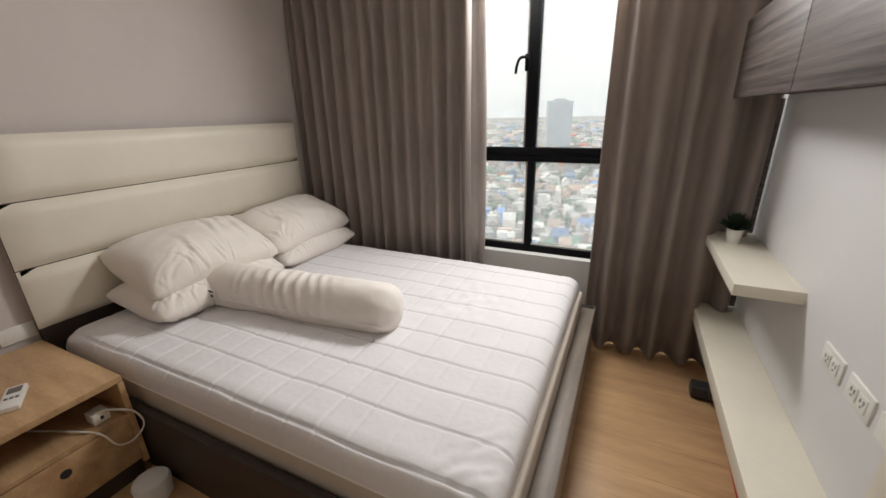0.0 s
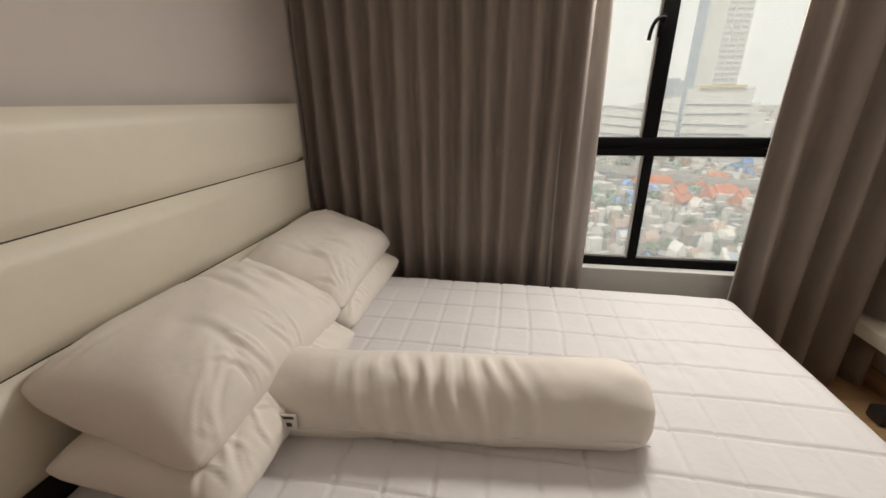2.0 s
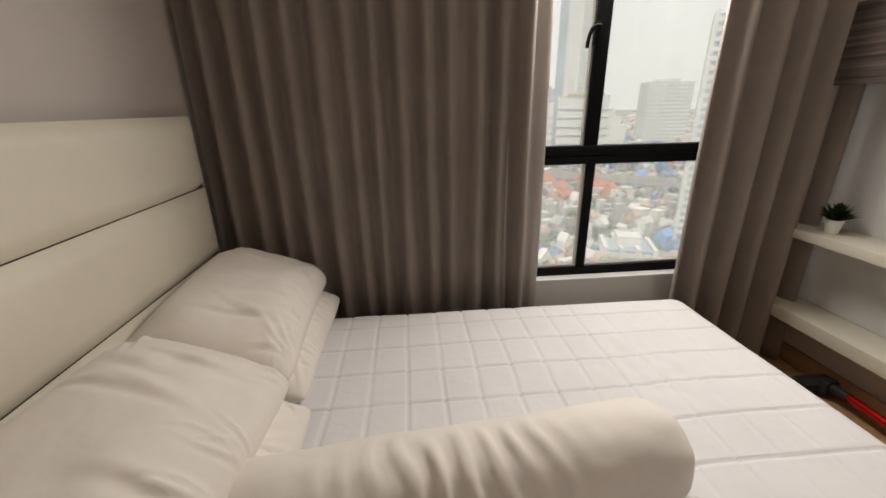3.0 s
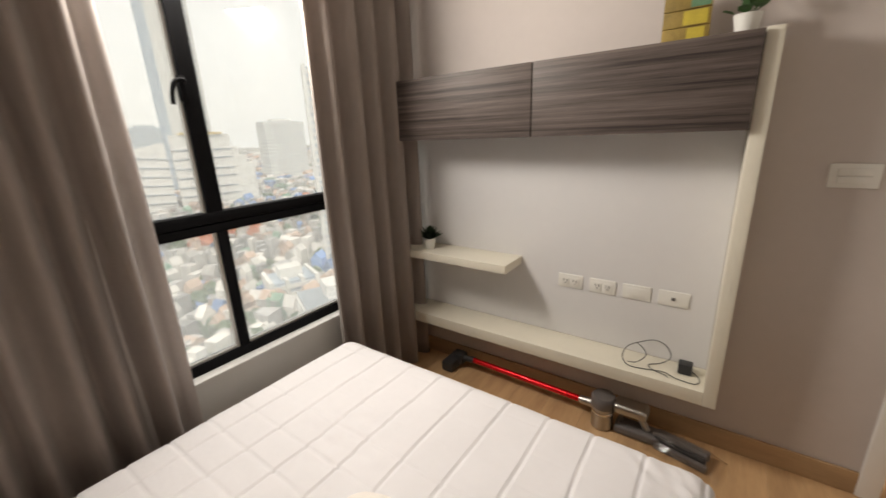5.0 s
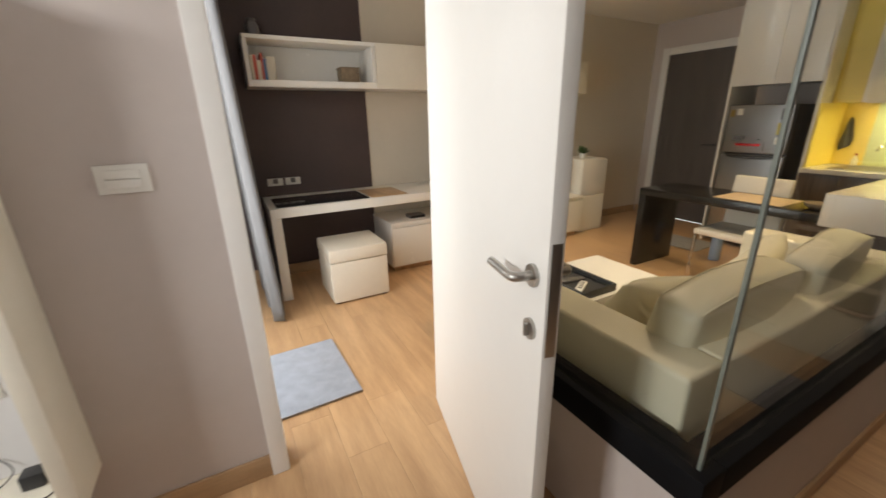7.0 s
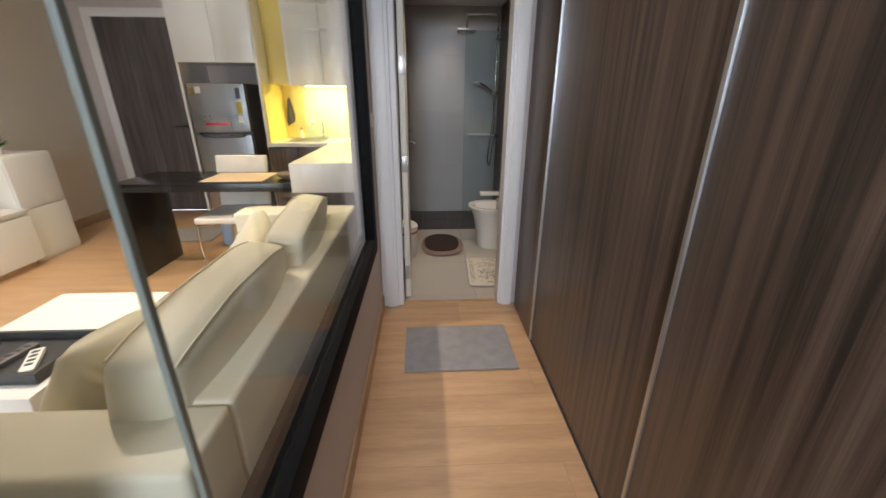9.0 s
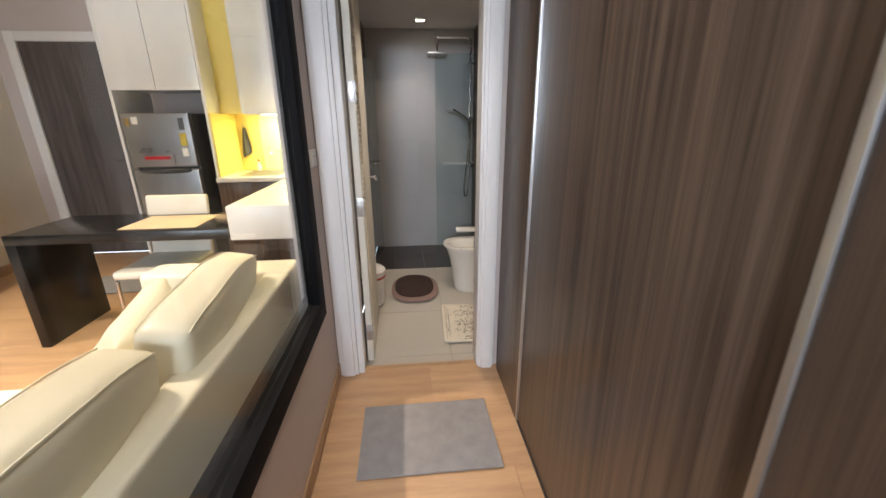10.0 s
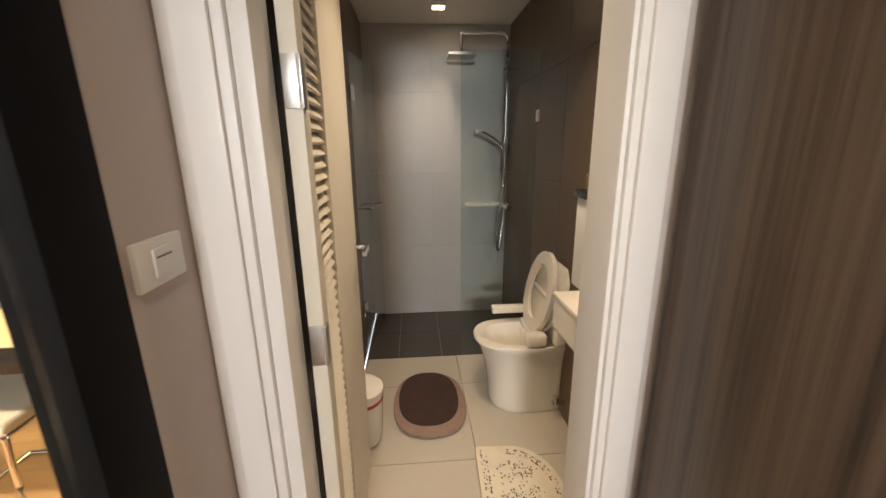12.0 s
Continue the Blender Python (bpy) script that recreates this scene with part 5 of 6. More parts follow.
part("body", B(1.06, 1.625, -4.98, -4.50, 0.03, 1.47, bev=0.008), M_PLASTIC_D, fr)
fd = part("freezer_door", B(1.06, 1.625, -4.498, -4.435, 1.005, 1.475, bev=0.012, seg=3), M_STEEL, fr)
ld = part("lower_door", B(1.06, 1.625, -4.498, -4.435, 0.06, 0.985, bev=0.012, seg=3), M_STEEL, fr)
bm = bmesh.new()
tube(bm, smooth_path([(1.56, -4.432, 0.985), (1.52, -4.418, 0.972), (1.34, -4.414, 0.965), (1.16, -4.418, 0.972), (1.12, -4.432, 0.985)]), 0.016)
part("handle", bm, M_PLASTIC_D, fd)
for b, mm in (((1.11, 1.155, 1.33, 1.43), M_TOWEL), ((1.11, 1.165, 1.19, 1.30), M_PAINT_Y), ((1.115, 1.165, 1.10, 1.17), M_WHITE), ((1.56, 1.60, 1.36, 1.43), M_PAINT_O), ((1.49, 1.54, 1.38, 1.44), M_WHITE), ((1.28, 1.50, 1.075, 1.10), M_RED), ((1.24, 1.25, 1.03, 1.12), M_GUN)):
    part("magnet", B(b[0], b[1], -4.4345, -4.430, b[2], b[3], bev=0.001), mm, fd)
# worktops and base cabinets
bc = thing("base_cabinet", "dark wood base cabinets under the kitchen worktop", "cabinet", (0.3, -4.7, 0))
part("carcass", B(-0.315, 0.90, YK, -4.42, 0.10, 0.86), M_GREYWOOD_V, bc)
part("plinth", B(-0.315, 0.90, YK, -4.50, 0.0, 0.10), M_PLASTIC_D, bc)
for i in range(2):
    part("door", B(0.305 + 0.3 * i, 0.60 + 0.3 * i, -4.418, -4.40, 0.11, 0.85, bev=0.002), M_GREYWOOD_V, bc)
solid("worktop", many((-0.315, 0.903, YK, -4.385, 0.862, 0.902), bev=0.003), M_KWHITE, "white kitchen worktop with steel sink", "worktop")
set_back(mark, -0.03, -0.13)
mark = others()
pn = thing("kitchen_peninsula", "white kitchen peninsula with deep worktop edge", "counter", (0.0, -3.75, 0))
part("worktop", B(-0.28, 0.285, -4.52, -3.18, 0.69, 0.902, bev=0.003), M_KWHITE, pn)
part("cabinet_body", B(-0.28, 0.14, -4.52, -3.30, 0.0, 0.689), M_GREYWOOD_V, pn)
part("tray_rack", B(0.145, 0.27, -4.2, -3.4, 0.35, 0.37), M_KWHITE, pn)
set_back(mark, -0.06, 0.02)
mark = others()
sk = thing("sink", "steel kitchen sink set in the worktop", "sink", (0.55, -4.68, 0.902))
part("rim", many((0.36, 0.74, -4.90, -4.88, 0.9025, 0.908), (0.36, 0.74, -4.50, -4.48, 0.9025, 0.908), (0.36, 0.38, -4.88, -4.50, 0.9025, 0.908), (0.72, 0.74, -4.88, -4.50, 0.9025, 0.908)), M_STEEL, sk)
part("bowl", B(0.38, 0.72, -4.88, -4.50, 0.9022, 0.9045), M_GUN, sk)
ft = thing("kitchen_tap", "chrome swan-neck kitchen tap behind the sink", "tap", (0.45, -4.93, 0.902))
bm = bmesh.new()
tube(bm, smooth_path([(0.45, -4.94, 0.903), (0.45, -4.94, 1.06), (0.46, -4.90, 1.10), (0.50, -4.80, 1.10), (0.52, -4.75, 1.06)]), 0.011)
part("spout", bm, M_CHROME, ft)
part("base", lathe(bmesh.new(), [(0.024, 0.9025), (0.024, 0.93), (0.014, 0.935)], 0.45, -4.94), M_CHROME, ft)
uc = thing("kitchen_wall_cabinet", "white gloss kitchen wall cabinets with light strip below", "cabinet", (0.3, -4.8, 1.45))
part("body", B(-0.315, 0.70, YK, -4.70, 1.47, 2.53), M_KWHITE, uc)
for i in range(3):
    part("door", B(XG + 0.102 + 0.338 * i, XG + 0.436 + 0.338 * i, -4.698, -4.68, 1.46, 2.52, bev=0.002), M_KWHITE, uc)
part("light_strip", B(-0.25, 0.55, -4.83, -4.78, 1.452, 1.468), M_STRIP, uc, "glowing warm light strip")
area("kitchen_strip_light", (0.15, -4.80, 1.445), (0.15, -4.85, 0.9), 0.8, 0.05, 11, (1.0, 0.80, 0.30))
solid("trim_splashback", B(-0.315, 0.66, YK, YK + 0.008, 0.905, 1.46), M_SPLASH, kind="structure", smooth=False)
solid("trim_yellow_panel", many((0.70, 0.904, YK, -4.72, 1.47, 2.53), (0.66, 0.904, YK, YK + 0.012, 0.905, 1.47), (0.885, 0.9045, YK + 0.012, -4.46, 0.905, 1.47)), M_YELLOW, kind="structure", smooth=False)
tw = thing("dish_towel", "dark grey dish towel hanging on a hook", "towel", (0.82, -4.985, 1.05))
bm = bmesh.new()
g = []
for i in range(15):
    f = i / 14
    row = []
    for j in range(11):
        u = -1 + j / 5
        w = 0.012 + 0.05 * f ** 0.7 if f < 0.8 else 0.055 - 0.05 * (f - 0.8)
        row.append(bm.verts.new((0.81 + u * w, -4.985 + 0.012 * math.sin(u * 5 + f), 1.34 - 0.28 * f - 0.03 * u * f)))
    g.append(row)
for i in range(14):
    for j in range(10):
        bm.faces.new((g[i][j], g[i][j + 1], g[i + 1][j + 1], g[i + 1][j]))
p = part("cloth", bm, M_TOWEL, tw)
p.modifiers.new("thickness", 'SOLIDIFY').thickness = 0.006
bm = bmesh.new()
cyl(bm, (0.81, YK + 0.014, 1.35), (0.81, -4.97, 1.36), 0.006)
part("hook", bm, M_CHROME, tw)
sp = thing("soap_bottle", "small red and white soap bottle by the sink", "bottle", (0.66, -4.92, 0.902))
part("body", lathe(bmesh.new(), [(0.022, 0.9025), (0.024, 0.96), (0.01, 0.985), (0.01, 1.0)], 0.69, -4.92), M_WHITE, sp)
part("cap", lathe(bmesh.new(), [(0.012, 1.0), (0.012, 1.02)], 0.69, -4.92), M_RED, sp)


set_back(mark, -0.03, -0.13)


def downlight(label, x, y, z, r=0.045, square=False):
    ob = thing("downlight", label, "downlight", (x, y, z - 0.012), "ceiling downlights")
    bm = bmesh.new()
    if square:
        part("trim_ring", many((x - r, x + r, y - r, y - r + 0.012, z - 0.012, z), (x - r, x + r, y + r - 0.012, y + r, z - 0.012, z), (x - r, x - r + 0.012, y - r + 0.012, y + r - 0.012, z - 0.012, z), (x + r - 0.012, x + r, y - r + 0.012, y + r - 0.012, z - 0.012, z)), M_WHITE, ob)
        part("lamp_face", B(x - r + 0.013, x + r - 0.013, y - r + 0.013, y + r - 0.013, z - 0.006, z - 0.001), M_LAMP, ob, "glowing lamp face")
    else:
        tube(bm, [(x + r * math.cos(a * math.pi / 12), y + r * math.sin(a * math.pi / 12), z - 0.005) for a in range(24)], 0.007, 8, closed=True)
        part("trim_ring", bm, M_WHITE, ob)
        bm = bmesh.new()
        cyl(bm, (x, y, z - 0.006), (x, y, z - 0.001), r - 0.008, n=24)
        part("lamp_face", bm, M_LAMP, ob, "glowing lamp face")


downlight("small square glowing downlight over the shower", -1.048, -4.766, 2.27, 0.05, True)
downlight("small round glowing downlight in the bathroom ceiling", -1.10, -3.30, 2.27)
downlight("small round glowing downlight in the passage ceiling", -0.88, -1.75, CEIL)
# fitting for the unseen sofa fill
downlight("small round glowing downlight added as living-room fill", 0.75, -2.2, CEIL)
# fitting for the added entrance fill, out of view
downlight("small round glowing downlight added out of view by the entrance", 2.2, -2.9, CEIL)
downlight("small round glowing downlight in the kitchen ceiling", 0.2, -3.9, CEIL)

# ---- bathroom ----
mark = others()
wr = thing("toilet", "white one-piece toilet with raised seat and lid", "toilet", (-1.3, -3.98, 0))
TY = -3.99
bm = bmesh.new()
prof = [(0.0, 0.185, 0.155, -1.29), (0.012, 0.192, 0.162, -1.29), (0.03, 0.192, 0.162, -1.29), (0.15, 0.197, 0.162, -1.285), (0.28, 0.212, 0.166, -1.275), (0.36, 0.235, 0.178, -1.27), (0.395, 0.25, 0.19, -1.26), (0.405, 0.245, 0.186, -1.26)]
rings = []
for z, a, b, cx in prof:
    ring = []
    for j in range(36):
        t = 2 * math.pi * j / 36
        c, s = math.cos(t), math.sin(t)
        ex = (abs(c) ** 0.8) * (1 if c > 0 else -1) * a
        if c < 0:
            ex = -min(abs(ex) * 1.25, 0.26)
        side = abs(s) ** (0.85 if c >= 0 else 0.4)
        ring.append(bm.verts.new((cx + ex, TY + side * (1 if s > 0 else -1) * b, z)))
    rings.append(ring)
inner = [bm.verts.new((-1.26 + (v.co.x + 1.26) * 0.78, TY + (v.co.y - TY) * 0.74, 0.40)) for v in rings[-1]]
pit = [bm.verts.new((-1.28 + (v.co.x + 1.26) * 0.35, TY + (v.co.y - TY) * 0.35, 0.22)) for v in rings[-1]]
rings += [inner, pit]
for a, b in zip(rings, rings[1:]):
    for j in range(36):
        bm.faces.new((a[j], a[(j + 1) % 36], b[(j + 1) % 36], b[j]))
bm.faces.new(rings[0][::-1])
bm.faces.new(pit)
part("bowl", bm, M_PORCELAIN, wr, angle=50)
part("skirt", B(-1.465, -1.30, TY - 0.155, TY + 0.155, 0.002, 0.40, bev=0.03, seg=4), M_PORCELAIN, wr)
part("tank", B(-1.465, -1.393, TY - 0.19, TY + 0.19, 0.40, 0.60, bev=0.03, seg=4), M_PORCELAIN, wr)
part("tank_lid", B(-1.466, -1.389, TY - 0.195, TY + 0.195, 0.602, 0.63, bev=0.012), M_PORCELAIN, wr)
part("flush_button", lathe(bmesh.new(), [(0.02, 0.630), (0.02, 0.636)], -1.43, TY), M_CHROME, wr)


def oval_plate(cx, cz, a, b, th, lean, hole=0.0):
    """An upright oval slab hinged at its foot, leaning back by lean."""
    bm = bmesh.new()
    n = 40
    loops = []
    for side in (-th / 2, th / 2):
        for f in ((1.0, hole) if hole else (1.0,)):
            loops.append([bm.verts.new((side, b * f * math.sin(2 * math.pi * j / n), a + a * f * math.cos(2 * math.pi * j / n))) for j in range(n)])
    def join(p, q):
        for j in range(n):
            bm.faces.new((p[j], p[(j + 1) % n], q[(j + 1) % n], q[j]))
    if hole:
        join(loops[0], loops[1]); join(loops[2], loops[3]); join(loops[0], loops[2]); join(loops[1], loops[3])
    else:
        bm.faces.new(loops[0]); bm.faces.new(loops[1][::-1]); join(loops[0], loops[1])
    m = Matrix.Translation((cx, TY, cz)) @ Matrix.Rotation(radians(-lean), 4, 'Y')
    bmesh.ops.transform(bm, matrix=m, verts=bm.verts)
    return bm


part("lid", oval_plate(-1.352, 0.42, 0.235, 0.195, 0.02, 17), M_PORCELAIN, wr)
part("seat", oval_plate(-1.318, 0.42, 0.225, 0.19, 0.022, 12, 0.68), M_PORCELAIN, wr)
part("bidet_arm", B(-1.34, -1.14, TY - 0.20, TY - 0.14, 0.455, 0.495, bev=0.012), M_PORCELAIN, wr)
part("bidet_box", B(-1.36, -1.255, TY + 0.115, TY + 0.19, 0.407, 0.475, bev=0.016, seg=3), M_PORCELAIN, wr)
part("hinge_block", B(-1.374, -1.30, TY - 0.13, TY + 0.13, 0.40, 0.435, bev=0.008), M_PORCELAIN, wr)

wr.location += Vector((-0.08, 0.05, -0.012))
bs = thing("washbasin", "white rectangular washbasin on the bathroom wall", "washbasin", (-1.42, -3.15, 0.6))
part("basin", B(-1.544, -1.347, -3.472, -2.90, 0.66, 0.79, bev=0.012), M_PORCELAIN, bs)
part("rim", B(-1.543, -1.343, -3.476, -2.895, 0.7905, 0.812, bev=0.006), M_PORCELAIN, bs)
part("drain_pipe", cyl(bmesh.new(), (-1.45, -3.15, 0.40), (-1.45, -3.15, 0.659), 0.02), M_CHROME, bs)
part("trap", cyl(bmesh.new(), (-1.545, -3.15, 0.42), (-1.45, -3.15, 0.42), 0.02), M_CHROME, bs)
bx = thing("bathroom_ledge", "boxed ledge with black stone top behind the basin", "ledge", (-1.49, -3.5, 0.69))
part("box", B(-1.546, -1.448, -3.545, -3.10, 0.82, 1.19, bev=0.004), M_WALL_WHITE, bx)
part("stone_top", B(-1.546, -1.435, -3.555, -3.09, 1.192, 1.222, bev=0.004), M_SCREEN, bx)
rnd = random.Random(9)
for i in range(4):
    x, y = -1.485 + rnd.uniform(-0.02, 0.01), -3.52 + 0.09 * i
    ob = thing("toiletry_bottle", "small dark toiletry bottle on the black ledge", "bottle", (x, y, 1.222), "toiletries on the ledge")
    hh = rnd.uniform(0.04, 0.09)
    part("body", lathe(bmesh.new(), [(0.02, 1.2225), (0.024, 1.227), (0.024, 1.222 + hh), (0.01, 1.232 + hh)], x, y, 16), M_PLASTIC_D if i % 2 else M_BROWNBOX, ob)
    part("cap", lathe(bmesh.new(), [(0.011, 1.232 + hh), (0.011, 1.257 + hh)], x, y, 12), M_CHROME, ob)
st = thing("angle_valve", "chrome angle valve at the foot of the wall", "valve", (-1.50, -3.72, 0.05))
part("body", cyl(bmesh.new(), (-1.545, -3.72, 0.09), (-1.47, -3.72, 0.09), 0.014), M_CHROME, st)
part("knob", cyl(bmesh.new(), (-1.49, -3.72, 0.09), (-1.49, -3.72, 0.13), 0.016), M_CHROME, st)

# shower
ss = thing("rain_shower", "chrome rain shower set with riser rail and hand shower", "shower", (-1.46, -4.9, 0.9))
bm = bmesh.new()
tube(bm, smooth_path([(-1.465, -4.93, 0.95), (-1.465, -4.93, 1.5), (-1.465, -4.93, 2.06), (-1.462, -4.93, 2.12), (-1.42, -4.93, 2.145), (-1.3, -4.94, 2.147), (-1.17, -4.95, 2.147), (-1.145, -4.95, 2.14), (-1.14, -4.95, 2.015)], 8), 0.0105, 12)
part("riser_pipe", bm, M_CHROME, ss)
part("rain_head", B(-1.235, -1.045, -5.045, -4.855, 1.995, 2.015, bev=0.004), M_NICKEL, ss)
part("bracket", cyl(bmesh.new(), (-1.545, -4.93, 1.92), (-1.44, -4.93, 1.92), 0.009), M_CHROME, ss)
part("slider", B(-1.49, -1.43, -4.95, -4.90, 1.37, 1.42, bev=0.006), M_CHROME, ss)
bm = bmesh.new()
tube(bm, smooth_path([(-1.445, -4.91, 1.39), (-1.38, -4.89, 1.44), (-1.30, -4.87, 1.485), (-1.26, -4.86, 1.50)]), 0.011)
hs = part("hand_shower", bm, M_CHROME, ss)
part("spray_face", B(-1.285, -1.225, -4.885, -4.835, 1.485, 1.51, bev=0.008), M_NICKEL, hs)
bm = bmesh.new()
tube(bm, smooth_path([(-1.45, -4.91, 1.37), (-1.44, -4.86, 1.1), (-1.40, -4.85, 0.72), (-1.43, -4.88, 0.62), (-1.46, -4.92, 0.8), (-1.47, -4.93, 0.93)]), 0.007)
part("hose", bm, M_CHROME, ss)
part("mixer", cyl(bmesh.new(), (-1.48, -5.05, 0.95), (-1.48, -4.80, 0.95), 0.022), M_CHROME, ss)
gs = thing("shower_screen", "fixed clear glass shower screen", "shower screen", (-1.31, -4.42, 0))
p = part("pane", B(-1.54, -1.075, -4.425, -4.417, 0.0, 1.93), M_SHOWER, gs, smooth=False)
p.visible_shadow = False
for z in (0.35,):
    part("clamp", B(-1.545, -1.50, -4.435, -4.407, z, z + 0.05, bev=0.003), M_CHROME, gs)
gd = thing("shower_door", "frameless glass shower door standing open with towel handle", "shower door", (-0.43, -4.44, 0), rz=-98)
p = part("pane", box(bmesh.new(), 0.0, 0.62, -0.004, 0.004, 0.012, 1.93), M_SHOWER, gd, local=True, smooth=False)
p.visible_shadow = False
bm = bmesh.new()
tube(bm, smooth_path([(0.20, 0.0, 1.0), (0.20, -0.05, 1.0), (0.23, -0.06, 1.0), (0.42, -0.06, 1.0), (0.45, -0.05, 1.0), (0.45, 0.0, 1.0)]), 0.009)
part("towel_handle", bm, M_CHROME, gd, local=True)
for z in (0.3, 1.66):
    part("hinge", box(bmesh.new(), -0.02, 0.06, -0.014, 0.014, z, z + 0.09, 0.003), M_CHROME, gd, local=True)
sh = thing("shower_shelf", "small white shelf in the shower", "shelf", (-1.45, -5.1, 1.02))
part("board", B(-1.54, -1.20, -5.185, -5.06, 0.93, 0.945, bev=0.003), M_WHITE, sh)
part("bracket", B(-1.50, -1.48, -5.185, -5.10, 0.905, 0.93), M_CHROME, sh)
p = face_plate("wall_plate", "small white plate on the dark bathroom wall", "wall plate", -1.540, -4.40, 1.568, 0.05, 0.07, 1, "blank")

# bathroom door, open inwards
BD = thing("bathroom_door", "white louvred bathroom door standing open", "door", (-0.549, YB - 0.14, 0), rz=-88.7)
DWB = 0.66
part("stile", box(bmesh.new(), 0, 0.055, -0.018, 0.018, 0.008, 2.085, 0.003), M_CREAMWOOD, BD, local=True)
part("panel", box(bmesh.new(), 0.22, DWB, -0.018, 0.018, 0.008, 2.085, 0.003), M_CREAMWOOD, BD, local=True)
for z0, z1 in ((0.008, 0.12), (1.99, 2.085)):
    part("rail", box(bmesh.new(), 0.0555, 0.2195, -0.018, 0.018, z0, z1, 0.003), M_CREAMWOOD, BD, local=True)
sl = box(bmesh.new(), 0.0555, 0.2195, -0.017, 0.017, -0.004, 0.004)
bmesh.ops.rotate(sl, cent=(0, 0, 0), matrix=Matrix.Rotation(radians(52), 3, 'X'), verts=sl.verts)
slat_mesh = finish("slat", sl, M_CREAMWOOD, False)
for z0, z1 in ((0.125, 1.985),):
    k = int((z1 - z0) / 0.029)
    for i in range(k):
        o = new("slat", slat_mesh)
        o.parent = BD
        o.location = (0, 0, z0 + (i + 0.5) * (z1 - z0) / k)
for z in (0.20, 0.95, 1.52, 2.0):
    part("hinge", box(bmesh.new(), -0.010, 0.022, -0.023, -0.0175, z - 0.05, z + 0.05, 0.001), M_NICKEL, BD, "metal hinge leaf", local=True)
    part("hinge", box(bmesh.new(), -0.004, -0.0005, -0.014, 0.016, z - 0.05, z + 0.05, 0.0008), M_NICKEL, BD, "metal hinge leaf", local=True)
bm = bmesh.new()
tube(bm, smooth_path([(DWB - 0.05, -0.018, 1.03), (DWB - 0.05, -0.06, 1.03), (DWB - 0.08, -0.066, 1.03), (DWB - 0.15, -0.064, 1.028)]), 0.009)
bm2 = bmesh.new()
tube(bm2, smooth_path([(DWB - 0.05, 0.018, 1.03), (DWB - 0.05, 0.06, 1.03), (DWB - 0.08, 0.066, 1.03), (DWB - 0.15, 0.064, 1.028)]), 0.009)
part("lever", bm, M_CHROME, BD, local=True)
part("lever", bm2, M_CHROME, BD, local=True)
wb = thing("waste_bin", "white round waste bin with red-striped rim", "waste bin", (-0.535, -3.86, 0))
bm = bmesh.new()
lathe(bm, [(0.085, 0.0), (0.09, 0.01), (0.105, 0.27), (0.10, 0.27)], -0.535, -3.86)
part("body", bm, M_WHITE, wb)
part("stripe", lathe(bmesh.new(), [(0.1035, 0.225), (0.1062, 0.225), (0.1068, 0.24), (0.104, 0.24)], -0.535, -3.86), M_BOOK_R, wb, "red stripe")
part("lid", lathe(bmesh.new(), [(0.109, 0.271), (0.109, 0.285), (0.09, 0.305), (0.03, 0.312)], -0.535, -3.86), M_WHITE, wb)


wb.location += Vector((0.035, 0.20, 0))
set_back(mark, -0.072, 0.04)
mark = others()


def oval_mat(bm, cx, cy, a, b, z0, z1, p=3.0, n=48):
    lo, hi = [], []
    for j in range(n):
        t = 2 * math.pi * j / n
        c, s = math.cos(t), math.sin(t)
        x, y = math.copysign(abs(c) ** (2 / p), c) * a, math.copysign(abs(s) ** (2 / p), s) * b
        lo.append(bm.verts.new((cx + x, cy + y, z0)))
        hi.append(bm.verts.new((cx + x * 0.985, cy + y * 0.985, z1)))
    for j in range(n):
        bm.faces.new((lo[j], lo[(j + 1) % n], hi[(j + 1) % n], hi[j]))
    bm.faces.new(hi)
    bm.faces.new(lo[::-1])
    return bm


om = thing("bath_mat", "dark brown oval bath mat with rose rim", "mat", (-0.845, -3.93, 0.003))
part("rim", oval_mat(bmesh.new(), -0.845, -3.91, 0.20, 0.275, 0.003, 0.012, 2.6), M_RUG_ROSE, om)
part("pad", oval_mat(bmesh.new(), -0.84, -3.945, 0.168, 0.24, 0.0125, 0.020, 2.4), M_RUG_BROWN, om)
cm = thing("bath_mat", "cream printed bath mat with curved side", "mat", (-1.198, -3.27, 0.003), rz=-3)
bm = bmesh.new()
pts = [(0.17, 0.225), (0.16, 0.235)][::-1] + [(0.17, -0.225), (0.16, -0.235)] + [(0.03 - 0.22 * math.cos(math.pi * (i / 20 - 0.5)) ** 0.85, 0.235 * math.sin(math.pi * (i / 20 - 0.5))) for i in range(1, 20)]
lo = [bm.verts.new((x, y, 0)) for x, y in pts]
hi = [bm.verts.new((x * 0.985, y * 0.985, 0.008)) for x, y in pts]
for j in range(len(pts)):
    k = (j + 1) % len(pts)
    bm.faces.new((lo[j], lo[k], hi[k], hi[j]))
bm.faces.new(hi)
bm.faces.new(lo[::-1])
part("base", bm, M_CREAMMAT, cm, local=True)
rnd = random.Random(14)
bm = bmesh.new()
def rim_point(t, f):
    """A point on the mat's outline drawn in by f: down the straight side, then round the curved one."""
    if t < 0.4:
        return 0.17 - 0.235 * (1 - f), 0.235 * f * (1 - 5 * t)
    a = math.pi * ((t - 0.4) / 0.6 - 0.5)
    return 0.03 - 0.22 * f * math.cos(a), 0.235 * f * math.sin(a)


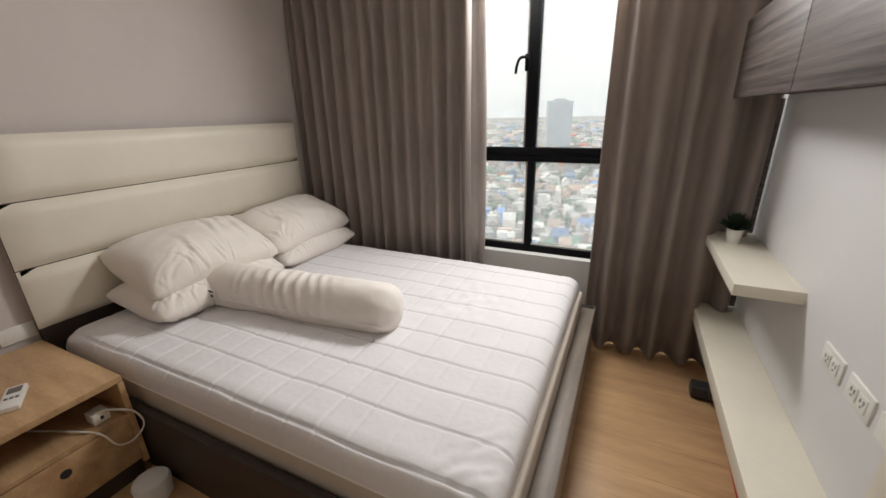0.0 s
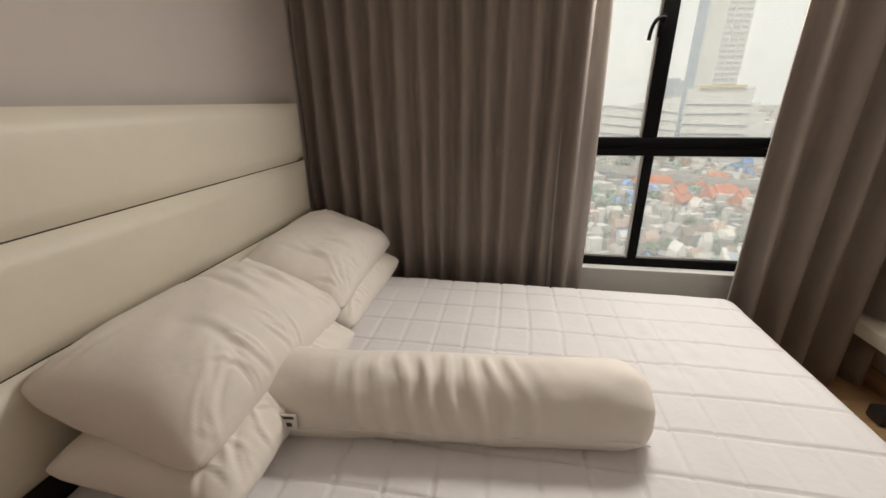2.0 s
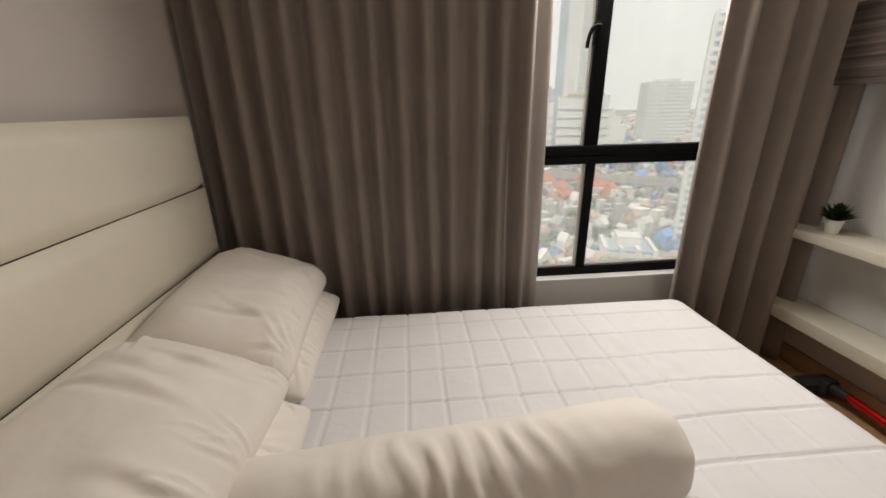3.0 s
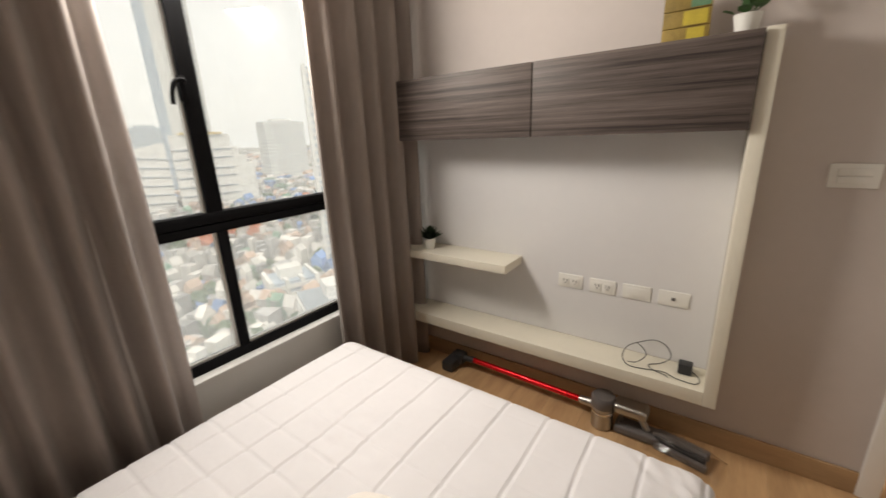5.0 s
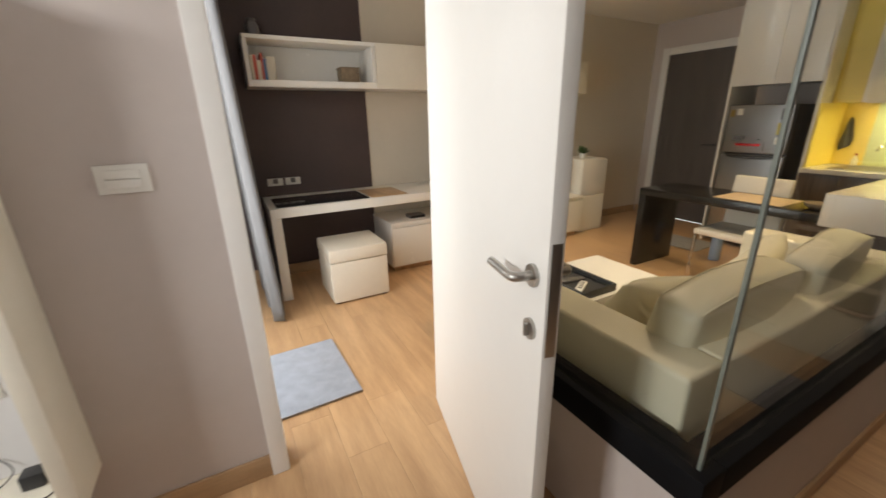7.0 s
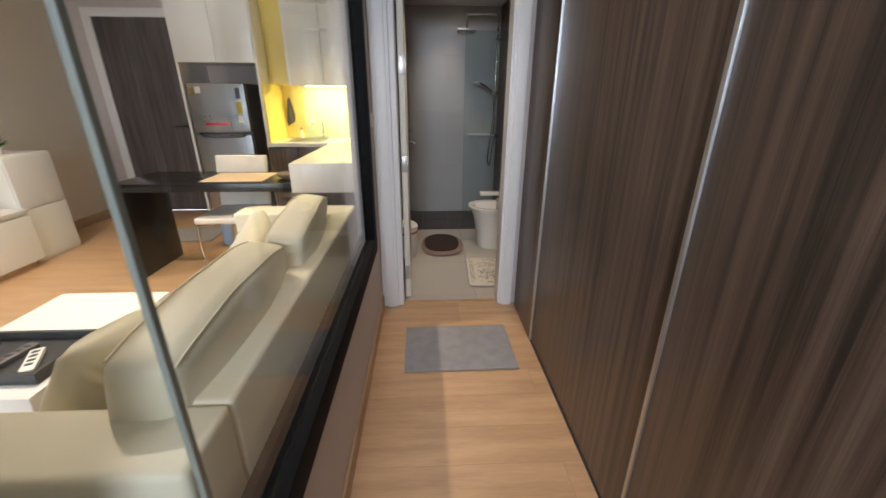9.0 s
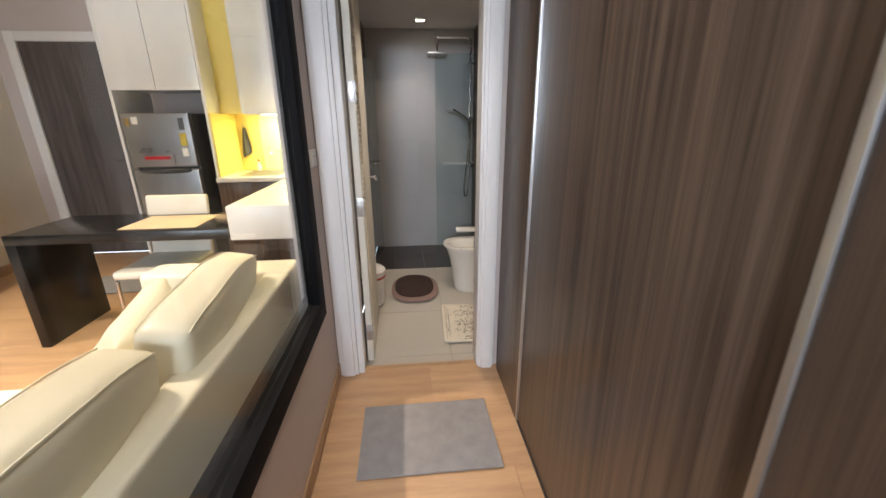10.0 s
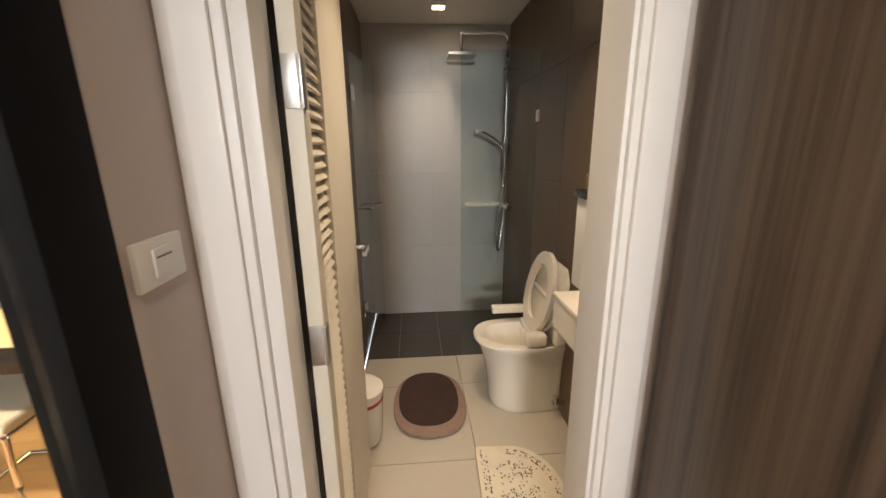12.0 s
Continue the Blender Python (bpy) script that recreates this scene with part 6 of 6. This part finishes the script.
for i in range(560):
    q = rnd.random()
    if q < 0.5:
        x, y = rim_point(rnd.random(), rnd.choice((0.90, 0.89, 0.80, 0.81, 0.85)))
        r = rnd.uniform(0.002, 0.005)
    else:
        x, y = rnd.gauss(rnd.choice((0.05, -0.05, -0.02, 0.02)), 0.022), rnd.gauss(rnd.choice((0.12, -0.10, 0.0, 0.05)), 0.025)
        r = rnd.uniform(0.002, 0.0055)
    oval_mat(bm, x, y, r, r * rnd.uniform(0.25, 1.3), 0.0082, 0.0088, 2, 7)
tagged(part("print", bm, M_PRINT, cm, "dark printed pattern", local=True), "dark printed pattern", kind="stuff")

cm.scale = (1.0, 1.16, 1.0)
set_back(mark, -0.065, 0.045)

# ---- outside ----
M_GROUND = mat("city_ground", (0.20, 0.21, 0.19), 0.9, vary=0.3, scale=0.02, color2=(0.30, 0.29, 0.27))
GZ = -62.0
solid("ground", B(-3000, 3000, 20, 4500, GZ - 1, GZ), M_GROUND, kind="structure", smooth=False)


def city_mat(name, color, spread=0.45):
    """A facade or roof colour that differs from house to house."""
    m = mat(name, color, 0.8, vary=0.1, scale=0.25)
    nt = m.node_tree
    b = nt.nodes["Principled BSDF"]
    g = nt.nodes.new("ShaderNodeNewGeometry")
    mr = nt.nodes.new("ShaderNodeMapRange")
    mr.inputs[3].default_value, mr.inputs[4].default_value = 1 - spread, 1 + spread
    hs = nt.nodes.new("ShaderNodeHueSaturation")
    nt.links.new(g.outputs["Random Per Island"], mr.inputs[0])
    nt.links.new(mr.outputs[0], hs.inputs["Value"])
    nt.links.new(b.inputs["Base Color"].links[0].from_socket, hs.inputs["Color"])
    nt.links.new(hs.outputs[0], b.inputs["Base Color"])
    return m


ROOFS = [city_mat("pale_roof", (0.52, 0.51, 0.49)), city_mat("grey_roof", (0.30, 0.30, 0.30)), city_mat("rust_roof", (0.40, 0.29, 0.23)),
         city_mat("blue_roof", (0.13, 0.25, 0.50)), mat("orange_temple_roof", (0.55, 0.15, 0.05), 0.7, scale=0.3), mat("white_facade", (0.66, 0.66, 0.64), 0.8, scale=0.2, vary=0.1), city_mat("green_roof", (0.12, 0.24, 0.17)),
         city_mat("pale_block_wall", (0.55, 0.54, 0.52), 0.35)]
M_TREE = mat("tree_canopy", (0.055, 0.10, 0.045), 0.9, vary=0.3, scale=0.3)
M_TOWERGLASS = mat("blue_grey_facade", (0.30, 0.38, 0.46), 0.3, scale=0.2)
# distance haze is put into this pale bluish facade colour
M_HAZE = mat("haze_tinted_facade", (0.46, 0.50, 0.53), 0.6, scale=0.2)
M_DARKBAND = mat("facade_window_band", (0.20, 0.24, 0.28), 0.3, scale=0.2)
M_GOLD = mat("golden_trim", (0.60, 0.45, 0.18), 0.4, scale=0.2)
rnd = random.Random(77)
lots = [bmesh.new() for _ in ROOFS]
trees = bmesh.new()


def quick_box(bm, x, y, w, d, h, ang, gable=0.0, z=GZ):
    c, s = math.cos(ang), math.sin(ang)
    def P(a, b, zz):
        return bm.verts.new((x + a * c - b * s, y + a * s + b * c, zz))
    lo = [P(a * w / 2, b * d / 2, z) for a, b in ((-1, -1), (1, -1), (1, 1), (-1, 1))]
    hi = [P(a * w / 2, b * d / 2, z + h) for a, b in ((-1, -1), (1, -1), (1, 1), (-1, 1))]
    for j in range(4):
        bm.faces.new((lo[j], lo[(j + 1) % 4], hi[(j + 1) % 4], hi[j]))
    if gable:
        r0, r1 = P(-w / 2, 0, z + h + gable), P(w / 2, 0, z + h + gable)
        bm.faces.new((hi[0], hi[1], r1, r0))
        bm.faces.new((hi[2], hi[3], r0, r1))
        bm.faces.new((hi[1], hi[2], r1))
        bm.faces.new((hi[3], hi[0], r0))
    else:
        bm.faces.new(hi)


for i in range(16000):
    t = rnd.random()
    y = 45 + 1900 * t ** 1.7
    x = rnd.uniform(-1.15, 1.25) * (y + 30)
    k = rnd.choices((0, 1, 2, 3, 4, 7, 6), (24, 25, 18, 7, 1.0, 17, 6))[0]
    w, d = rnd.uniform(4, 12), rnd.uniform(4, 9)
    h = rnd.uniform(5, 12) if k != 7 else rnd.uniform(6, 14)
    big = 0.62 + (y > 260) * 0.28 + (y > 500) * 0.8 + (y > 1000) * 1.2
    quick_box(lots[k], x, y, w * big, d * big, h * (1 + 0.5 * (y > 700) * rnd.random()), rnd.choice((0.35, 0.35, 1.92)) + rnd.uniform(-0.1, 0.1), rnd.uniform(1.5, 4) if k in (0, 2, 3, 4, 6) and rnd.random() < 0.75 else 0)
    if rnd.random() < 0.30 and y < 420:
        tx, ty, r = x + rnd.uniform(-15, 15), y + rnd.uniform(-15, 15), rnd.uniform(3, 6)
        for q in range(4):
            mtx = Matrix.Translation((tx + rnd.uniform(-r, r) * 0.7, ty + rnd.uniform(-r, r) * 0.7, GZ + 5 + rnd.uniform(0, 4))) @ Matrix.Diagonal((r * 0.7, r * 0.7, r * 0.6, 1))
            bmesh.ops.create_icosphere(trees, subdivisions=1, radius=1.0, matrix=mtx) if i % 2 == 0 else None
for nm, bm, mm in zip(("pale_roofed_houses", "grey_roofed_houses", "rust_roofed_houses", "blue_roofed_houses", "orange_temple_roofs", "white_houses", "green_roofed_houses", "pale_city_blocks"), lots, ROOFS):
    if len(bm.verts):
        solid(nm, bm, mm, "far dense rows of low city houses below the window", "city houses", kind="stuff", smooth=False)
for v in trees.verts:
    v.co += Vector((rnd.uniform(-0.6, 0.6), rnd.uniform(-0.6, 0.6), rnd.uniform(-0.6, 0.6)))
solid("city_trees", trees, M_TREE, "far green tree crowns between the houses", "trees", kind="stuff", smooth=False)


def tower(name, label, x, y, w, d, h, rz, floors, wallm, bandm, cols=0, taper=0.0):
    ob = thing(name, label, "building", (x, y, GZ), "far buildings", rz=rz)
    part("shaft", box(bmesh.new(), -w / 2, w / 2, -d / 2, d / 2, 0, h), bandm, ob, local=True, smooth=False)
    bm = bmesh.new()
    for i in range(floors):
        z = h * (i + 0.15) / floors
        box(bm, -w / 2 - 0.5, w / 2 + 0.5, -d / 2 - 0.5, d / 2 + 0.5, z, z + h / floors * 0.5)
    tagged(part("floor_bands", bm, wallm, ob, local=True, smooth=False), kind="stuff")
    if cols:
        bm = bmesh.new()
        for i in range(cols + 1):
            xx = -w / 2 + w * i / cols
            box(bm, xx - 0.7, xx + 0.7, -d / 2 - 0.8, d / 2 + 0.8, 0, h + 1)
        tagged(part("fins", bm, wallm, ob, local=True, smooth=False), kind="stuff")
    part("roof_house", box(bmesh.new(), -w / 4, w / 4, -d / 4, d / 4, h, h + 4), wallm, ob, local=True, smooth=False)
    return ob

def at_bearing(deg, dist):
    a = radians(deg)
    return (-0.6 + dist * math.sin(a), dist * math.cos(a))


for name, label, deg, dist, w, d, h, rz, fl, wm, bd2, cols in (
        ("slab_block", "far slab apartment block in haze-tinted pale blue", -9.5, 640, 34, 18, 76, 20, 20, M_HAZE, M_TOWERGLASS, 8),
        ("slab_block", "far office block in a haze-tinted pale colour", -1.0, 800, 60, 20, 62, 10, 14, M_HAZE, M_TOWERGLASS, 6),
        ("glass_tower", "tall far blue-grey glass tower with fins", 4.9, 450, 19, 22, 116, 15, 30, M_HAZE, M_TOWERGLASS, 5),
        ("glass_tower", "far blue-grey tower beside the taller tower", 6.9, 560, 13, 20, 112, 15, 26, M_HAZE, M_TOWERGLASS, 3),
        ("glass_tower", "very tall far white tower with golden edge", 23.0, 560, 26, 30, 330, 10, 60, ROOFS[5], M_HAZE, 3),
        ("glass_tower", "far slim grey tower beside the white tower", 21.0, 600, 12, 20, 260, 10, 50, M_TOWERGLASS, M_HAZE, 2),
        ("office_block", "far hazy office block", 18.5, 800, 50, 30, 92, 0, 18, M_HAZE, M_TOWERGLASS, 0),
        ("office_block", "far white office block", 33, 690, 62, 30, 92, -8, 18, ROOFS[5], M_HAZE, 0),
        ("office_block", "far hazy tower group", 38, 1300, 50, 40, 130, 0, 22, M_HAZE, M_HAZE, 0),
        ("condo_tower", "white condominium tower with balconies", 39.5, 190, 20, 18, 92, -35, 30, ROOFS[5], M_TOWERGLASS, 6),
        ("apartment_block", "white stepped apartment block below the window", 38.5, 112, 26, 16, 20, -25, 7, ROOFS[5], M_DARKBAND, 0),
        ("apartment_block", "white apartment block below the window", 31, 150, 16, 14, 15, -20, 5, ROOFS[5], M_TOWERGLASS, 3)):
    x, y = at_bearing(deg, dist)
    tower(name, label, x, y, w, d, h, rz, fl, wm, bd2, cols)
# wide white shopping centre with sloping bands
x, y = at_bearing(21.2, 455)
mall = thing("shopping_centre", "wide white shopping centre with sloping bands and golden roofline", "building", (x, y, GZ), "far buildings", rz=-20)
part("hall", box(bmesh.new(), -6, 42, -25, 25, 0, 72), ROOFS[5], mall, local=True, smooth=False)
bm = box(bmesh.new(), -75, -10, -24, 25, 0, 66)
for v in bm.verts:
    v.co.z -= 12 * (v.co.z > 30) * (v.co.x < -40)
part("wing", bm, ROOFS[5], mall, local=True, smooth=False)
for i in range(3):
    part("terrace", box(bmesh.new(), 42 + 6 * i, 48 + 6 * i, -24 + i, 25, 0, 60 - 8 * i), ROOFS[5], mall, local=True, smooth=False)
for i in range(7):
    bm = box(bmesh.new(), -5, 42, -25.8, 26, 8 + 8.4 * i, 9.1 + 8.4 * i)
    for v in bm.verts:
        v.co.z += (0.03 if i % 2 else -0.03) * (v.co.x - 18) * (v.co.x > 18)
    part("dark_band", bm, M_DARKBAND, mall, local=True, smooth=False)
for i in range(7):
    bm = box(bmesh.new(), -74, -10, -24.8, 26, 6 + 8.0 * i, 6.9 + 8.0 * i)
    for v in bm.verts:
        v.co.z += 0.10 * (-v.co.x - 40) * (0.4 + 0.1 * i)
    part("dark_band", bm, M_DARKBAND, mall, local=True, smooth=False)
part("golden_cornice", box(bmesh.new(), 2, 36, -27, 27, 72, 74), M_GOLD, mall, local=True, smooth=False)
# elevated railway
vd = thing("elevated_railway", "far grey concrete elevated railway track on piers", "viaduct", (60, 330, GZ), "", rz=-38)
part("deck", box(bmesh.new(), -130, 190, -4.5, 4.5, 12, 14.5), M_BALC, vd, local=True, smooth=False)
for sy in (-4.3, 4.3):
    part("parapet", box(bmesh.new(), -130, 190, sy - 0.3, sy + 0.3, 14.5, 16), M_BALC, vd, local=True, smooth=False)
for i in range(13):
    part("pier", box(bmesh.new(), -122 + 25 * i, -119 + 25 * i, -1.5, 1.5, 0, 12), M_BALC, vd, local=True, smooth=False)
# temple roofs
for i, (deg, dist) in enumerate(((19, 300), (21.5, 270), (23.5, 310), (26.0, 285), (28.0, 275), (17.0, 320), (25, 330))):
    x, y = at_bearing(deg, dist)
    tp = thing("temple_hall", "temple hall with steep orange tiled roof", "temple", (x, y, GZ), "temple halls", rz=20 + 30 * (i % 3))
    part("walls", box(bmesh.new(), -9, 9, -5, 5, 0, 7), ROOFS[5], tp, local=True, smooth=False)
    bm = bmesh.new()
    quick_box(bm, 0, 0, 20, 13, 0.5, 0, 7, 7)
    part("roof", bm, ROOFS[4], tp, local=True, smooth=False)
    bm = bmesh.new()
    quick_box(bm, 0, 0, 12, 8, 0.5, 0, 5, 10.5)
    part("upper_roof", bm, ROOFS[4], tp, local=True, smooth=False)

# ---- floor planks and tiles ----
base = solid("floor", many((-1.97, XR, -2.74, 0.0, -0.06, -0.008), (XH, XR, 0.0, 0.55, -0.06, -0.008), (XH, XL, 0.55, YW, -0.06, -0.008), (XG + 0.1, XR, YE, -2.74, -0.06, -0.008)), M_SUB, kind="structure", smooth=False)
PL, PW = 1.25, 0.19
mesh_cache = {}


def plank_mesh(l, w):
    key = (round(l, 3), round(w, 3))
    if key not in mesh_cache:
        bm = box(bmesh.new(), -l / 2 + 0.0004, l / 2 - 0.0004, -w / 2 + 0.0004, w / 2 - 0.0004, -0.009, 0.0)
        mesh_cache[key] = finish("plank", bm, M_PLANK, False)
    return mesh_cache[key]


def lay(x0, x1, y0, y1, seed):
    rnd = random.Random(seed)
    y = y0
    while y < y1 - 0.01:
        w = min(PW, y1 - y)
        x = x0 - rnd.choice((0.0, 0.31, 0.62, 0.93))
        while x < x1 - 0.01:
            a, b = max(x, x0 if y > -0.1 else max(x0, -1.97)), min(x + PL, x1 if y < 0.5 else min(x1, XL - 0.05))
            if b - a > 0.02:
                o = new("plank", plank_mesh(b - a, w))
                o.parent = base
                o.matrix_basis = pose((a + b) / 2 - base.location.x, y + w / 2 - base.location.y, -base.location.z)
            x += PL
        y += PW


lay(XH, XR, -2.74, YW, 2)
lay(XG + 0.1, XR, YE, -2.74, 5)
bfloor = solid("floor_bathroom", B(XBR, XBL, YBF, -2.741, -0.07, -0.022), M_GROUT, kind="structure", smooth=False)


def tiles(parent, material, us, vs, place, gap=0.0015, th=0.008):
    """Tiles between joint positions us x vs; place gives a tile's pose from its centre."""
    for a, b in zip(us, us[1:]):
        for c, d in zip(vs, vs[1:]):
            key = ("tile", material.name, round(b - a, 3), round(d - c, 3))
            if key not in mesh_cache:
                mesh_cache[key] = finish("tile", box(bmesh.new(), -(b - a) / 2 + gap, (b - a) / 2 - gap, -(d - c) / 2 + gap, (d - c) / 2 - gap, -th, 0, 0.0012, 1), material, False)
            o = new("tile", mesh_cache[key])
            o.parent = parent
            o.matrix_basis = parent.matrix_basis.inverted() @ place((a + b) / 2, (c + d) / 2)


flat = lambda z: (lambda u, v: pose(u, v, z))
tiles(bfloor, M_BATHFLOOR, [XBR, -1.115, -0.515, XBL], [-4.385, -4.05, -3.45, -2.85, -2.741], flat(-0.012))
tiles(bfloor, M_SHOWERFLOOR, [XBR, -1.32, -1.02, -0.72, XBL], [YBF, -4.77, -4.387], flat(-0.015))
wfar = bpy.data.objects["wall_bathroom_far"]
tiles(wfar, M_BATHWALL, [XBR + 0.01, -1.01, XBL], [-0.015, 0.596, 1.196, 1.796, 2.27], lambda u, v: pose(u, YBF + 0.008, v, 90, 0, 180), 0.0005)
wto = bpy.data.objects["wall_bathroom_toilet"]
tiles(wto, M_BATHDARK, [YBF + 0.01, -4.54, -3.94, -3.34, -2.812], [-0.01, 0.6, 1.2, 1.8, 2.27], lambda u, v: pose(XBR + 0.008, u, v, 90, 0, 90), 0.0005)
solid("trim_threshold", B(-1.262, -0.594, -2.752, -2.728, -0.012, 0.003), M_OAK, kind="structure")
